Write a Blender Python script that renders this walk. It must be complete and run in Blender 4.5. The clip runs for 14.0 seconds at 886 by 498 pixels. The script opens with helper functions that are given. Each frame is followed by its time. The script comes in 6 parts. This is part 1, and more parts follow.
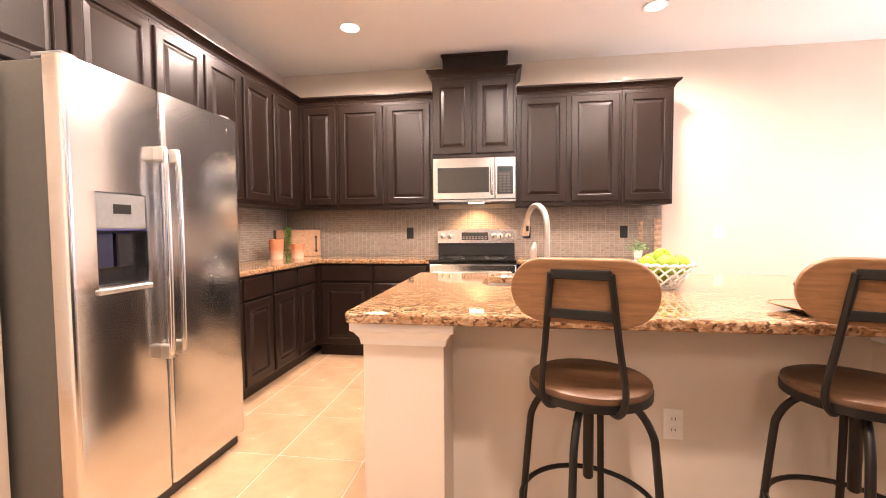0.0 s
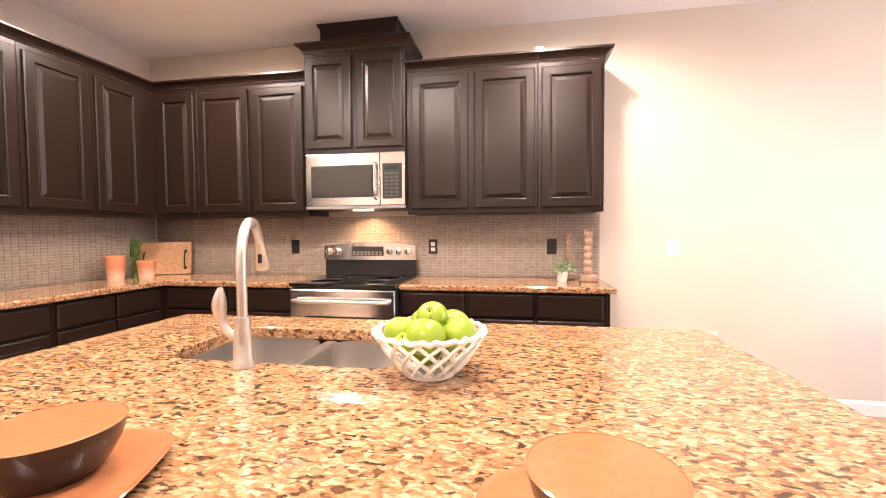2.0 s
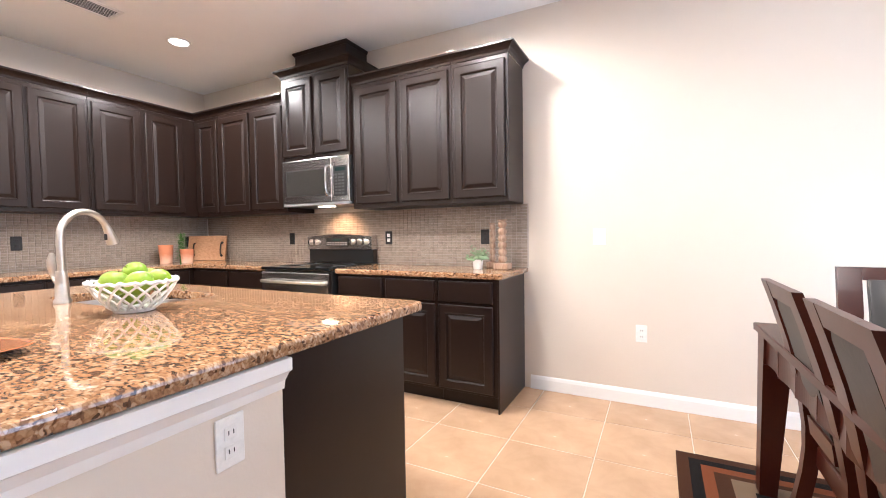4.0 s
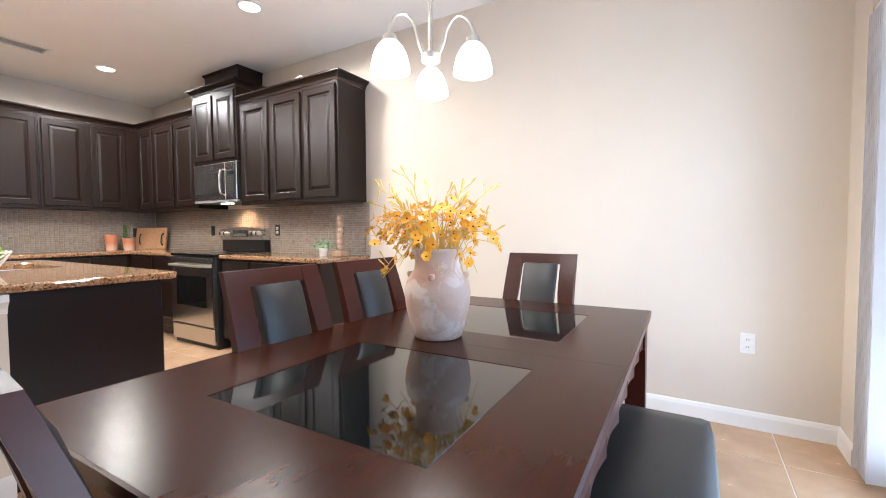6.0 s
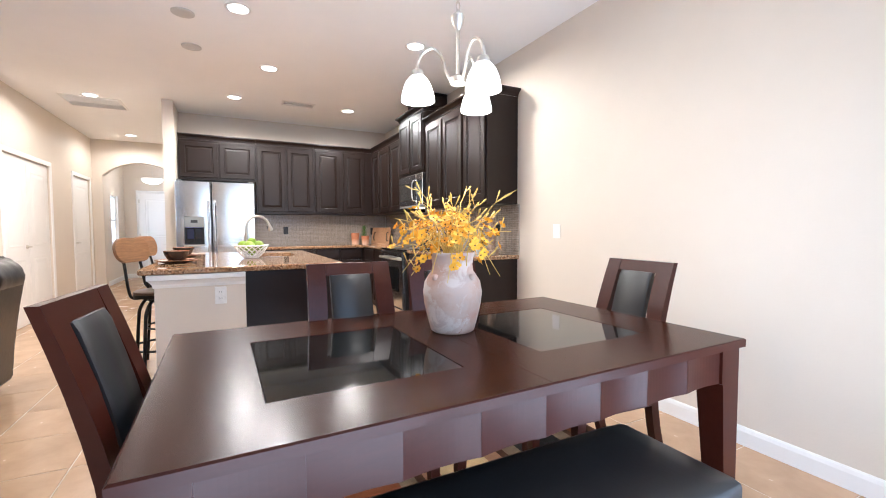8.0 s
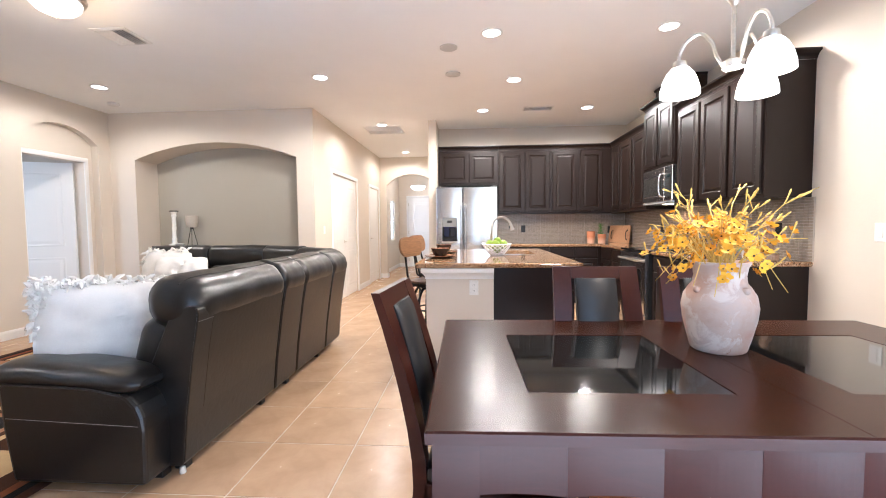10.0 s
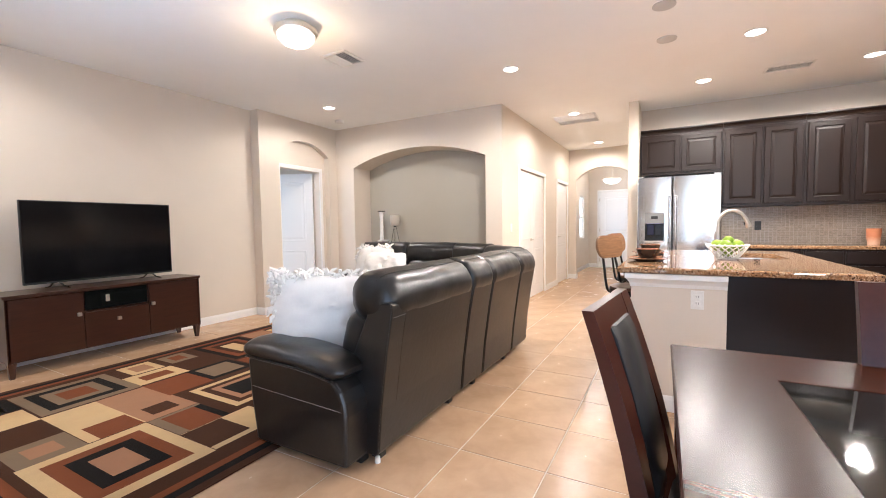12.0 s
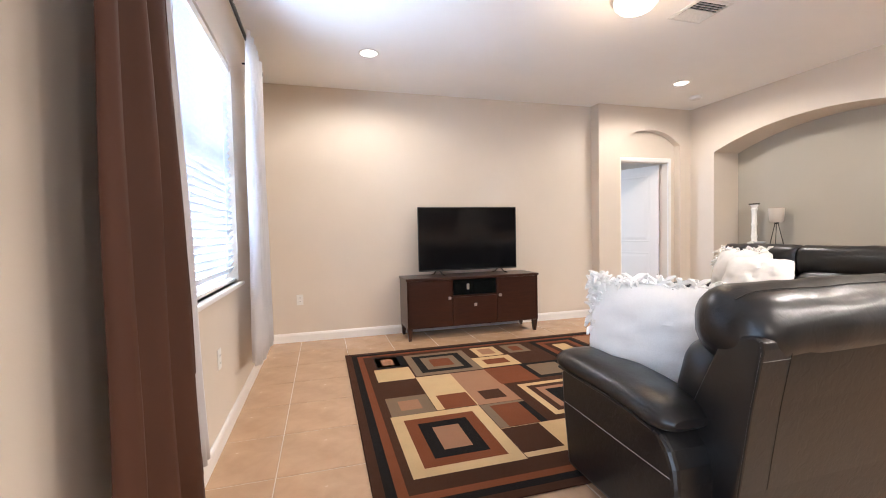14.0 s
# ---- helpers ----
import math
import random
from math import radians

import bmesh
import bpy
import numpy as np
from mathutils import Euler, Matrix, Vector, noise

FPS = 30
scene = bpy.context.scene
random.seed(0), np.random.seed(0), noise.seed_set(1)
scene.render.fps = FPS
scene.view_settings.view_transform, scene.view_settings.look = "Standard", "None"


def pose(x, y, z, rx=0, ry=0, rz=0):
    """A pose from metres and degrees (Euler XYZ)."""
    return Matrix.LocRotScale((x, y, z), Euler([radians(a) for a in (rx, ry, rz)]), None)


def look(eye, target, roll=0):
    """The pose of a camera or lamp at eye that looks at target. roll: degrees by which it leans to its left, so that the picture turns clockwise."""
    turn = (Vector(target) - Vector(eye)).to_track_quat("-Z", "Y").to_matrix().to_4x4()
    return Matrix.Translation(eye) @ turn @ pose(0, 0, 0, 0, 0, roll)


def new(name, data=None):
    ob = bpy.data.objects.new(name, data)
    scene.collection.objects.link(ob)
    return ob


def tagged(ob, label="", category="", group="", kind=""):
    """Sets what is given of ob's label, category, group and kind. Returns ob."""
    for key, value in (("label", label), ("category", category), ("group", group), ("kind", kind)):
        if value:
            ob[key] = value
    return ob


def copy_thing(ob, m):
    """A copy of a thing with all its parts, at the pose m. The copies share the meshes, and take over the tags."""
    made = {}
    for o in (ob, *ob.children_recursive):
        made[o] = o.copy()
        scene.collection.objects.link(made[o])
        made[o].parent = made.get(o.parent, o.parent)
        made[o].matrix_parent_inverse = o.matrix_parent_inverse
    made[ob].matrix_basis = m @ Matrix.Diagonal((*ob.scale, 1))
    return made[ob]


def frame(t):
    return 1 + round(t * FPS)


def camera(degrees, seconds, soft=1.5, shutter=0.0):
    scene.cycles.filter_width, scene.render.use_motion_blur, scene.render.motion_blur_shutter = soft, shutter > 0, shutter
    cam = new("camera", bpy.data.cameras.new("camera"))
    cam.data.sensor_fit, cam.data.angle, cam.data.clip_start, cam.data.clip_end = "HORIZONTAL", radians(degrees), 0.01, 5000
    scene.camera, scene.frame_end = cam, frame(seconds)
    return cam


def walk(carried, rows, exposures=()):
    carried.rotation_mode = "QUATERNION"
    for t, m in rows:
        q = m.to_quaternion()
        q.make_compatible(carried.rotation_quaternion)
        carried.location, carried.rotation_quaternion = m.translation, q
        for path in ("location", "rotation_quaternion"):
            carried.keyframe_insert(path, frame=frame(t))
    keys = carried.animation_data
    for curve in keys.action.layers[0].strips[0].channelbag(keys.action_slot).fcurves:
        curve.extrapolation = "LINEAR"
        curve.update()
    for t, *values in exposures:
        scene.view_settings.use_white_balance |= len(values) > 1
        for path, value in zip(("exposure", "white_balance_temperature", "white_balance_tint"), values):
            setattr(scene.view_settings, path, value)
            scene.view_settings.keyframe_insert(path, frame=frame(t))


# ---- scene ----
cam = camera(93.3, 14.0, soft=1.0)
PATH = [
    (0, (0.200, 0.042, 1.180), (-0.084, 2.019, 1.087), -0.4),
    (0.5, (0.376, 0.339, 1.186), (0.070, 2.313, 1.098), -0.3),
    (1, (0.628, 0.572, 1.200), (0.290, 2.542, 1.118), -0.2),
    (1.5, (0.822, 0.816, 1.216), (0.490, 2.786, 1.140), -0.3),
    (2, (1.104, 1.018, 1.260), (0.746, 2.983, 1.179), -0.4),
    (2.2, (1.283, 1.096, 1.268), (0.862, 3.049, 1.191), -0.4),
    (4.3, (2.818, 1.191, 1.17), (1.875, 2.953, 1.09), -0.7),
    (4.5, (3.01, 1.191, 1.171), (2.062, 2.951, 1.088), -0.6),
    (5, (3.44, 1.163, 1.169), (2.492, 2.922, 1.09), -0.7),
    (5.5, (3.834, 1.195, 1.173), (2.867, 2.943, 1.087), -0.5),
    (6, (4.185, 1.378, 1.128), (3.157, 3.091, 1.042), -0.3),
    (6.5, (4.389, 1.544, 1.112), (3.228, 3.17, 1.015), -0.2),
    (7, (4.587, 1.695, 1.157), (3.22, 3.151, 1.041), -0.5),
    (7.5, (4.729, 1.819, 1.128), (3.111, 2.991, 1.032), -0.3),
    (8, (4.866, 1.85, 1.158), (3.084, 2.753, 1.063), -0.2),
    (8.5, (4.954, 1.857, 1.203), (3.045, 2.443, 1.101), -0.3),
    (8.7, (4.967, 1.857, 1.202), (3.025, 2.324, 1.1), -0.1),
    (10.8, (4.839, 1.72, 1.196), (2.897, 1.25, 1.091), -0.8),
    (11, (4.809, 1.736, 1.199), (2.891, 1.178, 1.095), -0.7),
    (11.5, (4.766, 1.696, 1.197), (2.913, 0.951, 1.092), -0.7),
    (12, (4.672, 1.64, 1.192), (2.921, 0.68, 1.084), -0.8),
    (12.5, (4.583, 1.563, 1.213), (3.007, 0.336, 1.112), -0.8),
    (13, (4.472, 1.471, 1.225), (3.12, 0.001, 1.12), -0.8),
    (13.5, (4.418, 1.398, 1.206), (3.392, -0.317, 1.116), -0.8),
    (14, (4.325, 1.408, 1.168), (3.771, -0.512, 1.093), -1.2),
]
walk(cam, [(t, look(eye, target, roll)) for t, eye, target, roll in PATH], [(0, 1.40, 6450, 24), (2.2, 1.22, 6280, 25), (4.3, 1.15, 5230, 10), (6.5, 0.90, 5220, 7), (8.7, 0.95, 5200, 9), (10.8, 1.04, 5430, 10), (12.2, 1.06, 5460, 10), (14.0, 1.06, 5600, 11)])

# ---- world, daylight, lamps ----
CEIL = 2.81
world = bpy.data.worlds.new("world")
scene.world = world
world.use_nodes = True
_sky = world.node_tree.nodes.new("ShaderNodeTexSky")
_sky.sky_type, _sky.sun_disc = "NISHITA", False
_sky.sun_elevation, _sky.sun_rotation = radians(55), radians(150)
world.node_tree.nodes["Background"].inputs[1].default_value = 0.12
world.node_tree.links.new(_sky.outputs[0], world.node_tree.nodes["Background"].inputs[0])


def lamp(name, kind, place, target, power, colour, size=0.1, size_y=None, angle=None, blend=0.6):
    data = bpy.data.lights.new(name, kind)
    data.energy, data.color = power, colour
    if kind == "AREA":
        data.shape, data.size, data.size_y = "RECTANGLE", size, size_y or size
    elif kind == "SUN":
        data.angle = radians(size)
    else:
        data.shadow_soft_size = size
    if kind == "SPOT":
        data.spot_size, data.spot_blend = radians(angle), blend
    ob = new(name, data)
    ob.matrix_world = look(place, target)
    return ob


WARM = (1.0, 0.84, 0.66)
DAY = (0.76, 0.87, 1.0)
lamp("sun", "SUN", (3, -3, 8), (3, -2, 6.2), 2.5, (1.0, 0.95, 0.88), size=0.5)
lamp("daylight_sliding_door", "AREA", (5.16, 2.78, 1.15), (2, 1.5, 0.9), 20, DAY, 2.5, 2.1)
# added fill aimed up to brighten the ceiling, in place of patio bounce
lamp("patio_bounce_fill", "AREA", (5.30, 2.78, 0.12), (2.0, 2.3, 2.75), 22, (0.92, 0.95, 1.0), 2.5, 0.6)
lamp("daylight_window", "AREA", (5.16, -1.2, 1.6), (2, -0.8, 1.3), 58, DAY, 1.3, 1.45)
lamp("daylight_sidelight", "AREA", (-6.62, -0.60, 1.38), (-6.62, 0.4, 1.3), 9, DAY, 0.6, 1.0)
# added lamp, no source seen: brightens the open bedroom door
lamp("bedroom_door_fill", "AREA", (2.36, -5.0, 1.45), (0.0, -4.2, 1.1), 19, DAY, 1.2, 1.5)
DOWNLIGHTS = [(-1.02, 3.35), (1.31, 3.38), (-1.03, 1.93), (1.32, 1.94), (0.17, 2.24), (0.44, 0.15), (-1.70, 0.36), (-4.16, 0.34), (0.37, -2.44), (3.87, -2.46)]
for _x, _y in DOWNLIGHTS:
    lamp("downlight_lamp", "SPOT", (_x, _y, CEIL - 0.03), (_x, _y, 0), 78 if _y > 1 else (40 if _x < -1.5 else (80 if _y > 0 else 46)), WARM, 0.08, angle=174, blend=0.45)


# ---- materials ----
def node_mat(name, rough=0.5, metal=0.0, spec=0.5):
    m = bpy.data.materials.new(name)
    m.use_nodes = True
    b = m.node_tree.nodes["Principled BSDF"]
    b.inputs["Roughness"].default_value = rough
    b.inputs["Metallic"].default_value = metal
    b.inputs["Specular IOR Level"].default_value = spec
    return m, m.node_tree, b


def coords(nt, scale=(1, 1, 1), obj=False):
    tc = nt.nodes.new("ShaderNodeTexCoord")
    mp = nt.nodes.new("ShaderNodeMapping")
    mp.inputs["Scale"].default_value = scale
    nt.links.new(tc.outputs["Object"], mp.inputs["Vector"])
    return mp.outputs[0]


def noise_tex(nt, vec, scale, detail=4, rough=0.6, distort=0.0):
    n = nt.nodes.new("ShaderNodeTexNoise")
    n.inputs["Scale"].default_value = scale
    n.inputs["Detail"].default_value = detail
    n.inputs["Roughness"].default_value = rough
    n.inputs["Distortion"].default_value = distort
    nt.links.new(vec, n.inputs["Vector"])
    return n.outputs["Fac"]


def ramp(nt, fac, stops):
    r = nt.nodes.new("ShaderNodeValToRGB")
    e = r.color_ramp.elements
    while len(e) < len(stops):
        e.new(0.5)
    for el, (p, c) in zip(e, stops):
        el.position, el.color = p, (*c, 1)
    nt.links.new(fac, r.inputs[0])
    return r.outputs[0]


def mix(nt, fac, a, b, mode="MIX"):
    n = nt.nodes.new("ShaderNodeMix")
    n.data_type, n.blend_type = "RGBA", mode
    for sock, v in ((n.inputs[0], fac), (n.inputs[6], a), (n.inputs[7], b)):
        if isinstance(v, (int, float)):
            sock.default_value = v
        elif isinstance(v, tuple):
            sock.default_value = (*v, 1)
        else:
            nt.links.new(v, sock)
    return n.outputs[2]


def bump(nt, b, height, strength=0.2, dist=0.01):
    n = nt.nodes.new("ShaderNodeBump")
    n.inputs["Strength"].default_value, n.inputs["Distance"].default_value = strength, dist
    nt.links.new(height, n.inputs["Height"])
    nt.links.new(n.outputs[0], b.inputs["Normal"])


def maprange(nt, fac, lo, hi):
    n = nt.nodes.new("ShaderNodeMapRange")
    n.inputs["To Min"].default_value, n.inputs["To Max"].default_value = lo, hi
    nt.links.new(fac, n.inputs["Value"])
    return n.outputs[0]


def shade(c, k):
    return tuple(min(1, v * k) for v in c)


def painted(name, c, rough=0.6, grain=180, depth=0.15, var=0.05, spec=0.4, metal=0.0):
    """Plain painted or moulded surface: faint large blotches, fine grain in relief."""
    m, nt, b = node_mat(name, rough, metal, spec)
    v = coords(nt)
    big = noise_tex(nt, v, 1.7, 3)
    fine = noise_tex(nt, v, grain, 3)
    nt.links.new(ramp(nt, big, [(0.3, shade(c, 1 - var)), (0.7, shade(c, 1 + var))]), b.inputs["Base Color"])
    nt.links.new(maprange(nt, fine, rough - 0.06, rough + 0.06), b.inputs["Roughness"])
    bump(nt, b, fine, depth, 0.002)
    return m


def woodgrain(name, dark, light, rough=0.3, scale=(1, 14, 14), coat=0.0, grain=5, relief=0.06, spec=0.5):
    m, nt, b = node_mat(name, rough, 0.0, spec)
    v = coords(nt, scale)
    n1 = noise_tex(nt, v, grain, 6, 0.65, 0.6)
    n2 = noise_tex(nt, coords(nt), 2.3, 2)
    c = ramp(nt, n1, [(0.3, dark), (0.7, light)])
    nt.links.new(mix(nt, maprange(nt, n2, 0.0, 0.35), c, shade(dark, 0.8)), b.inputs["Base Color"])
    nt.links.new(maprange(nt, n2, max(0.03, rough - 0.008), rough + 0.008), b.inputs["Roughness"])
    b.inputs["Coat Weight"].default_value = coat
    b.inputs["Coat Roughness"].default_value = 0.12
    if relief > 0.011:
        bump(nt, b, n1, relief, 0.002)
    return m


def glowing(name, colour, strength):
    m, nt, b = node_mat(name, 0.4)
    b.inputs["Base Color"].default_value = (*colour, 1)
    b.inputs["Emission Color"].default_value = (*colour, 1)
    b.inputs["Emission Strength"].default_value = strength
    return m


def plain(name, c, rough=0.5, metal=0.0, spec=0.5):
    m, nt, b = node_mat(name, rough, metal, spec)
    f = noise_tex(nt, coords(nt), 60, 3)
    nt.links.new(ramp(nt, f, [(0.3, shade(c, 0.94)), (0.7, shade(c, 1.06))]), b.inputs["Base Color"])
    nt.links.new(maprange(nt, f, max(0.02, rough - 0.03), rough + 0.03), b.inputs["Roughness"])
    return m


WALL = painted("wall_paint", (0.685, 0.605, 0.510), 0.62, 95, 0.25, 0.02)
NICHE = painted("niche_paint", (0.42, 0.39, 0.325), 0.62, 95, 0.25, 0.02)
CEILING = painted("ceiling_paint", (0.90, 0.885, 0.86), 0.75, 34, 0.2, 0.015)
TRIM = painted("white_trim_paint", (0.82, 0.80, 0.77), 0.35, 60, 0.04, 0.01)
PLASTIC = plain("white_plastic", (0.80, 0.78, 0.74), 0.35)
BLACKPL = plain("black_plastic", (0.012, 0.012, 0.012), 0.35)
PLASTICGREY = plain("pale_grey_thread", (0.42, 0.41, 0.40), 0.7)
DARKKEYS = plain("dark_keys", (0.055, 0.055, 0.055), 0.4)
GREYPL = plain("grey_plastic", (0.22, 0.22, 0.22), 0.4)
DARKHOLE = plain("dark_void", (0.01, 0.01, 0.01), 0.9)
ESPRESSO = woodgrain("espresso_cabinet", (0.0135, 0.0072, 0.0052), (0.0155, 0.0082, 0.0058), 0.33, (9, 9, 0.8), relief=0.010, spec=0.32)
MAHOG = woodgrain("mahogany", (0.036, 0.0072, 0.0038), (0.048, 0.0098, 0.0050), 0.30, (8, 1.6, 8), coat=0.03, relief=0.008, spec=0.24)
MAHOGTOP = woodgrain("mahogany_top", (0.030, 0.0076, 0.0032), (0.042, 0.0102, 0.0040), 0.25, (7, 0.8, 7), relief=0.006, spec=0.13)
TVWOOD = woodgrain("tv_stand_wood", (0.026, 0.0075, 0.0035), (0.050, 0.0145, 0.0065), 0.3, (1.4, 14, 14), coat=0.3)
BOARDWOOD = woodgrain("board_wood", (0.38, 0.19, 0.09), (0.62, 0.36, 0.19), 0.5, (1.5, 20, 12))
STOOLWOOD = woodgrain("stool_wood", (0.16, 0.075, 0.030), (0.33, 0.17, 0.075), 0.42, (1.6, 12, 16))
SEATWOOD = woodgrain("stool_seat_wood", (0.07, 0.034, 0.017), (0.17, 0.085, 0.04), 0.38, (1.6, 12, 16))
TURNED = woodgrain("turned_wood", (0.24, 0.13, 0.075), (0.50, 0.36, 0.25), 0.6, (12, 12, 2))
IRON = painted("dark_iron", (0.028, 0.026, 0.024), 0.42, 300, 0.1, 0.1, metal=0.6)
NICKEL = plain("brushed_nickel", (0.66, 0.62, 0.56), 0.36, 1.0)
CHROME = plain("chrome", (0.75, 0.75, 0.75), 0.1, 1.0)
TERRACOTTA = painted("terracotta", (0.50, 0.24, 0.13), 0.85, 40, 0.25, 0.12)
CERAMIC = plain("white_ceramic", (0.85, 0.84, 0.80), 0.14)
TANGLAZE = plain("tan_glaze", (0.37, 0.150, 0.066), 0.12)
DARKGLAZE = plain("dark_glaze", (0.022, 0.017, 0.014), 0.25)
BLACKGLASS = plain("black_glass", (0.006, 0.007, 0.007), 0.04, 0.0, 0.6)
TVSCREEN = plain("tv_screen", (0.004, 0.004, 0.005), 0.12, 0.0, 0.5)
CURTAIN_BROWN = painted("brown_curtain", (0.060, 0.020, 0.008), 0.7, 700, 0.4, 0.1)
BASEBOARDM = TRIM
GLOW_WARM = glowing("downlight_glow", (1.0, 0.88, 0.72), 5.0)
GLOW_SHADE = glowing("shade_glow", (1.0, 0.93, 0.82), 1.5)
GLOW_BLUE = glowing("dispenser_glow", (0.16, 0.18, 0.55), 0.12)


def granite():
    m, nt, b = node_mat("granite", 0.045, 0.0, 0.85)
    v = coords(nt, (1.0, 1.75, 1.5))
    wob = noise_tex(nt, v, 9, 3)
    vo = nt.nodes.new("ShaderNodeTexVoronoi")
    vo.inputs["Scale"].default_value = 74
    vo.feature = "SMOOTH_F1"
    vo.inputs["Smoothness"].default_value = 0.35
    vm = nt.nodes.new("ShaderNodeVectorMath")
    vm.operation = "MULTIPLY_ADD"
    wn = nt.nodes.new("ShaderNodeTexNoise")
    wn.inputs["Scale"].default_value = 26
    nt.links.new(v, wn.inputs["Vector"])
    nt.links.new(wn.outputs["Color"], vm.inputs[0])
    vm.inputs[1].default_value = (0.05, 0.05, 0.05)
    nt.links.new(v, vm.inputs[2])
    nt.links.new(vm.outputs[0], vo.inputs["Vector"])
    sep = nt.nodes.new("ShaderNodeSeparateColor")
    nt.links.new(vo.outputs["Color"], sep.inputs[0])
    cells = ramp(nt, sep.outputs[0], [(0.0, (0.075, 0.044, 0.028)), (0.13, (0.17, 0.088, 0.046)), (0.25, (0.33, 0.18, 0.088)), (0.6, (0.45, 0.265, 0.135)), (0.92, (0.56, 0.40, 0.26))])
    edge = ramp(nt, vo.outputs["Distance"], [(0.35, (1, 1, 1)), (0.75, (0.55, 0.46, 0.38))])
    speck = ramp(nt, noise_tex(nt, v, 95, 3, 0.7), [(0.34, (0.40, 0.30, 0.22)), (0.47, (1, 1, 1))])
    tint = ramp(nt, wob, [(0.35, (0.82, 0.78, 0.74)), (0.65, (1, 1, 1))])
    c = mix(nt, 0.6, cells, edge, "MULTIPLY")
    c = mix(nt, 0.5, c, speck, "MULTIPLY")
    c = mix(nt, 0.7, c, tint, "MULTIPLY")
    nt.links.new(c, b.inputs["Base Color"])
    return m


GRANITE = granite()


def steel(name="stainless", axis=(1, 1, 60), rough=0.17, c=(0.72, 0.72, 0.72)):
    m, nt, b = node_mat(name, rough, 1.0)
    n = noise_tex(nt, coords(nt, axis), 16, 4)
    big = noise_tex(nt, coords(nt), 2.0, 2)
    nt.links.new(ramp(nt, n, [(0.3, shade(c, 0.93)), (0.7, shade(c, 1.07))]), b.inputs["Base Color"])
    nt.links.new(maprange(nt, big, rough - 0.04, rough + 0.06), b.inputs["Roughness"])
    bump(nt, b, n, 0.03, 0.001)
    return m


STEEL = steel()
SINKSTEEL = steel("sink_steel", (30, 30, 2), 0.28, (0.60, 0.58, 0.55))


def tile_mat(name, c, rough, var, grain=5.0, spec=0.5):
    m, nt, b = node_mat(name, rough, 0.0, spec)
    v = coords(nt)
    inf = nt.nodes.new("ShaderNodeObjectInfo")
    geo = nt.nodes.new("ShaderNodeNewGeometry")
    add = nt.nodes.new("ShaderNodeMath")
    add.operation = "ADD"
    nt.links.new(inf.outputs["Random"], add.inputs[0])
    nt.links.new(geo.outputs["Random Per Island"], add.inputs[1])
    fr = nt.nodes.new("ShaderNodeMath")
    fr.operation = "FRACT"
    nt.links.new(add.outputs[0], fr.inputs[0])
    tone = ramp(nt, fr.outputs[0], [(0.0, shade(c, 1 - var)), (1.0, shade(c, 1 + var))])
    cloud = noise_tex(nt, v, grain, 5, 0.6, 0.4)
    mott = ramp(nt, cloud, [(0.3, (0.80, 0.76, 0.72)), (0.6, (1, 1, 1)), (0.8, (1.0, 0.97, 0.93))])
    nt.links.new(mix(nt, 0.8, tone, mott, "MULTIPLY"), b.inputs["Base Color"])
    nt.links.new(maprange(nt, cloud, rough - 0.04, rough + 0.06), b.inputs["Roughness"])
    return m


FLOORTILE = tile_mat("floor_tile", (0.55, 0.365, 0.222), 0.25, 0.05)
GROUT = painted("floor_grout", (0.64, 0.54, 0.425), 0.85, 200, 0.3, 0.05)
SPLASHTILE = tile_mat("mosaic_tile", (0.37, 0.31, 0.255), 0.16, 0.12, 40)
SPLASHGROUT = painted("mosaic_grout", (0.47, 0.41, 0.35), 0.8, 300, 0.2, 0.05)


def leather(name, c, rough=0.3, creases=0.25, scale=9):
    m, nt, b = node_mat(name, rough, 0.0, 0.50)
    v = coords(nt)
    fold = noise_tex(nt, v, scale, 1, 0.4, 0.5)
    nt.links.new(ramp(nt, fold, [(0.3, shade(c, 0.85)), (0.7, shade(c, 1.15))]), b.inputs["Base Color"])
    nt.links.new(maprange(nt, fold, rough - 0.03, rough + 0.06), b.inputs["Roughness"])
    bump(nt, b, noise_tex(nt, v, scale * 3.2, 5, 0.6, 0.8), creases, 0.006)
    return m


LEATHER = leather("sofa_leather", (0.0110, 0.0104, 0.0100), 0.29, 0.20, 8)
PADLEATHER = leather("chair_leather", (0.016, 0.0150, 0.0145), 0.40, 0.08, 5)


def fabric(name, c, rough=0.9, scale=420, depth=0.35, trans=0.0, sheen=0.15):
    m, nt, b = node_mat(name, rough, 0.0, 0.2)
    v = coords(nt)
    n = noise_tex(nt, v, scale, 3)
    big = noise_tex(nt, v, 7, 4)
    nt.links.new(mix(nt, 0.5, ramp(nt, big, [(0.3, shade(c, 0.9)), (0.7, shade(c, 1.05))]), ramp(nt, n, [(0.3, shade(c, 0.85)), (0.7, shade(c, 1.1))])), b.inputs["Base Color"])
    b.inputs["Sheen Weight"].default_value = sheen
    if trans:
        b.inputs["Transmission Weight"].default_value = 0.0
        tr = nt.nodes.new("ShaderNodeBsdfTranslucent")
        tr.inputs[0].default_value = (*c, 1)
        ms = nt.nodes.new("ShaderNodeMixShader")
        ms.inputs[0].default_value = trans
        nt.links.new(b.outputs[0], ms.inputs[1])
        nt.links.new(tr.outputs[0], ms.inputs[2])
        nt.links.new(ms.outputs[0], nt.nodes["Material Output"].inputs[0])
    bump(nt, b, n, depth, 0.003)
    return m


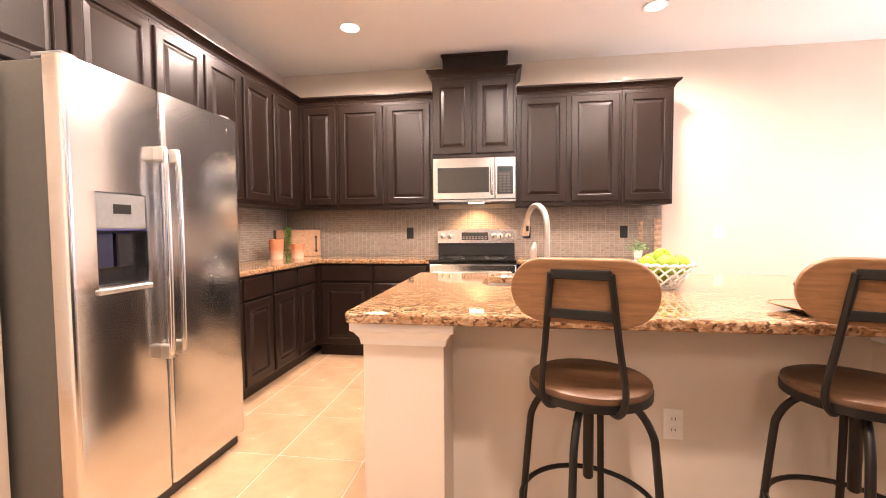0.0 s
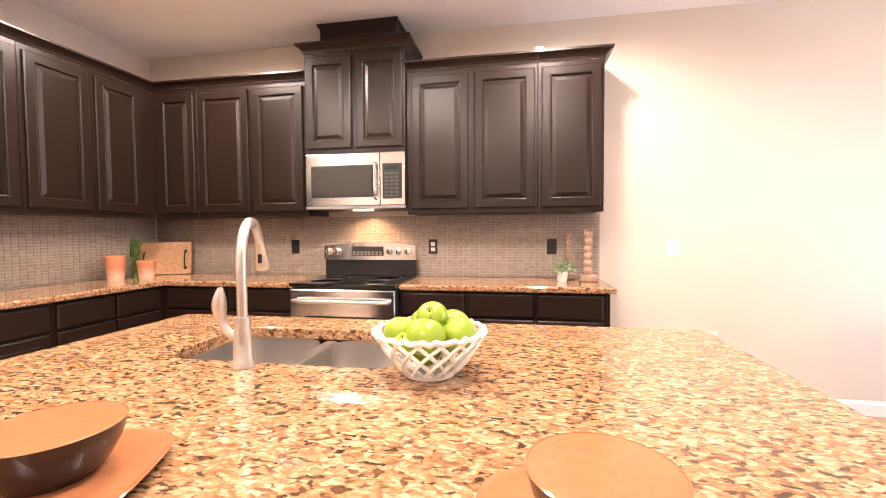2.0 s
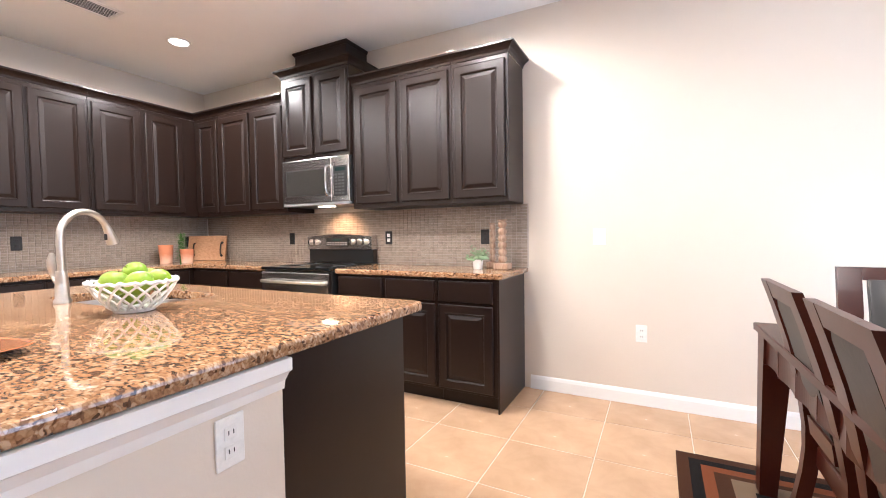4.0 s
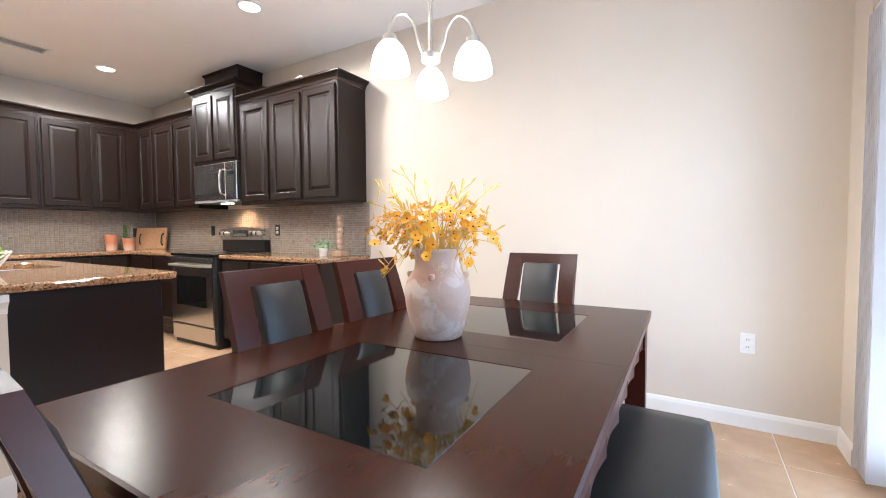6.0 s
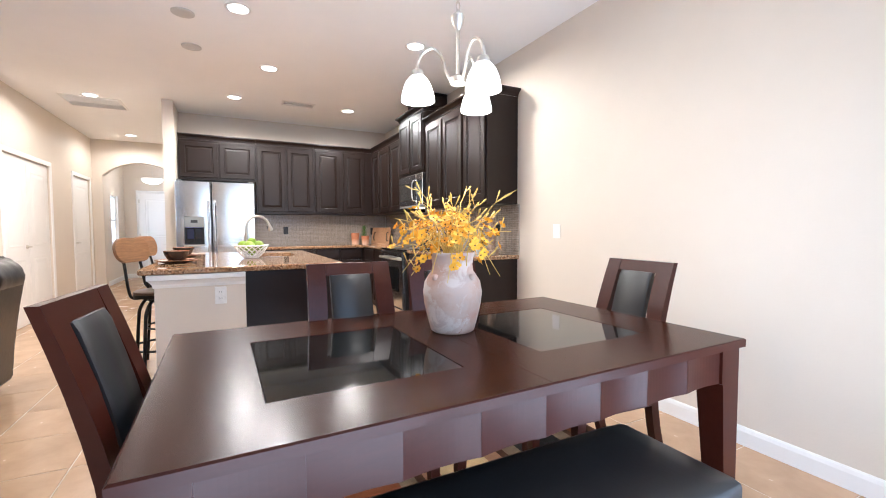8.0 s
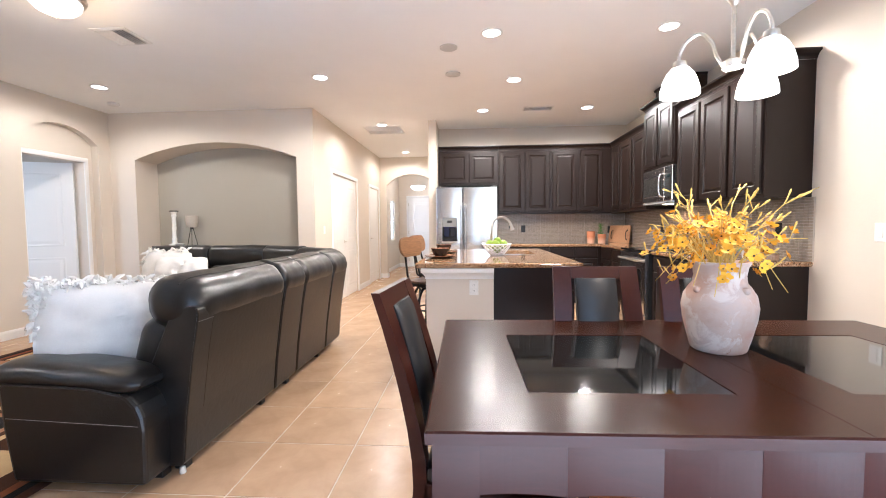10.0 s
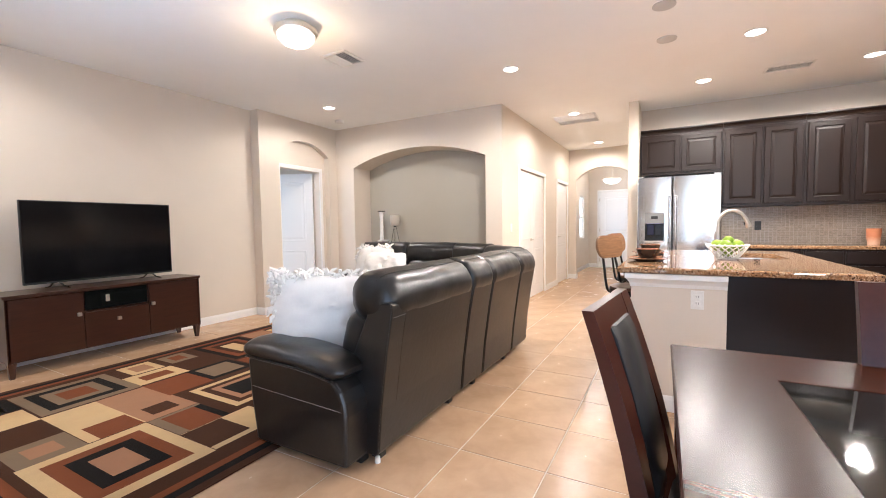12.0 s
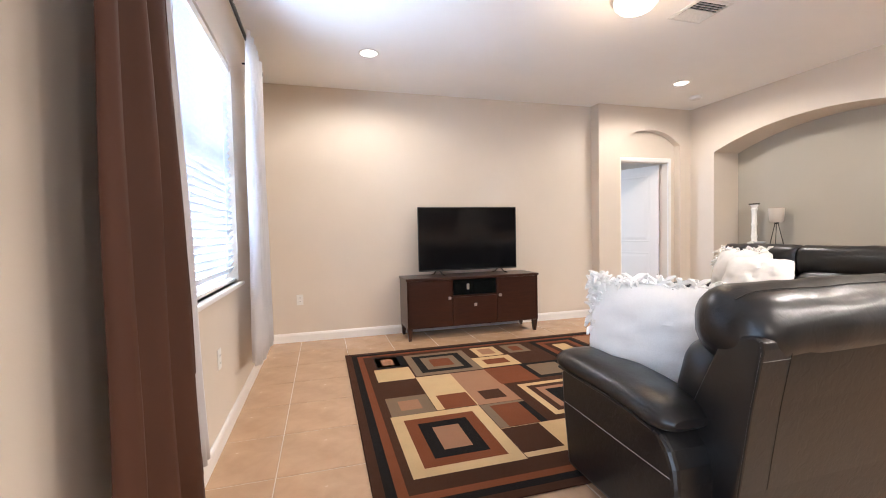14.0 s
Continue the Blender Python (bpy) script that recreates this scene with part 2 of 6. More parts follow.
THROW = fabric("white_throw", (0.86, 0.845, 0.81), 0.95, 240, 0.25)
SHEER = fabric("sheer_curtain", (0.86, 0.85, 0.86), 0.9, 300, 0.2, 0.6)
SLAT = fabric("blind_slat", (0.74, 0.80, 0.88), 0.5, 60, 0.02, 0.03)
RUGS = {k: fabric("rug_" + k, c, 0.97, 330, 0.6, sheen=0.0) for k, c in {"brown": (0.055, 0.021, 0.010), "black": (0.007, 0.006, 0.006), "rust": (0.17, 0.052, 0.019), "cream": (0.55, 0.39, 0.20), "tan": (0.32, 0.17, 0.095), "grey": (0.19, 0.135, 0.085)}.items()}


def glass(name="window_glass"):
    m, nt, b = node_mat(name, 0.02)
    b.inputs["Transmission Weight"].default_value = 1.0
    b.inputs["Base Color"].default_value = (0.95, 0.97, 0.97, 1)
    return m


GLASS = glass()


def fruit():
    m, nt, b = node_mat("green_fruit", 0.28)
    v = coords(nt)
    n = noise_tex(nt, v, 14, 3)
    nt.links.new(ramp(nt, n, [(0.3, (0.17, 0.29, 0.012)), (0.7, (0.28, 0.40, 0.026))]), b.inputs["Base Color"])
    bump(nt, b, noise_tex(nt, v, 240, 2), 0.1, 0.002)
    return m


FRUIT = fruit()
LEAF = painted("leaf_green", (0.09, 0.22, 0.035), 0.5, 60, 0.1, 0.25)
PALELEAF = painted("pale_leaf", (0.26, 0.37, 0.20), 0.5, 60, 0.1, 0.25)
PETAL = painted("yellow_petal", (0.80, 0.40, 0.018), 0.7, 60, 0.1, 0.12)
TWIG = painted("yellow_twig", (0.62, 0.42, 0.10), 0.8, 90, 0.2, 0.15)
BROWNTWIG = painted("flower_eye", (0.06, 0.03, 0.01), 0.8)


def vase_mat():
    m, nt, b = node_mat("weathered_vase", 0.75)
    v = coords(nt)
    base = ramp(nt, noise_tex(nt, v, 6, 5), [(0.3, (0.52, 0.29, 0.20)), (0.5, (0.58, 0.42, 0.33)), (0.7, (0.50, 0.41, 0.36))])
    patch = ramp(nt, noise_tex(nt, v, 11, 5, 0.65, 0.6), [(0.53, (0, 0, 0)), (0.60, (1, 1, 1))])
    wash = mix(nt, patch, base, (0.66, 0.55, 0.47))
    rust = ramp(nt, noise_tex(nt, v, 17, 4, 0.6, 0.4), [(0.70, (0, 0, 0)), (0.74, (1, 1, 1))])
    nt.links.new(mix(nt, rust, wash, (0.34, 0.10, 0.045)), b.inputs["Base Color"])
    bump(nt, b, noise_tex(nt, v, 26, 5), 0.35, 0.006)
    return m


VASE = vase_mat()


# ---- building helpers ----
ORIGIN = {}


def thing(name, place=(0, 0, 0), label="", category="", group="", kind=""):
    ob = new(name)
    ob.empty_display_size = 0.1
    ob.location = place
    ORIGIN[ob.name] = Vector(place)
    return tagged(ob, label, category, group, kind)


def part(name, bm, material, parent=None, label="", smooth=False, flip=True):
    """One mesh object out of a bmesh given in world coordinates, under a thing or a part."""
    if flip:
        bmesh.ops.recalc_face_normals(bm, faces=bm.faces)
    o = ORIGIN.get(parent.name, Vector()) if parent else Vector()
    if o.length:
        bmesh.ops.translate(bm, verts=bm.verts, vec=-o)
    me = bpy.data.meshes.new(name)
    if smooth:
        for f in bm.faces:
            f.smooth = True
    bm.to_mesh(me)
    bm.free()
    for m in (material if isinstance(material, (list, tuple)) else [material]):
        me.materials.append(m)
    if smooth:
        me.set_sharp_from_angle(angle=radians(40))
    ob = new(name, me)
    if parent:
        ob.parent = parent
        ORIGIN[ob.name] = o
    if label:
        ob["label"] = label
    return ob


def solid(name, bm, material, label="", category="", kind="", group="", smooth=False):
    return tagged(part(name, bm, material, None, "", smooth), label, category, group, kind)


def box(x0, x1, y0, y1, z0, z1, bevel=0.0, bm=None, seg=1):
    t = bmesh.new()
    v = [t.verts.new(p) for p in ((x0, y0, z0), (x1, y0, z0), (x1, y1, z0), (x0, y1, z0), (x0, y0, z1), (x1, y0, z1), (x1, y1, z1), (x0, y1, z1))]
    for f in ((3, 2, 1, 0), (4, 5, 6, 7), (0, 1, 5, 4), (1, 2, 6, 5), (2, 3, 7, 6), (3, 0, 4, 7)):
        t.faces.new([v[i] for i in f])
    if bevel:
        bmesh.ops.bevel(t, geom=t.edges[:], offset=bevel, segments=seg, affect="EDGES", profile=0.5)
    return merge(bm, t)


def merge(bm, t):
    if bm is None:
        return t
    me = bpy.data.meshes.new("tmp")
    t.to_mesh(me)
    t.free()
    bm.from_mesh(me)
    bpy.data.meshes.remove(me)
    return bm


def moved(bm, m):
    bmesh.ops.transform(bm, matrix=m, verts=bm.verts)
    return bm


def loft(rings, closed_u=True, cap=True, bm=None):
    """Faces between successive rings of points."""
    t = bmesh.new()
    rows = [[t.verts.new(p) for p in r] for r in rings]
    n = len(rows[0])
    for a, b in zip(rows, rows[1:]):
        for i in range(n if closed_u else n - 1):
            j = (i + 1) % n
            t.faces.new((a[i], a[j], b[j], b[i]))
    if cap and closed_u:
        t.faces.new(rows[0][::-1])
        t.faces.new(rows[-1])
    return merge(bm, t)


def lathe(profile, x=0, y=0, seg=28, bm=None, cap=True):
    return loft([[(x + r * math.cos(2 * math.pi * i / seg), y + r * math.sin(2 * math.pi * i / seg), z) for i in range(seg)] for r, z in profile], bm=bm, cap=cap)


def tube(points, r, seg=8, bm=None, radii=None):
    pts = [Vector(p) for p in points]
    rings, up = [], None
    for i, p in enumerate(pts):
        d = (pts[min(i + 1, len(pts) - 1)] - pts[max(i - 1, 0)]).normalized()
        if up is None:
            up = d.orthogonal().normalized()
        a = (up - d * up.dot(d)).normalized()
        up = a
        b = d.cross(a)
        rr = radii[i] if radii else r
        rings.append([p + (a * math.cos(2 * math.pi * k / seg) + b * math.sin(2 * math.pi * k / seg)) * rr for k in range(seg)])
    return loft(rings, bm=bm)


def smooth_path(pts, n=6):
    """Catmull-Rom through the points."""
    p = [Vector(q) for q in pts]
    p = [p[0] * 2 - p[1]] + p + [p[-1] * 2 - p[-2]]
    out = []
    for i in range(1, len(p) - 2):
        for k in range(n):
            t = k / n
            out.append(0.5 * (2 * p[i] + (p[i + 1] - p[i - 1]) * t + (2 * p[i - 1] - 5 * p[i] + 4 * p[i + 1] - p[i + 2]) * t * t + (3 * p[i] - p[i - 1] - 3 * p[i + 1] + p[i + 2]) * t ** 3))
    return out + [p[-2]]


def sweep(path, profile, bm=None, side=1):
    """A moulding: the profile (out, z) along a flat path of (x, y), mitred, out to the right of the way (side 1) or the left."""
    n = len(path)
    rings = []
    for i in range(n):
        def normal(a, b):
            d = Vector((b[0] - a[0], b[1] - a[1])).normalized()
            return Vector((d.y, -d.x)) * side
        if i == 0:
            m = normal(path[0], path[1])
        elif i == n - 1:
            m = normal(path[-2], path[-1])
        else:
            a, b = normal(path[i - 1], path[i]), normal(path[i], path[i + 1])
            m = (a + b) / max(0.2, 1 + a.dot(b))
        rings.append([(path[i][0] + m.x * o, path[i][1] + m.y * o, z) for o, z in profile])
    return loft(rings, bm=bm)


def prism(outline, axis, a, b, bm=None):
    """A flat outline of (u, v) pushed from a to b along an axis: x: (y, z), y: (x, z), z: (x, y)."""
    f = {"x": lambda u, v, w: (w, u, v), "y": lambda u, v, w: (u, w, v), "z": lambda u, v, w: (u, v, w)}[axis]
    return loft([[f(u, v, a) for u, v in outline], [f(u, v, b) for u, v in outline]], bm=bm)


def panel(o, u, v, n, w, h, profile, bm=None):
    """A rectangular panel at corner o spanned by u and v, out along n: rings of (inset, depth)."""
    o, u, v, n = Vector(o), Vector(u), Vector(v), Vector(n)
    rings = []
    for i, d in profile:
        rings.append([o + u * i + v * i + n * d, o + u * (w - i) + v * i + n * d, o + u * (w - i) + v * (h - i) + n * d, o + u * i + v * (h - i) + n * d])
    return loft(rings, bm=bm)


RAISED = [(0.0, 0.0), (0.0, 0.015), (0.005, 0.020), (0.052, 0.020), (0.055, 0.0215), (0.060, 0.0185), (0.064, 0.010), (0.070, 0.010), (0.094, 0.0185), (0.098, 0.0185)]
FLATDRAWER = [(0.0, 0.0), (0.0, 0.014), (0.007, 0.020), (0.012, 0.020)]


def rounded_rect(x0, x1, y0, y1, r, n=6):
    out = []
    for cx, cy, a0 in ((x1 - r, y1 - r, 0), (x0 + r, y1 - r, 90), (x0 + r, y0 + r, 180), (x1 - r, y0 + r, 270)):
        for k in range(n + 1):
            a = radians(a0 + 90 * k / n)
            out.append((cx + r * math.cos(a), cy + r * math.sin(a)))
    return out


def cushion(x0, x1, y0, y1, z0, z1, r=0.05, puff=0.03, nx=10, ny=10, bm=None, wrinkle=0.0, seed=0):
    """A stuffed block: rounded edges, bulging faces, slight wrinkles."""
    t = bmesh.new()
    cx, cy, cz = (x0 + x1) / 2, (y0 + y1) / 2, (z0 + z1) / 2
    bmesh.ops.create_cube(t, size=2.0)
    bmesh.ops.subdivide_edges(t, edges=t.edges[:], cuts=nx - 1, use_grid_fill=True)
    hx, hy, hz = (x1 - x0) / 2, (y1 - y0) / 2, (z1 - z0) / 2
    for vv in t.verts:
        p = vv.co.copy()
        q = Vector((p.x * hx, p.y * hy, p.z * hz))
        c = Vector((max(-hx + r, min(hx - r, q.x)), max(-hy + r, min(hy - r, q.y)), max(-hz + r, min(hz - r, q.z))))
        d = q - c
        if d.length > 1e-6:
            q = c + d.normalized() * min(r, d.length if max(abs(p.x), abs(p.y), abs(p.z)) < 0.999 else r)
        k = puff * (1 - p.x ** 2) * (1 - p.y ** 2)
        if abs(p.z) > 0.6:
            q.z += math.copysign(k, p.z)
        k = puff * 0.6 * (1 - p.z ** 2)
        if abs(p.y) > 0.6:
            q.y += math.copysign(k * (1 - p.x ** 2), p.y)
        if wrinkle:
            w = noise.noise(Vector((q.x * 7 + seed, q.y * 7, q.z * 7))) * wrinkle
            q += q.normalized() * w
        vv.co = q + Vector((cx, cy, cz))
    return merge(bm, t)


# ---- the large structure ----
NORTH, WEST, EAST, SOUTH = 4.27, -2.11, 4.90, -3.455
JOG_X, JOG_Y = 0.83, -3.295
NICHE_X, HALL_S, HALL_N = -0.67, -0.37, 1.11
HALL_END, FOYER_END = -4.80, -7.60
TH = 0.14


def wall_panel(axis, at, thick, a0, a1, holes=(), top=CEIL, bm=None):
    """A wall across 'axis' from at to at + thick, along the other axis from a0 to a1, with openings (b0, b1, z0, z1)."""
    def put(b0, b1, z0, z1):
        nonlocal bm
        lo, hi = min(at, at + thick), max(at, at + thick)
        bm = box(lo, hi, b0, b1, z0, z1, bm=bm) if axis == "x" else box(b0, b1, lo, hi, z0, z1, bm=bm)
    cur = a0
    for b0, b1, z0, z1 in sorted(holes):
        if b0 > cur:
            put(cur, b0, 0, top)
        if z0 > 0:
            put(b0, b1, 0, z0)
        if z1 < top:
            put(b0, b1, z1, top)
        cur = b1
    if cur < a1:
        put(cur, a1, 0, top)
    return bm


def arch_wall(axis, at, thick, a0, a1, b0, b1, spring, crown, top=CEIL, n=18):
    """A wall with one opening to the floor under a segmental arch."""
    half, rise = (b1 - b0) / 2, crown - spring
    rad = (half * half + rise * rise) / (2 * rise)
    out = [(a0, 0), (b0, 0)]
    for i in range(n + 1):
        u = b0 + (b1 - b0) * i / n
        out.append((u, crown - rad + math.sqrt(max(0, rad * rad - (u - (b0 + b1) / 2) ** 2))))
    out += [(b1, 0), (a1, 0), (a1, top), (a0, top)]
    bm = prism(out, axis, at, at + thick)
    bmesh.ops.recalc_face_normals(bm, faces=bm.faces[:])
    return bm


SLIDER = (1.40, 4.02, 0.0, 2.12)
WINDOW = (-1.82, -0.42, 0.86, 2.36)
solid("wall_north", wall_panel("y", NORTH, TH, WEST - TH, EAST + TH), WALL, "cream painted kitchen and dining wall", "wall", "structure")
solid("wall_west", wall_panel("x", WEST, -TH, 1.23, NORTH), WALL, "cream painted wall behind the fridge and counter", "wall", "structure")
solid("wall_east", wall_panel("x", EAST, TH, SOUTH, NORTH, [SLIDER, WINDOW]), WALL, "tan painted wall with window and sliding door opening", "wall", "structure")
solid("wall_south", wall_panel("y", SOUTH, -TH, JOG_X, EAST + TH), WALL, "cream painted wall behind the television", "wall", "structure")
DOOR_REC = (-0.485, 0.50, 2.32, 2.51)
solid("wall_south_jog", arch_wall("y", JOG_Y, -0.10, NICHE_X - TH, JOG_X, DOOR_REC[0], DOOR_REC[1], DOOR_REC[2], DOOR_REC[3]), WALL, "cream painted wall with an arched door recess", "wall", "structure")
BED = (-0.365, 0.415, 0.0, 2.09)
solid("wall_south_door", wall_panel("y", JOG_Y - 0.10, -0.13, NICHE_X - TH, JOG_X, [BED]), WALL, "cream painted wall round the bedroom door", "wall", "structure")
NI = (-2.93, -0.61, 2.16, 2.38)
solid("wall_niche", arch_wall("x", NICHE_X, -0.42, JOG_Y, HALL_S, NI[0], NI[1], NI[2], NI[3]), WALL, "cream painted wall with a wide arched niche", "wall", "structure")
solid("niche_back", box(NICHE_X - 0.52, NICHE_X - 0.42, JOG_Y, HALL_S - 0.12, 0, CEIL), NICHE, "olive grey accent wall at the back of the niche", "wall", "structure")
CL1, CL2 = (-2.78, -1.42, 0, 2.04), (-4.62, -3.74, 0, 2.04)
solid("wall_hall_south", wall_panel("y", HALL_S, -0.12, HALL_END, NICHE_X - 0.42, [CL1, CL2]), WALL, "cream painted hallway wall with two doors", "wall", "structure")
solid("wall_hall_north", wall_panel("y", HALL_N, 0.12, HALL_END, -1.50), WALL, "cream painted hallway wall beside the fridge", "wall", "structure")
solid("wall_hall_end", arch_wall("x", HALL_END, -0.16, HALL_S - 0.12, HALL_N + 0.12, -0.22, 0.96, 2.16, 2.42), WALL, "cream painted archway between hallway and foyer", "wall", "structure")
solid("wall_foyer_end", wall_panel("x", FOYER_END, -TH, -0.56, 2.0), WALL, "cream painted foyer end wall", "wall", "structure")
solid("wall_foyer_south", wall_panel("y", -0.42, -TH, FOYER_END, HALL_END - 0.16, [(-6.95, -6.30, 0.84, 1.92)]), WALL, "cream painted foyer wall with a narrow window", "wall", "structure")
solid("wall_foyer_north", wall_panel("y", 1.6, TH, FOYER_END, HALL_END - 0.16), WALL, "cream painted foyer wall", "wall", "structure")
solid("wall_foyer_return_north", wall_panel("x", HALL_END - 0.16, 0.05, HALL_N + 0.12, 1.6), WALL, "cream painted foyer return wall", "wall", "structure")
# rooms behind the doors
# the hole in the bedroom's east wall is unseen, added for the fill lamp
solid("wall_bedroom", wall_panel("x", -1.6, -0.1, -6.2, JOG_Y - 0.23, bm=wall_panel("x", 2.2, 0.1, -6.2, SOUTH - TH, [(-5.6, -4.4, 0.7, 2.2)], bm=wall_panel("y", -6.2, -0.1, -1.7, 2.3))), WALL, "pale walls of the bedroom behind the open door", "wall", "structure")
solid("ceiling", box(FOYER_END - TH, EAST + TH, -6.3, NORTH + TH, CEIL, CEIL + 0.12), CEILING, "white textured ceiling", "ceiling", "structure")
solid("floor", box(FOYER_END - TH, EAST + TH, -6.3, NORTH + TH, -0.12, -0.0022), GROUT, "tiled floor with pale grout", "floor", "structure")
solid("ground", box(EAST + TH, 60, -60, 60, -0.2, -0.12), painted("patio_concrete", (0.45, 0.43, 0.40), 0.85, 60, 0.3, 0.1), "pale concrete patio outside", "ground", "structure")

BASE_PROF = [(0.0, 0.0), (0.014, 0.0), (0.014, 0.075), (0.009, 0.092), (0.004, 0.100), (0.0, 0.100)]


def skirting(path, side=1):
    solid("baseboard", sweep(path, BASE_PROF, side=side), TRIM, "white painted baseboard", "baseboard", "structure")


solid("wall_pier", box(EAST - 0.045, EAST - 0.0005, SLIDER[1], NORTH - 0.0005, 0.0, CEIL - 0.0005), WALL, "tan painted wall return beside the patio door", "wall", "structure")
skirting([(1.70, NORTH), (EAST - 0.045, NORTH), (EAST - 0.045, SLIDER[1] + 0.01)])
skirting([(EAST, SLIDER[0] - 0.08), (EAST, SOUTH), (JOG_X, SOUTH), (JOG_X, JOG_Y), (DOOR_REC[1], JOG_Y)])
skirting([(DOOR_REC[0], JOG_Y), (NICHE_X, JOG_Y), (NICHE_X, NI[0])])
skirting([(NICHE_X, NI[1]), (NICHE_X, HALL_S), (CL1[1] + 0.07, HALL_S)])
skirting([(CL1[0] - 0.07, HALL_S), (CL2[1] + 0.07, HALL_S)])
skirting([(CL2[0] - 0.07, HALL_S), (HALL_END, HALL_S), (HALL_END, -0.22), (HALL_END - 0.16, -0.22)])
skirting([(FOYER_END, 1.6), (FOYER_END, 0.80)], side=-1)
skirting([(HALL_END - 0.16, -0.42), (FOYER_END, -0.42), (FOYER_END, -0.19)], side=1)

CASE = [(0.0, 0.0), (0.0, 0.012), (0.012, 0.018), (0.045, 0.018), (0.058, 0.010), (0.062, 0.0)]


def casing(axis, at, out, b0, b1, z1, parent=None):
    """Three mitred lengths of trim round a door opening, on the face 'at', proud towards out."""
    def ring(u, v, du, dv):
        pts = []
        for o, d in CASE:
            p = (u + du * o, v + dv * o)
            w = at + out * d
            pts.append((w, p[0], p[1]) if axis == "x" else (p[0], w, p[1]))
        return pts
    return loft([ring(b0, 0.0, -1, 0), ring(b0, z1, -1, 1), ring(b1, z1, 1, 1), ring(b1, 0.0, 1, 0)])


for _n, _a in (("trim", ("y", JOG_Y - 0.10, 1, BED[0], BED[1], BED[3])), ("trim", ("y", HALL_S, 1, CL1[0], CL1[1], CL1[3])), ("trim", ("y", HALL_S, 1, CL2[0], CL2[1], CL2[3])), ("trim", ("x", FOYER_END, 1, -0.125, 0.735, 2.06))):
    solid(_n, casing(*_a), TRIM, "white door casing", "trim", "structure")


def door_leaf(w, h, thick=0.035, arched=True):
    """A moulded two-panel door leaf, hinged at x = 0, face towards -y."""
    bm = box(0, w, 0, thick, 0, h, 0.002)
    for z0, z1 in ((0.16, h * 0.40), (h * 0.47, h - 0.13)):
        for s, yy in ((-1, 0.0), (1, thick)):
            u, v = ((1, 0, 0), (0, 0, 1)) if s < 0 else ((-1, 0, 0), (0, 0, 1))
            ox = 0.12 if s < 0 else w - 0.12
            panel((ox, yy, z0), u, v, (0, s, 0), w - 0.24, z1 - z0, [(0.0, -0.001), (0.0, 0.001), (0.014, 0.005), (0.028, 0.0012), (0.04, 0.0012), (0.07, 0.006), (0.075, 0.006)], bm)
    return bm


def door(name, w, h, m, label, levers=True, hinge_face=-1):
    d = tagged(part(name, door_leaf(w, h), TRIM), label, "door", kind="structure")
    d.matrix_basis = m
    if levers:
        for s, yy in ((-1, 0.0), (1, 0.035)):
            bm = lathe([(0.026, 0), (0.026, 0.008), (0.012, 0.012), (0.010, 0.045)], seg=14)
            moved(bm, Matrix.Translation((w - 0.065, yy, 0.95)) @ Matrix.Rotation(radians(90 * (1 if s < 0 else -1)), 4, "X"))
            tube([(w - 0.065, yy + s * 0.045, 0.95), (w - 0.10, yy + s * 0.05, 0.95), (w - 0.165, yy + s * 0.048, 0.948)], 0.009, bm=bm)
            part("door_handle", bm, NICKEL, d, "brushed nickel lever", smooth=True)
    for z in (0.2, h / 2, h - 0.2):
        part("hinge", box(-0.012, 0.014, -0.006 if hinge_face < 0 else 0.03, 0.004 if hinge_face < 0 else 0.041, z - 0.045, z + 0.045, 0.002), NICKEL, d, "nickel hinge")
    return d


# bedroom door, swung open into the room beyond
door("door_1", 0.755, 2.07, pose(BED[0] + 0.012, JOG_Y - 0.235, 0.006, 0, 0, -66), "white two-panel bedroom door standing open")
door("door_2", 0.67, 2.025, pose(CL1[1] - 0.005, HALL_S - 0.02, 0.006, 0, 0, 180), "white panelled double closet door, closed", hinge_face=1)
door("door_3", 0.67, 2.025, pose(CL1[0] + 0.005, HALL_S - 0.055, 0.006, 0, 0, 0), "white panelled double closet door, closed", levers=False, hinge_face=1)
door("door_4", 0.87, 2.025, pose(CL2[0] + 0.005, HALL_S - 0.055, 0.006, 0, 0, 0), "white panelled hallway door, closed", hinge_face=1)
door("door_5", 0.85, 2.05, pose(FOYER_END + 0.040, -0.120, 0.006, 0, 0, 90), "white front door at the end of the foyer", hinge_face=-1)

# window in the living room, with sill, blinds and glass
w = thing("window_1", (EAST + 0.09, -1.12, 0.86), "white framed window with blinds and a sill", "window", kind="structure")
_y0, _y1, _z0, _z1 = WINDOW
bm = box(EAST + 0.07, EAST + 0.12, _y0, _y1, _z0, _z0 + 0.05)
for b in ((_y0, _y1, _z1 - 0.05, _z1), (_y0, _y0 + 0.05, _z0 + 0.05, _z1 - 0.05), (_y1 - 0.05, _y1, _z0 + 0.05, _z1 - 0.05), (_y0 + 0.05, _y1 - 0.05, 1.59, 1.64)):
    box(EAST + 0.07, EAST + 0.12, b[0], b[1], b[2], b[3], bm=bm)
part("window_frame", bm, TRIM, w)
for za, zb in ((_z0 + 0.05, 1.59), (1.64, _z1 - 0.05)):
    pn = part("pane", box(EAST + 0.092, EAST + 0.098, _y0 + 0.05, _y1 - 0.05, za, zb), GLASS, w)
    pn.visible_shadow = False
part("window_sill", box(EAST - 0.035, EAST + 0.07, _y0 - 0.04, _y1 + 0.04, _z0 - 0.025, _z0, 0.006, seg=2), TRIM, w, "white marble sill")
blind = thing("window_blind", (EAST + 0.04, -1.12, _z1), "white horizontal slatted blind, lowered and half open", "blind")
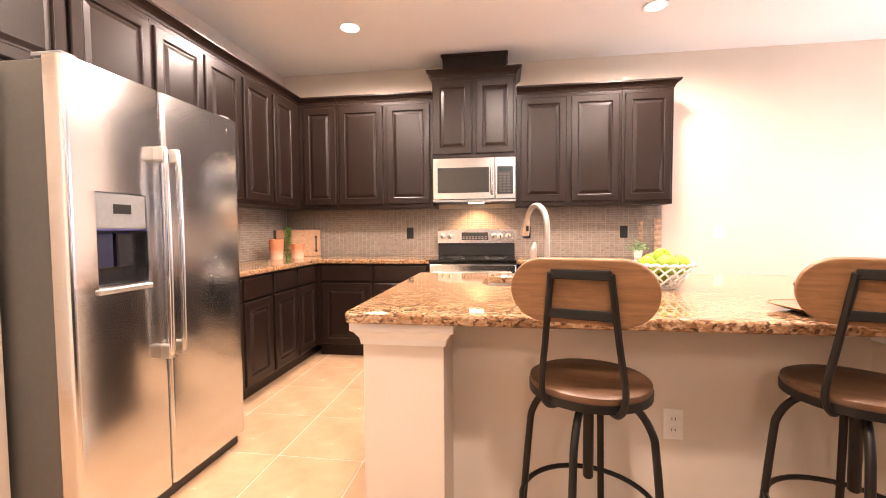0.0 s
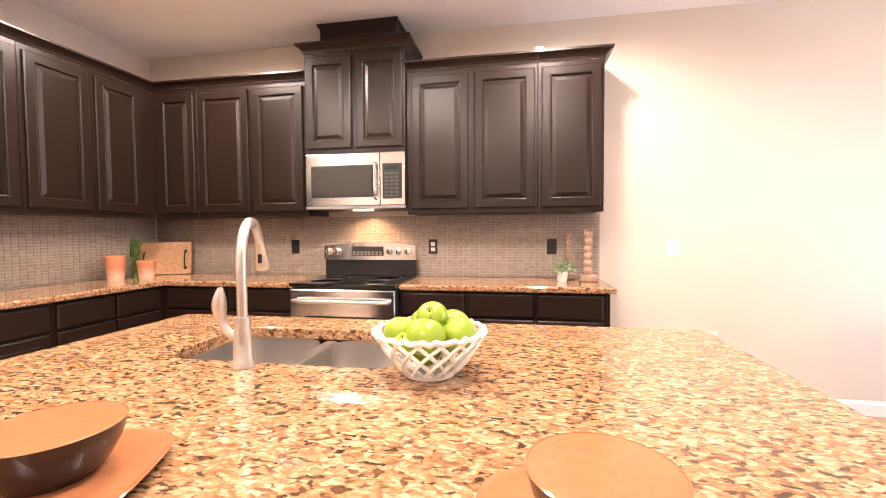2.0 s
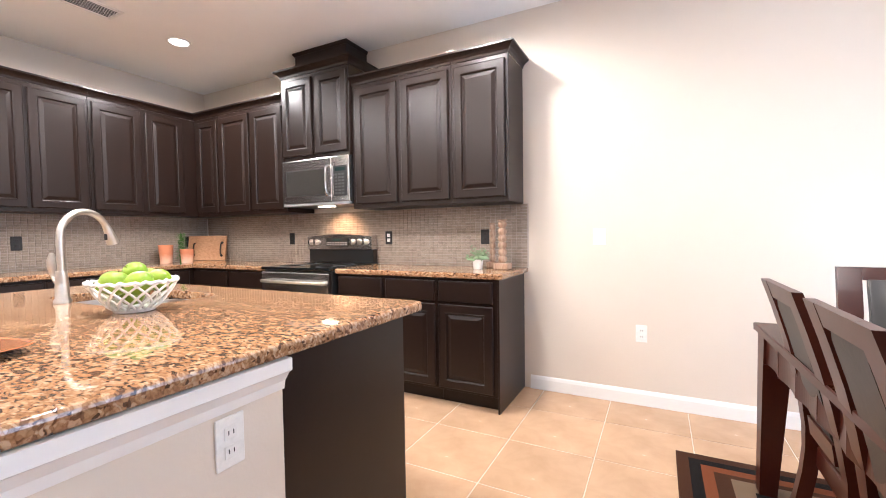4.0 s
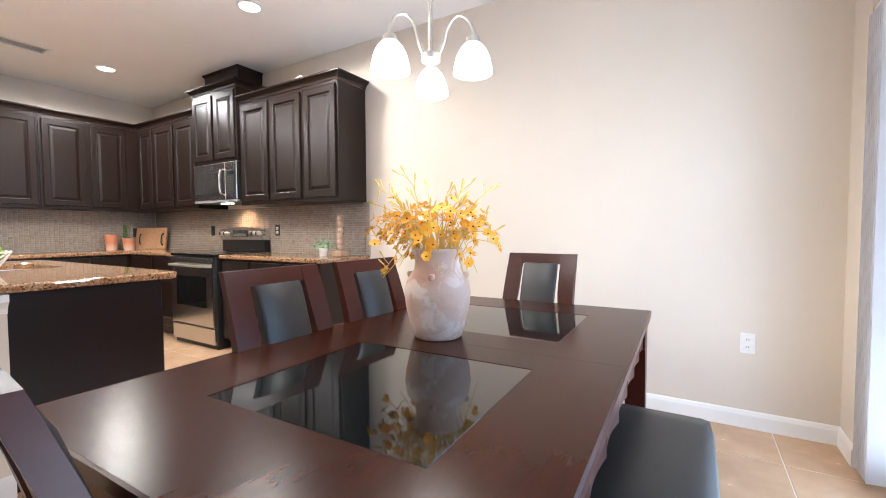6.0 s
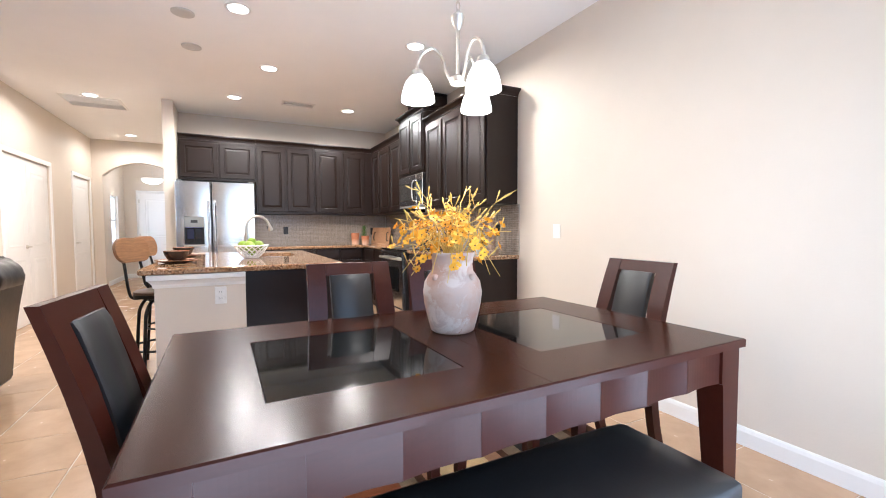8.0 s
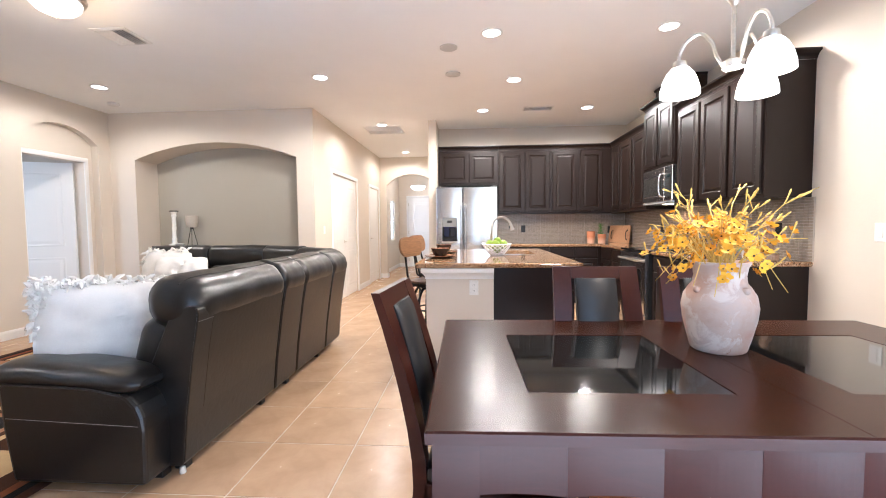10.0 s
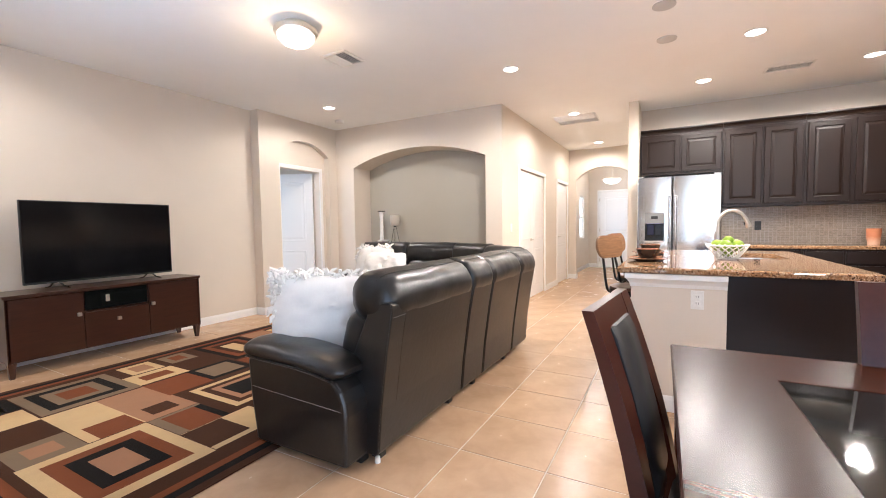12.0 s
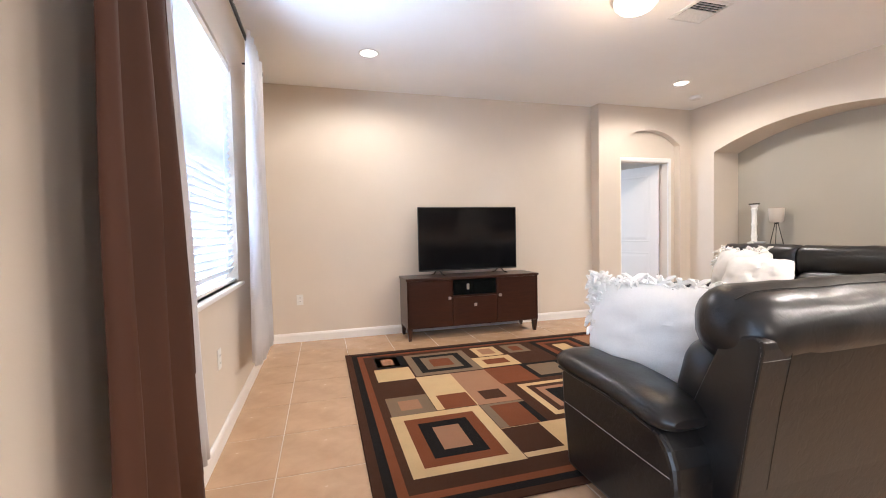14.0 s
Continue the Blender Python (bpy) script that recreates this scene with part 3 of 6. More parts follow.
part("head_rail", box(EAST + 0.012, EAST + 0.06, _y0 + 0.01, _y1 - 0.01, _z1 - 0.055, _z1 - 0.002, 0.004), TRIM, blind)
_sl = None
_z = _z1 - 0.085
while _z > _z0 + 0.04:
    bm = moved(box(-0.024, 0.024, _y0 + 0.012, _y1 - 0.012, -0.0014, 0.0014), pose(EAST + 0.037, 0, _z, 0, 54, 0))
    if _sl is None:
        _sl = part("slat", bm, SLAT, blind)
        _first = _z
    else:
        bm.free()
        c = new("slat", _sl.data)
        c.parent = blind
        c.location = (0, 0, _z - _first)
    _z -= 0.043
part("bottom_rail", box(EAST + 0.014, EAST + 0.060, _y0 + 0.012, _y1 - 0.012, _z0 + 0.006, _z0 + 0.026, 0.004), TRIM, blind)
for _yy in (_y0 + 0.25, _y1 - 0.25):
    part("ladder_cord", tube([(EAST + 0.012, _yy, _z1 - 0.05), (EAST + 0.012, _yy, _z0 + 0.02)], 0.0015, 5), TRIM, blind)

# sliding door opening in the dining area
w = thing("window_2", (EAST + 0.07, 2.75, 0), "white framed sliding patio door, slid open", "sliding door", kind="structure")
bm = box(EAST + 0.03, EAST + 0.12, SLIDER[1] - 0.05, SLIDER[1], 0, SLIDER[3])
box(EAST + 0.03, EAST + 0.12, SLIDER[0], SLIDER[0] + 0.03, 0, SLIDER[3], bm=bm)
box(EAST + 0.03, EAST + 0.12, SLIDER[0] + 0.03, SLIDER[1] - 0.05, SLIDER[3] - 0.05, SLIDER[3], bm=bm)
box(EAST + 0.03, EAST + 0.12, SLIDER[0] + 0.03, SLIDER[1] - 0.05, -0.004, 0.012, bm=bm)
part("door_frame", bm, TRIM, w)
bm = box(EAST + 0.075, EAST + 0.105, 2.72, 2.79, 0.02, 2.06)
box(EAST + 0.075, EAST + 0.105, 3.89, 3.96, 0.02, 2.06, bm=bm)
box(EAST + 0.075, EAST + 0.105, 2.79, 3.89, 0.02, 0.12, bm=bm)
box(EAST + 0.075, EAST + 0.105, 2.79, 3.89, 1.98, 2.06, bm=bm)
part("sash", bm, TRIM, w)
pn = part("pane", box(EAST + 0.087, EAST + 0.093, 2.79, 3.89, 0.12, 1.98), GLASS, w)
pn.visible_shadow = False
vb = thing("vertical_blind", (EAST - 0.02, 3.95, 2.118), "white vertical blind vanes drawn aside by the door", "blind")
part("track", box(EAST - 0.040, EAST + 0.005, SLIDER[0] + 0.005, SLIDER[1] - 0.005, 2.075, 2.118, 0.004), TRIM, vb)
for i in range(9):
    part("vane", moved(box(-0.044, 0.044, -0.001, 0.001, 0.03, 2.075), pose(EAST - 0.020, 4.003 - 0.022 * i, 0, 0, 0, 12)), SHEER, vb)

w = thing("window_3", (-6.62, -0.48, 0.84), "narrow white framed foyer window", "window", kind="structure")
bm = box(-6.95, -6.30, -0.52, -0.47, 0.84, 0.88)
box(-6.95, -6.30, -0.52, -0.47, 1.88, 1.92, bm=bm)
box(-6.95, -6.91, -0.52, -0.47, 0.88, 1.88, bm=bm)
box(-6.34, -6.30, -0.52, -0.47, 0.88, 1.88, bm=bm)
box(-6.91, -6.34, -0.52, -0.47, 1.36, 1.40, bm=bm)
part("window_frame", bm, TRIM, w)
pn = part("pane", box(-6.91, -6.34, -0.497, -0.493, 0.88, 1.36), GLASS, w)
pn.visible_shadow = False
pn = part("pane", box(-6.91, -6.34, -0.497, -0.493, 1.40, 1.88), GLASS, w)
pn.visible_shadow = False


# ---- kitchen ----
UP_N, UP_W = 3.93, -1.77       # fronts of the wall cabinets
BS_N, BS_W = 3.71, -1.52       # fronts of the base cabinets
CROWN = [(0.0, 0.0), (0.006, 0.0), (0.010, 0.018), (0.022, 0.034), (0.042, 0.048), (0.050, 0.052), (0.050, 0.066), (0.0, 0.066)]


def crown_at(z):
    return [(o, z + d) for o, d in CROWN]


def fronts(kind, face, a0, a1, z0, z1, side, profile=RAISED):
    if side == "N":
        bm = panel((a0, face - 0.001, z0), (1, 0, 0), (0, 0, 1), (0, -1, 0), a1 - a0, z1 - z0, profile)
    elif side == "W":
        bm = panel((face + 0.001, a0, z0), (0, 1, 0), (0, 0, 1), (1, 0, 0), a1 - a0, z1 - z0, profile)
    else:
        bm = panel((a1, face + 0.001, z0), (-1, 0, 0), (0, 0, 1), (0, 1, 0), a1 - a0, z1 - z0, profile)
    return bm


def wall_cabinet(side, a0, a1, z0, z1, doors, crown=None, face=None, label="dark espresso wall cabinet with raised-panel doors"):
    f = face if face is not None else (UP_N if side == "N" else UP_W)
    place = ((a0 + a1) / 2, f, z0) if side == "N" else (f, (a0 + a1) / 2, z0)
    c = thing("wall_cabinet", place, label, "cabinet", "wall cabinets")
    if side == "N":
        bm = box(a0, a1, f, NORTH - 0.002, z0, z1, 0.002)
    else:
        bm = box(WEST + 0.002, f, a0, a1, z0, z1, 0.002)
    part("body", bm, ESPRESSO, c)
    for d in doors:
        part("door", fronts("door", f, d[0], d[1], z0 + 0.035, z1 - 0.035, side), ESPRESSO, c)
    if crown:
        part("crown", sweep(crown, crown_at(z1)), ESPRESSO, c)
    return c


Z0, Z1 = 1.39, 2.385
wall_cabinet("W", 1.245, 2.19, 1.84, Z1, [(1.265, 1.715), (1.735, 2.175)], [(UP_W, 2.19), (UP_W, 1.245)][::-1], label="dark espresso cabinet above the fridge")
wall_cabinet("W", 2.192, 3.005, Z0, Z1, [(2.21, 2.592), (2.618, 2.985)], [(UP_W, 2.192), (UP_W, 3.005)])
wall_cabinet("W", 3.007, NORTH - 0.004, Z0, Z1, [(3.03, 3.405), (3.45, 3.795)], [(UP_W, 3.007), (UP_W, UP_N + 0.01)], label="dark espresso corner wall cabinet")
wall_cabinet("N", UP_W + 0.003, -1.378, Z0, Z1, [(-1.715, -1.395)], [(UP_W, UP_N), (-1.378, UP_N)])
wall_cabinet("N", -1.376, -0.447, Z0, Z1, [(-1.355, -0.925), (-0.885, -0.475)], [(-1.376, UP_N), (-0.449, UP_N)])
HOODF = 3.90
wall_cabinet("N", -0.445, 0.315, 1.835, 2.562, [(-0.43, -0.083), (-0.043, 0.298)], [(-0.445, NORTH - 0.01), (-0.445, HOODF), (0.315, HOODF), (0.315, NORTH - 0.01)], HOODF, "taller dark espresso cabinet above the microwave")
wall_cabinet("N", 0.319, 1.226, Z0, Z1, [(0.358, 0.758), (0.80, 1.205)], [(0.319, UP_N), (1.226, UP_N)])
wall_cabinet("N", 1.228, 1.652, Z0, Z1, [(1.252, 1.632)], [(1.228, UP_N), (1.652, UP_N), (1.652, NORTH - 0.004)])
chase = thing("duct_cover", (-0.065, 4.1, 2.629), "dark espresso boxed duct cover above the cabinet", "duct cover")
part("body", box(-0.358, 0.228, 3.985, NORTH - 0.004, 2.629, CEIL - 0.03, 0.002), ESPRESSO, chase)
part("cap", sweep([(-0.358, NORTH - 0.01), (-0.358, 3.985), (0.228, 3.985), (0.228, NORTH - 0.01)], [(0.0, CEIL - 0.034), (0.004, CEIL - 0.034), (0.016, CEIL - 0.020), (0.018, CEIL - 0.005), (0.0, CEIL - 0.005)]), ESPRESSO, chase)
# small tan piece of unknown kind on the crown
scrap = thing("plaster_chip", (1.235, 3.90, 2.451), "small tan piece lying on the cabinet crown", "chip")
part("body", moved(cushion(-0.030, 0.030, -0.016, 0.016, 0.0, 0.020, 0.008, 0.004, 5, wrinkle=0.004, seed=2), Matrix.Translation((1.235, 3.900, 2.4515))), WALL, scrap, smooth=True)


def base_cabinet(side, a0, a1, cols, label="dark espresso base cabinet with drawer and door", ends=()):
    f = BS_N if side == "N" else BS_W
    place = ((a0 + a1) / 2, f + 0.2, 0) if side == "N" else (f - 0.2, (a0 + a1) / 2, 0)
    c = thing("base_cabinet", place, label, "cabinet", "base cabinets")
    if side == "N":
        bm = box(a0, a1, f, NORTH - 0.002, 0.105, 0.874, 0.002)
        tk = box(a0, a1, f + 0.07, NORTH - 0.01, 0.0, 0.105)
    else:
        bm = box(WEST + 0.002, f, a0, a1, 0.105, 0.874, 0.002)
        tk = box(WEST + 0.01, f - 0.07, a0, a1, 0.0, 0.105)
    part("body", bm, ESPRESSO, c)
    part("toe_kick", tk, ESPRESSO, c)
    for d0, d1 in cols:
        part("drawer", fronts("drawer", f, d0, d1, 0.715, 0.855, side, FLATDRAWER), ESPRESSO, c)
        part("door", fronts("door", f, d0, d1, 0.125, 0.695, side), ESPRESSO, c)
    return c


base_cabinet("W", 2.20, 2.945, [(2.22, 2.57), (2.59, 2.93)])
base_cabinet("W", 2.947, NORTH - 0.004, [(2.965, 3.31), (3.33, 3.66)], "dark espresso corner base cabinet")
base_cabinet("N", BS_W + 0.003, -0.450, [(-1.46, -0.99), (-0.955, -0.47)])
base_cabinet("N", 0.320, 1.206, [(0.345, 0.752), (0.785, 1.19)])
c = base_cabinet("N", 1.208, 1.640, [(1.222, 1.612)])
part("end_panel", box(1.640, 1.654, BS_N - 0.002, NORTH - 0.002, 0.0, 0.874, 0.002), ESPRESSO, c)


def edge_slab(outline, z0, z1, r=0.012):
    """A stone slab with an eased, rounded edge; outline of (x, y), anticlockwise."""
    n = len(outline)
    def inset(d):
        res = []
        for i in range(n):
            a, b, c2 = Vector(outline[i - 1]), Vector(outline[i]), Vector(outline[(i + 1) % n])
            d1, d2 = (b - a).normalized(), (c2 - b).normalized()
            n1, n2 = Vector((-d1.y, d1.x)), Vector((-d2.y, d2.x))
            m = (n1 + n2) / max(0.25, 1 + n1.dot(n2))
            res.append(b + m * d)
        return res
    rings = []
    for k in range(7):
        a = math.pi * k / 6
        d, z = r - r * math.sin(a), (z0 + r - r * math.cos(a)) if a < math.pi / 2 else (z1 - r - r * math.cos(a))
        rings.append([(p.x, p.y, z) for p in inset(d)])
    return rings


top = thing("countertop", (-1.5, 4.0, 0.875), "speckled tan granite countertop along two walls", "countertop")
part("slab", loft(edge_slab([(WEST + 0.002, 2.185), (BS_W + 0.03, 2.185), (BS_W + 0.03, BS_N - 0.03), (-0.450, BS_N - 0.03), (-0.450, NORTH - 0.002), (WEST + 0.002, NORTH - 0.002)], 0.875, 0.914)), GRANITE, top)
top = thing("countertop", (1.0, 4.0, 0.875), "speckled tan granite countertop beside the range", "countertop")
part("slab", loft(edge_slab([(0.320, BS_N - 0.03), (1.685, BS_N - 0.03), (1.685, NORTH - 0.002), (0.320, NORTH - 0.002)], 0.875, 0.914)), GRANITE, top)

# mosaic backsplash
def mosaic(side, a0, a1, z0, z1, skip=None):
    tw, thh, g, d = 0.0420, 0.0215, 0.0028, 0.007
    verts, faces = [], []
    rng = random.Random(5)
    nz, na = int((z1 - z0) / thh), int((a1 - a0) / tw)
    for j in range(nz):
        for i in range(na):
            a, z = a0 + i * tw, z0 + j * thh
            k = len(verts)
            t = [rng.uniform(-0.0006, 0.0006) for _ in range(3)]
            for (u, v, dd) in ((g / 2, g / 2, 0), (tw - g / 2, g / 2, 0), (tw - g / 2, thh - g / 2, 0), (g / 2, thh - g / 2, 0), (g, g * 0.9, d - t[0]), (tw - g, g * 0.9, d - t[1]), (tw - g, thh - g * 0.9, d - t[2]), (g, thh - g * 0.9, d - t[0] - t[2] + t[1])):
                verts.append((a + u, NORTH - 0.004 - dd, z + v) if side == "N" else (WEST + 0.004 + dd, a + u, z + v))
            f = [(4, 5, 6, 7), (0, 1, 5, 4), (1, 2, 6, 5), (2, 3, 7, 6), (3, 0, 4, 7)]
            faces += [tuple(k + q for q in ff) for ff in f]
    me = bpy.data.meshes.new("tiles")
    me.from_pydata(verts, [], faces)
    me.materials.append(SPLASHTILE)
    return me


for _side, _a0, _a1 in (("N", WEST + 0.012, 1.690), ("W", 2.19, NORTH - 0.012)):
    th = thing("backsplash", (0.0, NORTH, 0.914) if _side == "N" else (WEST, 3.2, 0.914), "taupe glass mosaic tile backsplash", "backsplash")
    _bm = box(_a0, _a1, NORTH - 0.006, NORTH - 0.001, 0.9145, Z0) if _side == "N" else box(WEST + 0.001, WEST + 0.006, _a0, _a1, 0.9145, Z0)
    part("grout", _bm, SPLASHGROUT, th)
    ob = new("tiles", mosaic(_side, _a0, _a1, 0.9155, Z0 + (0.0 if _side == "W" else 0.0)))
    ob.parent = th
    ob.location = -ORIGIN[th.name]
    ob["kind"] = "stuff"


def wall_plate(axis, at, out, a, z, mat_plate, slots="outlet", label="white wall outlet", w=0.07, h=0.115):
    """An outlet or a switch plate on a wall face."""
    place = (at, a, z) if axis == "x" else (a, at, z)
    o = thing("wall_outlet" if slots == "outlet" else "light_switch", place, label, "outlet" if slots == "outlet" else "switch")
    def slab(a0, a1, z0, z1, d0, d1, bv=0.0):
        lo, hi = sorted((at + out * d0, at + out * d1))
        return box(lo, hi, a + a0, a + a1, z + z0, z + z1, bv) if axis == "x" else box(a + a0, a + a1, lo, hi, z + z0, z + z1, bv)
    part("plate", slab(-w / 2, w / 2, -h / 2, h / 2, 0.0005, 0.006, 0.002), mat_plate, o)
    if slots == "outlet":
        for zz in (-0.021, 0.021):
            r = part("receptacle", slab(-0.016, 0.016, zz - 0.014, zz + 0.014, 0.006, 0.0085, 0.001), mat_plate if mat_plate is not BLACKPL else BLACKPL, o)
            for aa in (-0.006, 0.006):
                part("slot", slab(aa - 0.0012, aa + 0.0012, zz - 0.004, zz + 0.006, 0.0086, 0.0090), DARKHOLE, r)
    else:
        n = 1 if w < 0.09 else 2
        for i in range(n):
            c0 = (i - (n - 1) / 2) * 0.046
            part("rocker", slab(c0 - 0.016, c0 + 0.016, -0.033, 0.033, 0.006, 0.010, 0.0015), mat_plate, o)
    return o


SPN, SPW = NORTH - 0.0115, WEST + 0.0115
wall_plate("y", SPN, -1, -0.745, 1.145, BLACKPL, label="black outlet on the mosaic backsplash")
o = wall_plate("y", SPN, -1, 0.435, 1.145, BLACKPL, label="black plate with pale receptacles on the backsplash")
for ch in o.children:
    if ch.name.startswith("receptacle"):
        ch.data.materials[0] = PLASTIC
wall_plate("y", SPN, -1, 1.345, 1.145, BLACKPL, label="black outlet on the mosaic backsplash")
wall_plate("x", SPW, 1, 2.62, 1.145, BLACKPL, label="black outlet on the mosaic backsplash")
wall_plate("x", SPW, 1, 4.02, 1.125, BLACKPL, label="black outlet near the counter corner")
wall_plate("y", NORTH, -1, 2.19, 1.137, PLASTIC, "switch", "white double light switch", w=0.085)
wall_plate("y", NORTH, -1, 4.455, 0.485, PLASTIC, label="white outlet on the dining wall")
wall_plate("y", NORTH, -1, 2.455, 0.485, PLASTIC, label="white outlet on the dining wall")

# range
rg = thing("range", (-0.065, 3.95, 0), "stainless steel electric range with black glass top", "range")
RX0, RX1 = -0.443, 0.313
part("body", box(RX0, RX1, 3.66, NORTH - 0.02, 0.0, 0.895, 0.004), BLACKPL, rg)
part("cooktop", box(RX0, RX1, 3.625, NORTH - 0.10, 0.896, 0.918, 0.005, seg=2), BLACKGLASS, rg, "black glass cooktop")
for bx, by, br in ((-0.25, 3.79, 0.11), (0.13, 3.79, 0.085), (-0.25, 4.02, 0.08), (0.13, 4.02, 0.105)):
    part("burner_ring", lathe([(br, 0.9182), (br, 0.9188), (br - 0.004, 0.9188), (br - 0.004, 0.9182)], bx, by, 36), GREYPL, rg)
dr = part("oven_door", box(RX0 + 0.006, RX1 - 0.006, 3.622, 3.658, 0.215, 0.878, 0.006), STEEL, rg)
part("oven_window", box(RX0 + 0.12, RX1 - 0.12, 3.617, 3.6215, 0.40, 0.70, 0.002), BLACKGLASS, dr)
part("handle", tube([(RX0 + 0.05, 3.622, 0.80), (RX0 + 0.05, 3.585, 0.805), (RX0 + 0.09, 3.572, 0.805), (RX1 - 0.09, 3.572, 0.805), (RX1 - 0.05, 3.585, 0.805), (RX1 - 0.05, 3.622, 0.80)], 0.013, 10), NICKEL, dr, "steel bar handle", smooth=True)
part("drawer", box(RX0 + 0.006, RX1 - 0.006, 3.626, 3.658, 0.05, 0.205, 0.006), STEEL, rg)
_pts = [(RX0, 1.045), (RX1, 1.045), (RX1, 1.155)] + [(RX1 + (RX0 - RX1) * k / 10, 1.160 + 0.022 * math.sin(math.pi * k / 10)) for k in range(11)] + [(RX0, 1.155)]
bg = part("backguard", prism(_pts, "y", 4.165, NORTH - 0.022), STEEL, rg, "stainless control panel")
part("backguard_base", box(RX0, RX1, 4.185, NORTH - 0.022, 0.918, 1.044, 0.003), BLACKPL, rg, "black backguard base")
part("display", box(-0.205, 0.055, 4.160, 4.1648, 1.075, 1.150, 0.002), BLACKPL, bg)
part("clock_display", box(-0.125, -0.035, 4.1585, 4.1599, 1.120, 1.143), plain("display_glass", (0.03, 0.05, 0.05), 0.1), bg)
for i in range(8):
    for j in range(2):
        part("button", box(-0.195 + i * 0.031, -0.175 + i * 0.031, 4.1585, 4.1599, 1.083 + j * 0.017, 1.093 + j * 0.017), GREYPL, bg)
for kx in (-0.395, -0.325, 0.105, 0.175, 0.250):
    k = part("knob", moved(lathe([(0.028, 0), (0.028, 0.004), (0.021, 0.006), (0.019, 0.030), (0.016, 0.032)], seg=20), Matrix.Translation((kx, 4.1645, 1.112)) @ Matrix.Rotation(radians(90), 4, "X")), NICKEL, bg, "steel control knob", smooth=True)
    part("grip", box(kx - 0.004, kx + 0.004, 4.120, 4.1325, 1.094, 1.130, 0.002), BLACKPL, k)

# microwave
mw = thing("microwave", (-0.065, 4.08, 1.43), "stainless over-the-range microwave with black window", "microwave")
MF = 3.885
part("body", box(RX0, RX1, MF + 0.03, NORTH - 0.004, 1.432, 1.832, 0.003), BLACKPL, mw)
d = part("door", box(RX0, 0.125, MF, MF + 0.03, 1.455, 1.832, 0.006, seg=2), STEEL, mw)
part("window_frame", box(RX0 + 0.045, 0.075, MF - 0.003, MF - 0.0004, 1.515, 1.745, 0.001), BLACKPL, d)
part("window", box(RX0 + 0.055, 0.065, MF - 0.0055, MF - 0.0032, 1.525, 1.735, 0.001), plain("microwave_window", (0.035, 0.033, 0.030), 0.12), d)
part("handle", tube(smooth_path([(0.098, MF, 1.50), (0.098, MF - 0.035, 1.525), (0.098, MF - 0.045, 1.63), (0.098, MF - 0.035, 1.735), (0.098, MF, 1.76)], 5), 0.011, 10), CHROME, d, "curved steel handle", smooth=True)
cp = part("control_panel", box(0.127, RX1, MF, MF + 0.03, 1.455, 1.832, 0.006, seg=2), STEEL, mw)
part("keypad", box(0.148, RX1 - 0.022, MF - 0.003, MF - 0.0004, 1.50, 1.75, 0.001), BLACKPL, cp)
part("display", box(0.165, RX1 - 0.040, MF - 0.0045, MF - 0.0031, 1.705, 1.735), plain("display_dark", (0.02, 0.035, 0.035), 0.1), cp)
for j in range(7):
    for i in range(3):
        part("button", box(0.163 + i * 0.037, 0.190 + i * 0.037, MF - 0.0042, MF - 0.0031, 1.515 + j * 0.026, 1.530 + j * 0.026), DARKKEYS, cp)
part("badge", moved(lathe([(0.012, 0), (0.012, 0.002)], seg=16), Matrix.Translation((-0.10, MF, 1.79)) @ Matrix.Rotation(radians(90), 4, "X")), CHROME, d)
part("vent_grille", box(RX0, RX1, MF + 0.002, MF + 0.03, 1.432, 1.453, 0.002), GREYPL, mw)
part("task_light", box(-0.12, 0.02, MF + 0.10, MF + 0.16, 1.426, 1.4315), glowing("task_glow", (1.0, 0.75, 0.45), 8.0), mw)
lamp("microwave_lamp", "SPOT", (-0.05, MF + 0.16, 1.42), (-0.05, NORTH + 0.05, 0.9), 9, (1.0, 0.55, 0.25), 0.03, angle=110)

# refrigerator
fr = thing("refrigerator", (-1.55, 1.72, 0), "stainless side-by-side refrigerator with ice dispenser", "refrigerator")
FY0, FY1, FSP = 1.240, 2.150, 1.640
part("body", box(WEST + 0.03, -1.305, FY0 + 0.005, FY1 - 0.005, 0.03, 1.755, 0.004), plain("fridge_side", (0.10, 0.098, 0.09), 0.45, 0.3), fr, "dark grey fridge cabinet")
FF = -1.225


def door_slab(y0, y1, z0, z1, r0=0.018, r1=0.018, bm=None):
    """A flat door front with softly rounded upright edges."""
    pts = [(-1.298, y0), (-1.298, y1)]
    for y, s, r in ((y1, -1, r1), (y0, 1, r0)):
        arc = [(FF - r + r * math.sin(radians(a)), y + s * (r - r * math.cos(radians(a)))) for a in range(0, 91, 15)] if r else [(FF, y)]
        pts += arc if s < 0 else arc[::-1]
    return prism(pts, "z", z0, z1, bm=bm)


DZ0, DZ1, DY0, DY1 = 0.965, 1.325, 1.335, 1.550
bm = door_slab(FY0, FSP - 0.004, 0.075, DZ0)
door_slab(FY0, FSP - 0.004, DZ1, 1.765, bm=bm)
door_slab(FY0, DY0, DZ0, DZ1, 0.018, 0.0, bm)
door_slab(DY1, FSP - 0.004, DZ0, DZ1, 0.0, 0.018, bm)
fz = part("door", bm, STEEL, fr, "stainless freezer door", smooth=True)
part("dispenser_back", box(-1.300, -1.285, DY0, DY1, DZ0, DZ1), plain("dispenser_inner", (0.012, 0.012, 0.014), 0.2), fz)
part("dispenser_panel", box(-1.285, FF - 0.002, DY0 + 0.002, DY1 - 0.002, DZ1 - 0.135, DZ1 - 0.002, 0.006, seg=2), GREYPL, fz, "grey dispenser control panel")
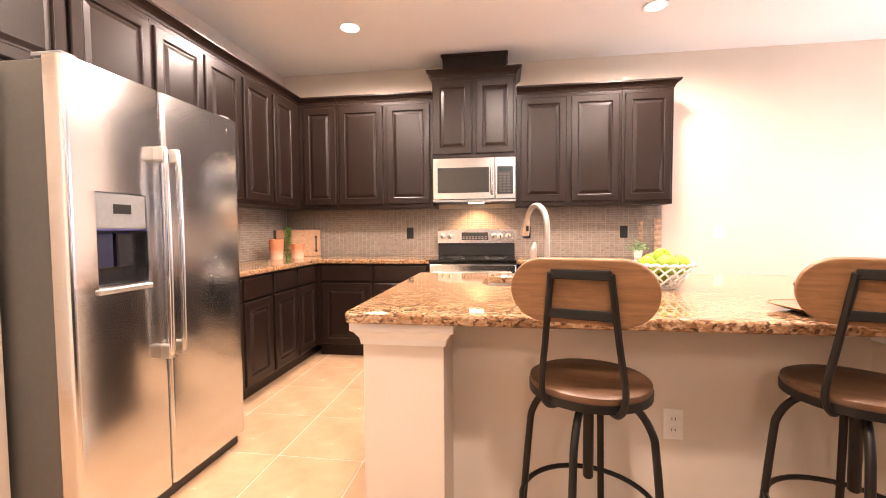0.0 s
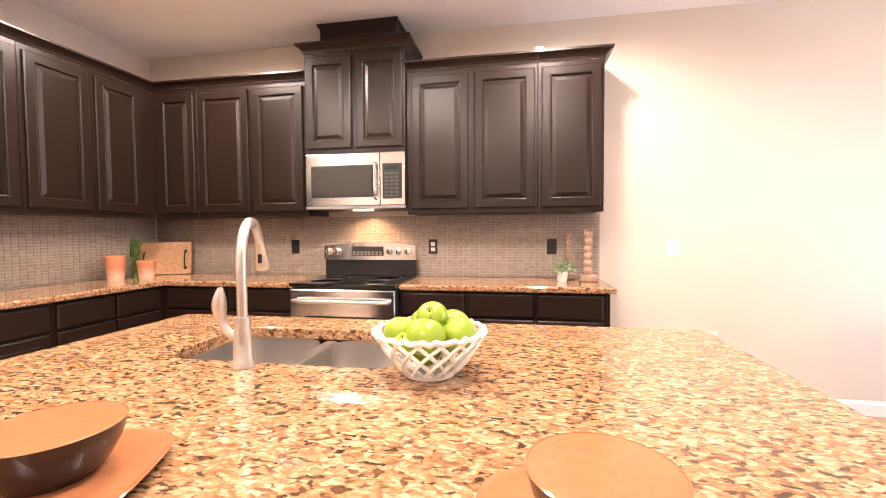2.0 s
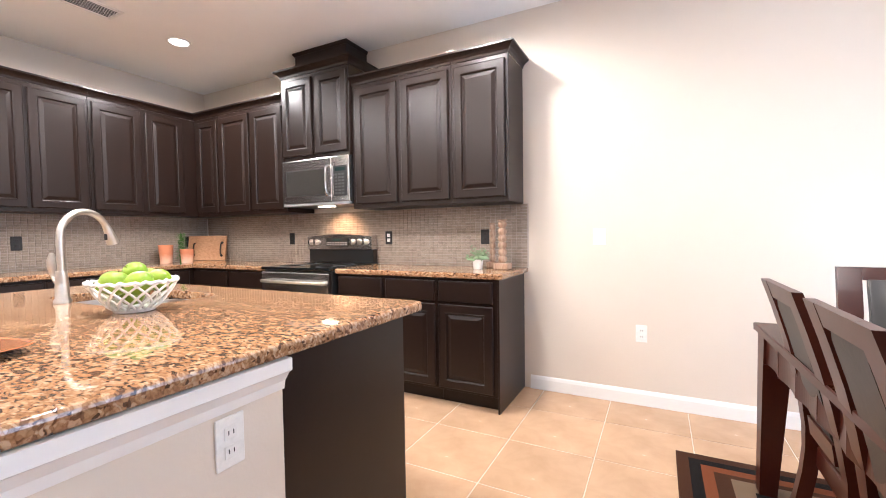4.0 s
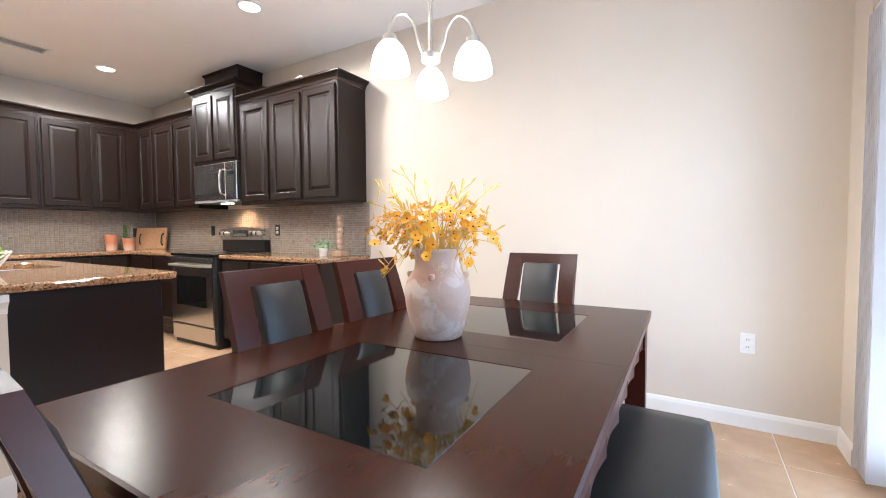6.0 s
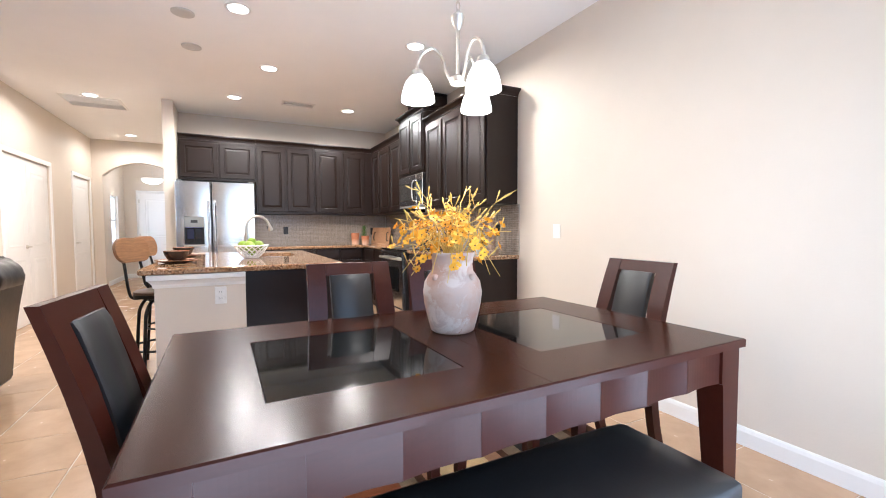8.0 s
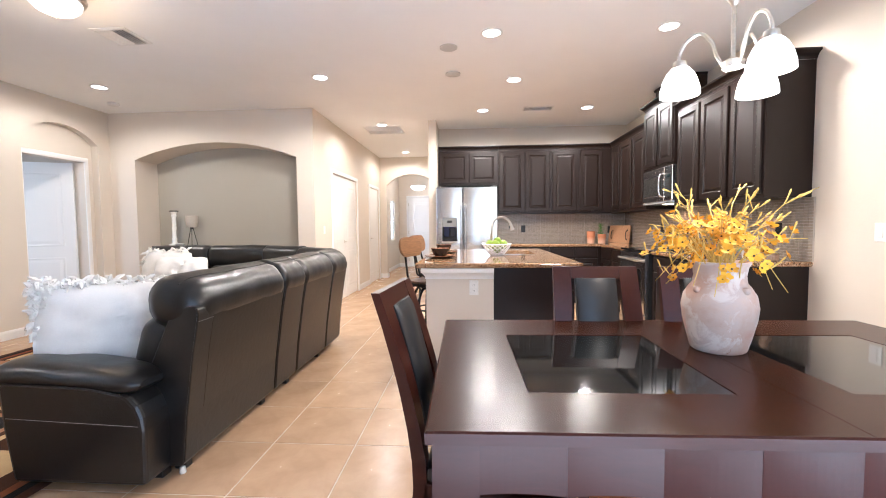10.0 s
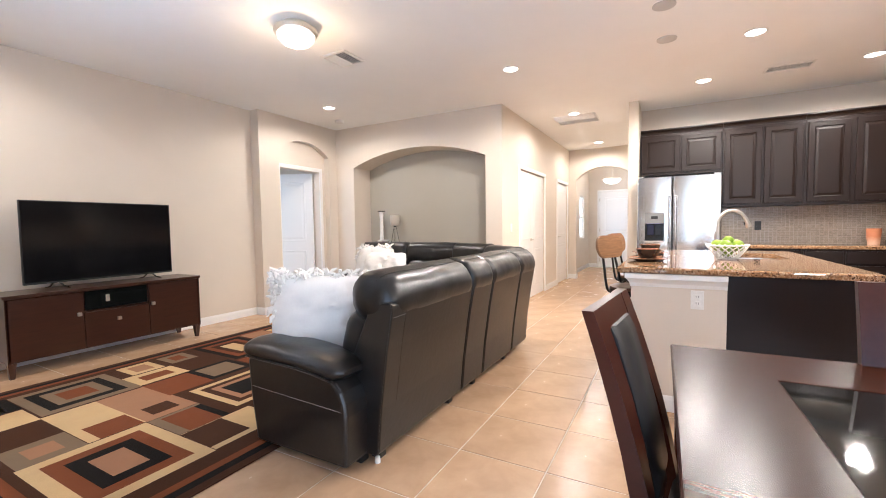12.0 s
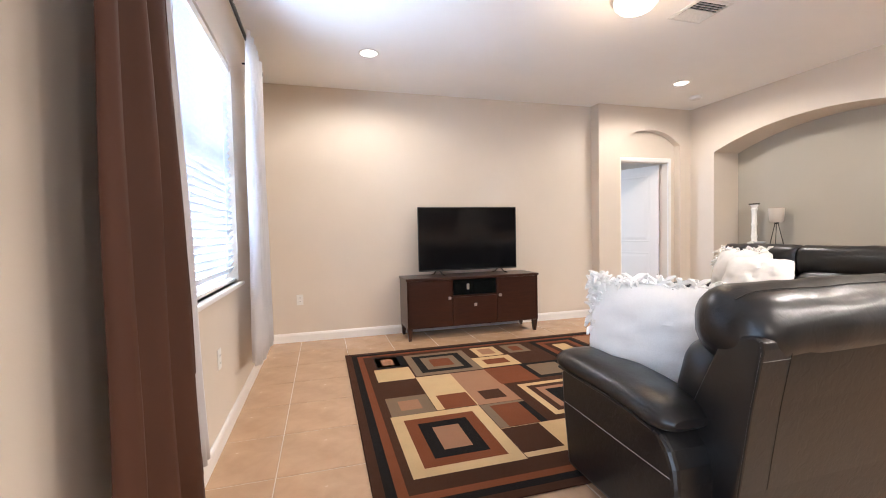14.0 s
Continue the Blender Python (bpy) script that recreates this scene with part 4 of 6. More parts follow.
part("dispenser_display", box(FF - 0.0018, FF - 0.0006, DY0 + 0.07, DY0 + 0.145, DZ1 - 0.078, DZ1 - 0.042), BLACKPL, fz)
part("paddle", box(-1.283, -1.262, DY0 + 0.025, DY0 + 0.10, DZ0 + 0.08, DZ1 - 0.15, 0.004), plain("paddle_blue", (0.018, 0.020, 0.045), 0.2), fz, "dark blue dispenser paddle")
part("paddle", box(-1.283, -1.262, DY0 + 0.115, DY0 + 0.185, DZ0 + 0.08, DZ1 - 0.15, 0.004), plain("paddle_dark", (0.015, 0.015, 0.02), 0.2), fz, "dark dispenser paddle")
part("dispenser_light", box(-1.283, -1.240, DY0 + 0.02, DY1 - 0.02, DZ1 - 0.1395, DZ1 - 0.1360), GLOW_BLUE, fz)
part("drip_tray", box(-1.285, FF + 0.012, DY0 - 0.008, DY1 + 0.008, DZ0 - 0.012, DZ0 + 0.008, 0.004), NICKEL, fz)
fd = part("door", door_slab(FSP + 0.004, FY1, 0.075, 1.765), STEEL, fr, "stainless fridge door", smooth=True)
part("badge", moved(lathe([(0.013, 0), (0.013, 0.003)], seg=16), Matrix.Translation((FF, FY1 - 0.075, 1.70)) @ Matrix.Rotation(radians(90), 4, "Y")), CHROME, fd)
for hy, dd in ((FSP - 0.034, fz), (FSP + 0.034, fd)):
    h = part("handle", tube(smooth_path([(FF + 0.034, hy, 0.66), (FF + 0.046, hy, 0.72), (FF + 0.050, hy, 1.06), (FF + 0.046, hy, 1.46), (FF + 0.034, hy, 1.515)], 5), 0.0125, 12), STEEL, dd, "long brushed steel handle", smooth=True)
    for hz in (0.675, 1.50):
        part("mount", box(FF - 0.012, FF + 0.046, hy - 0.014, hy + 0.014, hz - 0.03, hz + 0.03, 0.006, seg=2), NICKEL, h)
part("base_grille", box(-1.34, -1.26, FY0 + 0.02, FY1 - 0.02, 0.005, 0.07, 0.003), BLACKPL, fr)
for hy in (FY0 + 0.05, FY1 - 0.05):
    part("top_hinge", box(-1.37, -1.25, hy - 0.03, hy + 0.03, 1.7655, 1.785, 0.005), GREYPL, fr)

# ---- island ----
IX0, IX1, IY0, IY1 = -0.318, 1.745, 1.325, 2.605
isl = thing("kitchen_island", (0.7, 1.9, 0), "kitchen island with cream knee wall and dark cabinets", "island")
part("knee_wall", box(-0.255, 1.690, 1.66, 1.93, 0, 0.874), WALL, isl, "cream painted knee wall")
for x0, x1 in ((-0.276, 0.004), (1.46, 1.712)):
    part("end_post", box(x0, x1, 1.41, 1.932, 0, 0.872, 0.002), WALL, isl, "cream painted end post")
    part("capital", sweep([(x0, 1.932), (x0, 1.41), (x1, 1.41), (x1, 1.932)], [(0.0, 0.79), (0.006, 0.79), (0.010, 0.812), (0.026, 0.836), (0.036, 0.842), (0.036, 0.873), (0.0, 0.873)]), TRIM, isl, "white moulded capital")
    part("skirting", sweep([(x0, 1.932), (x0, 1.41), (x1, 1.41), (x1, 1.932)], BASE_PROF), TRIM, isl, "white baseboard")
part("skirting", sweep([(0.026, 1.66), (1.446, 1.66)], BASE_PROF), TRIM, isl, "white baseboard")
bm = box(-0.255, 1.685, 1.931, 2.535, 0.0, 0.660)
box(-0.255, -0.235, 1.931, 2.535, 0.660, 0.874, bm=bm)
box(1.665, 1.685, 1.931, 2.535, 0.660, 0.874, bm=bm)
box(-0.235, 1.665, 2.515, 2.535, 0.660, 0.874, bm=bm)
bmesh.ops.remove_doubles(bm, verts=bm.verts, dist=0.0001)
part("cabinet_body", bm, ESPRESSO, isl, "dark espresso cabinet side")
for i in range(4):
    a = -0.185 + i * 0.467
    part("door", fronts("door", 2.535, a, a + 0.445, 0.125, 0.695, "S"), ESPRESSO, isl)
    part("drawer_front", fronts("drawer", 2.535, a, a + 0.445, 0.715, 0.855, "S", FLATDRAWER), ESPRESSO, isl)
# stone top with a real cut-out for the sink
SX0, SX1, SY0, SY1 = 0.10, 0.80, 2.020, 2.410
top = thing("island_countertop", (0.7, 1.9, 0.875), "speckled tan granite island top", "countertop")
_out = rounded_rect(IX0, IX1, IY0, IY1, 0.035, 5)
_hole = rounded_rect(SX0, SX1, SY0, SY1, 0.09, 5)
_r = edge_slab(_out, 0.876, 0.914)
_h0 = [(x, y, 0.876) for x, y in _hole]
_h1 = [(x, y, 0.911) for x, y in _hole]
_h2 = [(x + (0.003 if x > 0.45 else -0.003), y + (0.003 if y > 2.21 else -0.003), 0.914) for x, y in _hole]
bm = loft([_h2, _h1, _h0] + _r + [_h2], cap=False)
bmesh.ops.remove_doubles(bm, verts=bm.verts, dist=0.0001)
part("slab", bm, GRANITE, top)
sk = thing("sink", (0.43, 2.17, 0.87), "stainless double bowl undermount sink", "sink")
for x0, x1 in ((SX0 - 0.006, 0.428), (0.456, SX1 + 0.006)):
    rings = []
    for i, z in ((0.0, 0.8745), (0.004, 0.80), (0.012, 0.72), (0.035, 0.695), (0.10, 0.690)):
        rings.append([(x, y, z) for x, y in rounded_rect(x0 + i, x1 - i, SY0 - 0.006 + i, SY1 + 0.006 - i, max(0.02, 0.085 - i * 0.4), 5)])
    bm = loft(rings, cap=False)
    bm.faces.new([v for v in bm.verts[-len(rings[0]):]])
    bw = part("bowl", bm, SINKSTEEL, sk, smooth=True, flip=False)
    part("drain", lathe([(0.042, 0.691), (0.042, 0.694), (0.03, 0.6945), (0.02, 0.692)], (x0 + x1) / 2, 2.215, 20), CHROME, bw, smooth=True)
part("divider", box(0.420, 0.464, SY0 - 0.004, SY1 + 0.004, 0.80, 0.8735, 0.008, seg=2), SINKSTEEL, sk)
FX, FY = 0.398, 1.984
fc = thing("faucet", (FX, FY, 0.914), "brushed nickel gooseneck pull-down faucet", "faucet")
part("base", lathe([(0.030, 0.9142), (0.030, 0.925), (0.024, 0.935), (0.022, 1.00), (0.0185, 1.045)], FX, FY, 20), NICKEL, fc, smooth=True)


def spout(r, z):
    """A point r out from the base along the spout's heading."""
    return (FX - 0.37 * r, FY + 0.93 * r, z)


arc = [spout(0, 1.04), spout(0, 1.12), spout(0, 1.17)] + [spout(0.112 - 0.112 * math.cos(radians(a)), 1.180 + 0.112 * math.sin(radians(a))) for a in range(20, 141, 20)] + [spout(0.212, 1.232)]
part("neck", tube(smooth_path(arc, 3), 0.0135, 12), NICKEL, fc, smooth=True)
head = part("spray_head", tube([spout(0.211, 1.234), spout(0.220, 1.214), spout(0.240, 1.162), spout(0.244, 1.150)], 0.018, 14, radii=[0.0145, 0.017, 0.024, 0.022]), NICKEL, fc, "flared spray head", smooth=True)
part("button", moved(box(-0.006, 0.006, -0.004, 0.004, -0.014, 0.014, 0.002), Matrix.Translation(spout(0.208, 1.182)) @ pose(0, 0, 0, 0, 0, 22)), BLACKPL, head, "black button")
part("lever", tube(smooth_path([(FX - 0.016, FY, 0.985), (FX - 0.050, FY - 0.004, 1.015), (FX - 0.062, FY - 0.006, 1.065), (FX - 0.056, FY - 0.008, 1.120)], 4), 0.011, 10, radii=[0.011] * 6 + [0.013, 0.016, 0.018, 0.018, 0.016, 0.012, 0.006]), NICKEL, fc, "curved side lever", smooth=True)
wall_plate("x", 1.712, 1, 1.78, 0.722, PLASTIC, label="white outlet on the island end")
wall_plate("y", 1.66, -1, 0.82, 0.458, PLASTIC, label="white outlet on the knee wall")


# ---- dining area ----
TX0, TX1, TY0, TY1, TZ = 2.943, 4.020, 1.655, 3.497, 0.757
tb = thing("dining_table", (3.48, 2.576, 0), "dark mahogany dining table with black glass insets", "table")
INS = ((3.215, 3.805, 1.905, 2.440), (3.205, 3.795, 2.735, 3.250))
# the top is framed round the two glass insets
top = part("tabletop", box(TX0, INS[0][0], TY0, 2.5785, TZ - 0.032, TZ), MAHOGTOP, tb)
for x0, x1, y0, y1 in ((INS[0][1], TX1, TY0, 2.5785), (INS[0][0], INS[0][1], TY0, INS[0][2]), (INS[0][0], INS[0][1], INS[0][3], 2.5785),
                       (TX0, INS[1][0], 2.5805, TY1), (INS[1][1], TX1, 2.5805, TY1), (INS[1][0], INS[1][1], 2.5805, INS[1][2]), (INS[1][0], INS[1][1], INS[1][3], TY1)):
    part("top_board", box(x0, x1, y0, y1, TZ - 0.032, TZ), MAHOGTOP, tb)
part("top_edge", sweep([(TX0, TY0), (TX1, TY0), (TX1, TY1), (TX0, TY1), (TX0, TY0)], [(0.0, TZ - 0.032), (0.004, TZ - 0.030), (0.005, TZ - 0.004), (0.0, TZ - 0.0005)], side=1), MAHOG, top)
for i in INS:
    part("glass_inset", box(i[0] + 0.002, i[1] - 0.002, i[2] + 0.002, i[3] - 0.002, TZ - 0.012, TZ - 0.0012, 0.0015), BLACKGLASS, top, "glossy black glass inset")
    part("inset_bed", box(i[0], i[1], i[2], i[3], TZ - 0.032, TZ - 0.013), BLACKPL, top)


def wavy(axis, fixed, out, a0, a1, n):
    """An apron of n shallow scooped blocks."""
    w = (a1 - a0) / n
    ap = part("apron", box(a0, a1, min(fixed - out * 0.04, fixed - out * 0.022), max(fixed - out * 0.04, fixed - out * 0.022), TZ - 0.15, TZ - 0.0325) if axis == "y" else box(min(fixed - out * 0.04, fixed - out * 0.022), max(fixed - out * 0.04, fixed - out * 0.022), a0, a1, TZ - 0.15, TZ - 0.0325), MAHOG, tb)
    for k in range(n):
        pts = []
        for j in range(13):
            s = j / 12
            d = 0.010 * (1 - math.sin(math.pi * s) ** 0.9) * (1 if k % 2 else 0.9) + 0.002
            pts.append((a0 + (k + s) * w, fixed + out * d))
        pts += [(a0 + (k + 1) * w, fixed - out * 0.0215), (a0 + k * w, fixed - out * 0.0215)]
        if axis == "x":
            pts = [(v, u) for u, v in pts]
        part("scooped_block", prism(pts, "z", TZ - 0.155, TZ - 0.0325), MAHOG, ap)


wavy("x", TX1 - 0.030, 1, TY0 + 0.10, TY1 - 0.10, 8)
wavy("x", TX0 + 0.030, -1, TY0 + 0.10, TY1 - 0.10, 8)
wavy("y", TY1 - 0.030, 1, TX0 + 0.10, TX1 - 0.10, 4)
wavy("y", TY0 + 0.030, -1, TX0 + 0.10, TX1 - 0.10, 4)
for lx, sx in ((TX0 + 0.062, 1), (TX1 - 0.062, -1)):
    for ly, sy in ((TY0 + 0.062, 1), (TY1 - 0.062, -1)):
        rings = []
        for z, h in ((TZ - 0.0325, 0.052), (TZ - 0.155, 0.052), (TZ - 0.158, 0.049), (0.012, 0.032), (0.0, 0.030)):
            cx, cy = lx - sx * (0.052 - h), ly - sy * (0.052 - h)
            rings.append([(cx - h, cy - h, z), (cx + h, cy - h, z), (cx + h, cy + h, z), (cx - h, cy + h, z)])
        part("leg", loft(rings), MAHOG, tb)

tb.matrix_basis = Matrix.Translation((0.016, 0, 0)) @ tb.matrix_basis @ Matrix.Rotation(radians(1.1), 4, "Z")


def dining_chair():
    """Seat faces +y; the back's outer face is at y = 0 at seat height, leaning to -y above."""
    ch = thing("dining_chair", (0, 0, 0), "dark mahogany dining chair with black leather back pad", "chair", "chairs round the dining table")

    def lean(z):
        t = max(0.0, (z - 0.45) / 0.55)
        return -0.125 * t ** 1.5
    def curve(z):
        if z >= 0.45:
            return lean(z)
        return -0.10 * ((0.45 - z) / 0.45) ** 1.8
    zs = [0.0, 0.08, 0.16, 0.25, 0.34, 0.42, 0.50, 0.60, 0.70, 0.80, 0.90, 1.0]
    for s in (-1, 1):
        rings = []
        for z in zs:
            w = 0.040 if z < 0.42 else 0.040 + 0.042 * min(1, (z - 0.42) / 0.35)
            x1 = s * (0.205 - 0.012 * max(0, (z - 0.5) / 0.5))
            x0 = x1 - s * w
            y = curve(z)
            d = 0.042 if z < 0.5 else 0.042 - 0.016 * (z - 0.5) / 0.5
            rings.append([(x0, y, z), (x1, y, z), (x1, y + d, z), (x0, y + d, z)])
        part("back_post", loft(rings), MAHOG, ch)
    for z0, z1 in ((0.945, 1.0), (0.50, 0.56)):
        rings = []
        for z in (z0, (z0 + z1) / 2, z1):
            y = curve(z) + 0.001
            rings.append([(-0.1105, y, z), (0.1105, y, z), (0.1105, y + 0.024, z), (-0.1105, y + 0.024, z)])
        part("back_rail", loft(rings), MAHOG, ch)
    rings = []
    for z in (0.555, 0.58, 0.66, 0.74, 0.82, 0.92, 0.948):
        y, e = curve(z), (0.006 if z in (0.555, 0.948) else 0.0)
        h = 0.094
        rings.append([(-h, y + 0.004 + e, z), (h, y + 0.004 + e, z), (h + 0.0, y + 0.030 - e, z), (h - 0.012, y + 0.040 - e, z), (-h + 0.012, y + 0.040 - e, z), (-h, y + 0.030 - e, z)])
    part("back_pad", loft(rings), PADLEATHER, ch, "black leather back pad", smooth=True)
    part("seat", cushion(-0.215, 0.215, 0.035, 0.46, 0.435, 0.495, 0.026, 0.014, 8), PADLEATHER, ch, "black leather seat", smooth=True)
    part("seat_frame", box(-0.205, 0.205, 0.030, 0.45, 0.365, 0.438, 0.004), MAHOG, ch)
    for s in (-1, 1):
        rings = [[(s * 0.205 - s * a, y0, z), (s * 0.205, y0, z), (s * 0.205, y1, z), (s * 0.205 - s * a, y1, z)] for z, a, y0, y1 in ((0.0, 0.030, 0.415, 0.445), (0.364, 0.044, 0.405, 0.449))]
        part("leg", loft(rings), MAHOG, ch)
    return ch


chair = dining_chair()
chair.matrix_basis = pose(3.452, 3.555, 0.0, 0, 0, 176)
copy_thing(chair, pose(3.532, 1.606, 0.0, 0, 0, -5))
for _y in (2.345, 2.835):
    copy_thing(chair, pose(3.005, _y, 0.0, 0, 0, -90))

bn = thing("dining_bench", (4.04, 2.47, 0), "black leather dining bench with dark wooden legs", "bench", "")
part("seat_pad", cushion(3.835, 4.255, 1.82, 3.085, 0.385, 0.475, 0.030, 0.018, 12), PADLEATHER, bn, "black leather seat pad", smooth=True)
part("frame", box(3.86, 4.23, 1.85, 3.055, 0.315, 0.388, 0.004), MAHOG, bn)
for x0, x1 in ((3.862, 3.915), (4.175, 4.228)):
    for y0, y1 in ((1.855, 1.905), (3.0, 3.05)):
        cx, cy = (x0 + x1) / 2, (y0 + y1) / 2
        part("leg", loft([[(cx - h, cy - h, z), (cx + h, cy - h, z), (cx + h, cy + h, z), (cx - h, cy + h, z)] for z, h in ((0.0, 0.016), (0.315, 0.026))]), MAHOG, bn)

# vase with yellow dried flowers
VX, VY = 3.412, 2.628
vs = thing("vase", (VX, VY, TZ), "weathered whitewashed clay vase on the table", "vase")
prof = [(0.078, 0.0), (0.086, 0.006), (0.098, 0.05), (0.112, 0.11), (0.117, 0.155), (0.110, 0.195), (0.094, 0.222), (0.082, 0.238), (0.079, 0.262), (0.083, 0.290), (0.090, 0.303), (0.092, 0.310), (0.086, 0.311), (0.075, 0.290), (0.072, 0.25), (0.09, 0.2), (0.07, 0.02)]
part("body", lathe([(r, TZ + z) for r, z in prof], VX, VY, 40), VASE, vs, smooth=True)
for a in (20, 110, 200, 290):
    x, y = VX + 0.098 * math.cos(radians(a)), VY + 0.098 * math.sin(radians(a))
    part("lug", moved(cushion(-0.013, 0.013, -0.011, 0.011, -0.012, 0.012, 0.010, 0, 4), pose(x, y, TZ + 0.218, 0, 0, a)), VASE, vs, smooth=True)

fl = thing("dried_flowers", (VX, VY, TZ + 0.26), "yellow dried flower stems standing in the vase", "flowers")
rng = random.Random(11)


def blossom(bm_p, bm_e, c, n, r):
    q = Vector(n).normalized().to_track_quat("Z", "Y").to_matrix().to_4x4()
    m = Matrix.Translation(c) @ q
    for k in range(6):
        a = 2 * math.pi * k / 6 + rng.uniform(-0.2, 0.2)
        rr, wd = r * rng.uniform(0.85, 1.1), r * 0.42
        up = rng.uniform(0.1, 0.45) * r
        d, s = Vector((math.cos(a), math.sin(a), 0)), Vector((-math.sin(a), math.cos(a), 0))
        pts = [d * r * 0.12, d * rr * 0.6 + s * wd + Vector((0, 0, up * 0.5)), d * rr + s * wd * 0.45 + Vector((0, 0, up)), d * rr - s * wd * 0.45 + Vector((0, 0, up)), d * rr * 0.6 - s * wd + Vector((0, 0, up * 0.5))]
        bm_p.faces.new([bm_p.verts.new(m @ p) for p in pts])
    eye = moved(lathe([(r * 0.15, -0.001), (r * 0.12, r * 0.14), (0.001, r * 0.18)], seg=6), m)
    for f in eye.faces:
        f.material_index = 1
    merge(bm_e, eye)


for k in range(72):
    a = rng.uniform(0, 2 * math.pi)
    b = Vector((VX + rng.uniform(-0.05, 0.05), VY + rng.uniform(-0.05, 0.05), TZ + 0.20))
    bare = k < 22
    if bare:
        out, hgt = rng.uniform(0.06, 0.27), rng.uniform(0.10, 0.27)
    else:
        out = rng.uniform(0.05, 0.27)
        hgt = rng.uniform(0.0, 0.16) * (1.2 - 2.2 * out) - 0.22 * max(0.0, out - 0.17)
    mid = Vector((VX + math.cos(a) * out * 0.5, VY + math.sin(a) * out * 0.5, TZ + 0.33 + max(0.0, hgt) * 0.55))
    tip = Vector((VX + math.cos(a) * out, VY + math.sin(a) * out, TZ + 0.33 + hgt))
    if k % 7 == 6:
        out = rng.uniform(0.15, 0.22)
        tip = Vector((VX + math.cos(a) * out, VY + math.sin(a) * out, TZ + rng.uniform(0.20, 0.30)))
    path = smooth_path([b, mid, (mid + tip) / 2 + Vector((rng.uniform(-0.015, 0.015), rng.uniform(-0.015, 0.015), 0.012)), tip], 3)
    st = part("stem", tube(path, 0.0018, 5, radii=[0.0021 - 0.0010 * i / len(path) for i in range(len(path))]), TWIG, fl)
    for _ in range(3 if bare else 1):
        p = path[rng.randrange(len(path) // 2, len(path) - 1)]
        d = Vector((math.cos(a) * 0.6 + rng.uniform(-0.7, 0.7), math.sin(a) * 0.6 + rng.uniform(-0.7, 0.7), rng.uniform(0.2, 1))).normalized()
        bt = tube([p, p + d * 0.022, p + d * 0.044 + Vector((0, 0, 0.006)), p + d * 0.052 + Vector((0, 0, 0.007))], 0.0015, 5, radii=[0.0014, 0.0014, 0.0036, 0.0012])
        part("twig", bt, TWIG, st)
    if not bare:
        for _ in range(rng.randrange(3, 6)):
            bp, be = bmesh.new(), bmesh.new()
            j = Vector((rng.uniform(-0.036, 0.036), rng.uniform(-0.036, 0.036), rng.uniform(-0.025, 0.03)))
            c = path[min(len(path) - 1, int(rng.uniform(0.6, 1.0) * (len(path) - 1)))] + j
            n = (c - Vector((VX, VY, TZ + 0.27))).normalized() + Vector((rng.uniform(-0.5, 0.5), rng.uniform(-0.5, 0.5), rng.uniform(-0.2, 0.6)))
            blossom(bp, be, c, n, rng.uniform(0.014, 0.022))
            part("blossom", merge(bp, be), [PETAL, BROWNTWIG], st, "yellow blossom", flip=False)

# chandelier
CX, CY = 3.350, 2.690
cl = thing("chandelier", (CX, CY, CEIL), "brushed nickel three-arm chandelier with white glass shades", "chandelier")
part("canopy", lathe([(0.062, CEIL - 0.001), (0.062, CEIL - 0.010), (0.045, CEIL - 0.028), (0.012, CEIL - 0.034)], CX, CY, 24), NICKEL, cl, smooth=True)
part("stem", tube([(CX, CY, 1.768), (CX, CY, 1.985)], 0.0075, 12), NICKEL, cl, smooth=True)
part("top_cap", lathe([(0.009, 1.960), (0.022, 1.985), (0.028, 2.015), (0.024, 2.022), (0.010, 2.032), (0.004, 2.045)], CX, CY, 20), NICKEL, cl, smooth=True)
part("hub", lathe([(0.012, 1.741), (0.034, 1.747), (0.036, 1.769), (0.020, 1.777), (0.009, 1.783)], CX, CY, 24), NICKEL, cl, smooth=True)
_z, _k = 2.040, 0
while _z < CEIL - 0.035:
    c = []
    for i in range(13):
        a = 2 * math.pi * i / 12
        u, v = 0.0085 * math.cos(a), 0.0175 * math.sin(a)
        c.append((CX + (u if _k % 2 else 0), CY + (0 if _k % 2 else u), _z + 0.0175 + v))
    part("chain_link", tube(c, 0.0022, 5), NICKEL, cl, smooth=True)
    _z += 0.0275
    _k += 1
for ang in (244, 122, 6):
    dx, dy = math.cos(radians(ang)), math.sin(radians(ang))
    pts = [(0.030, 1.761), (0.050, 1.800), (0.066, 1.852), (0.102, 1.888), (0.143, 1.870), (0.166, 1.824), (0.164, 1.800)]
    arm = part("arm", tube(smooth_path([(CX + dx * r, CY + dy * r, z) for r, z in pts], 4), 0.0062, 10), NICKEL, cl, smooth=True)
    sx, sy = CX + dx * 0.164, CY + dy * 0.164
    part("socket_cup", lathe([(0.010, 1.806), (0.022, 1.800), (0.026, 1.779), (0.024, 1.775)], sx, sy, 20), NICKEL, arm, smooth=True)
    part("shade", lathe([(0.020, 1.780), (0.030, 1.776), (0.046, 1.757), (0.058, 1.731), (0.066, 1.699), (0.068, 1.676), (0.065, 1.676), (0.062, 1.699), (0.054, 1.731), (0.042, 1.754), (0.024, 1.771)], sx, sy, 28), GLOW_SHADE, arm, "lit white glass shade", smooth=True)
lamp("chandelier_lamp", "POINT", (CX, CY, 1.63), (CX, CY, 0), 15, WARM, 0.10)


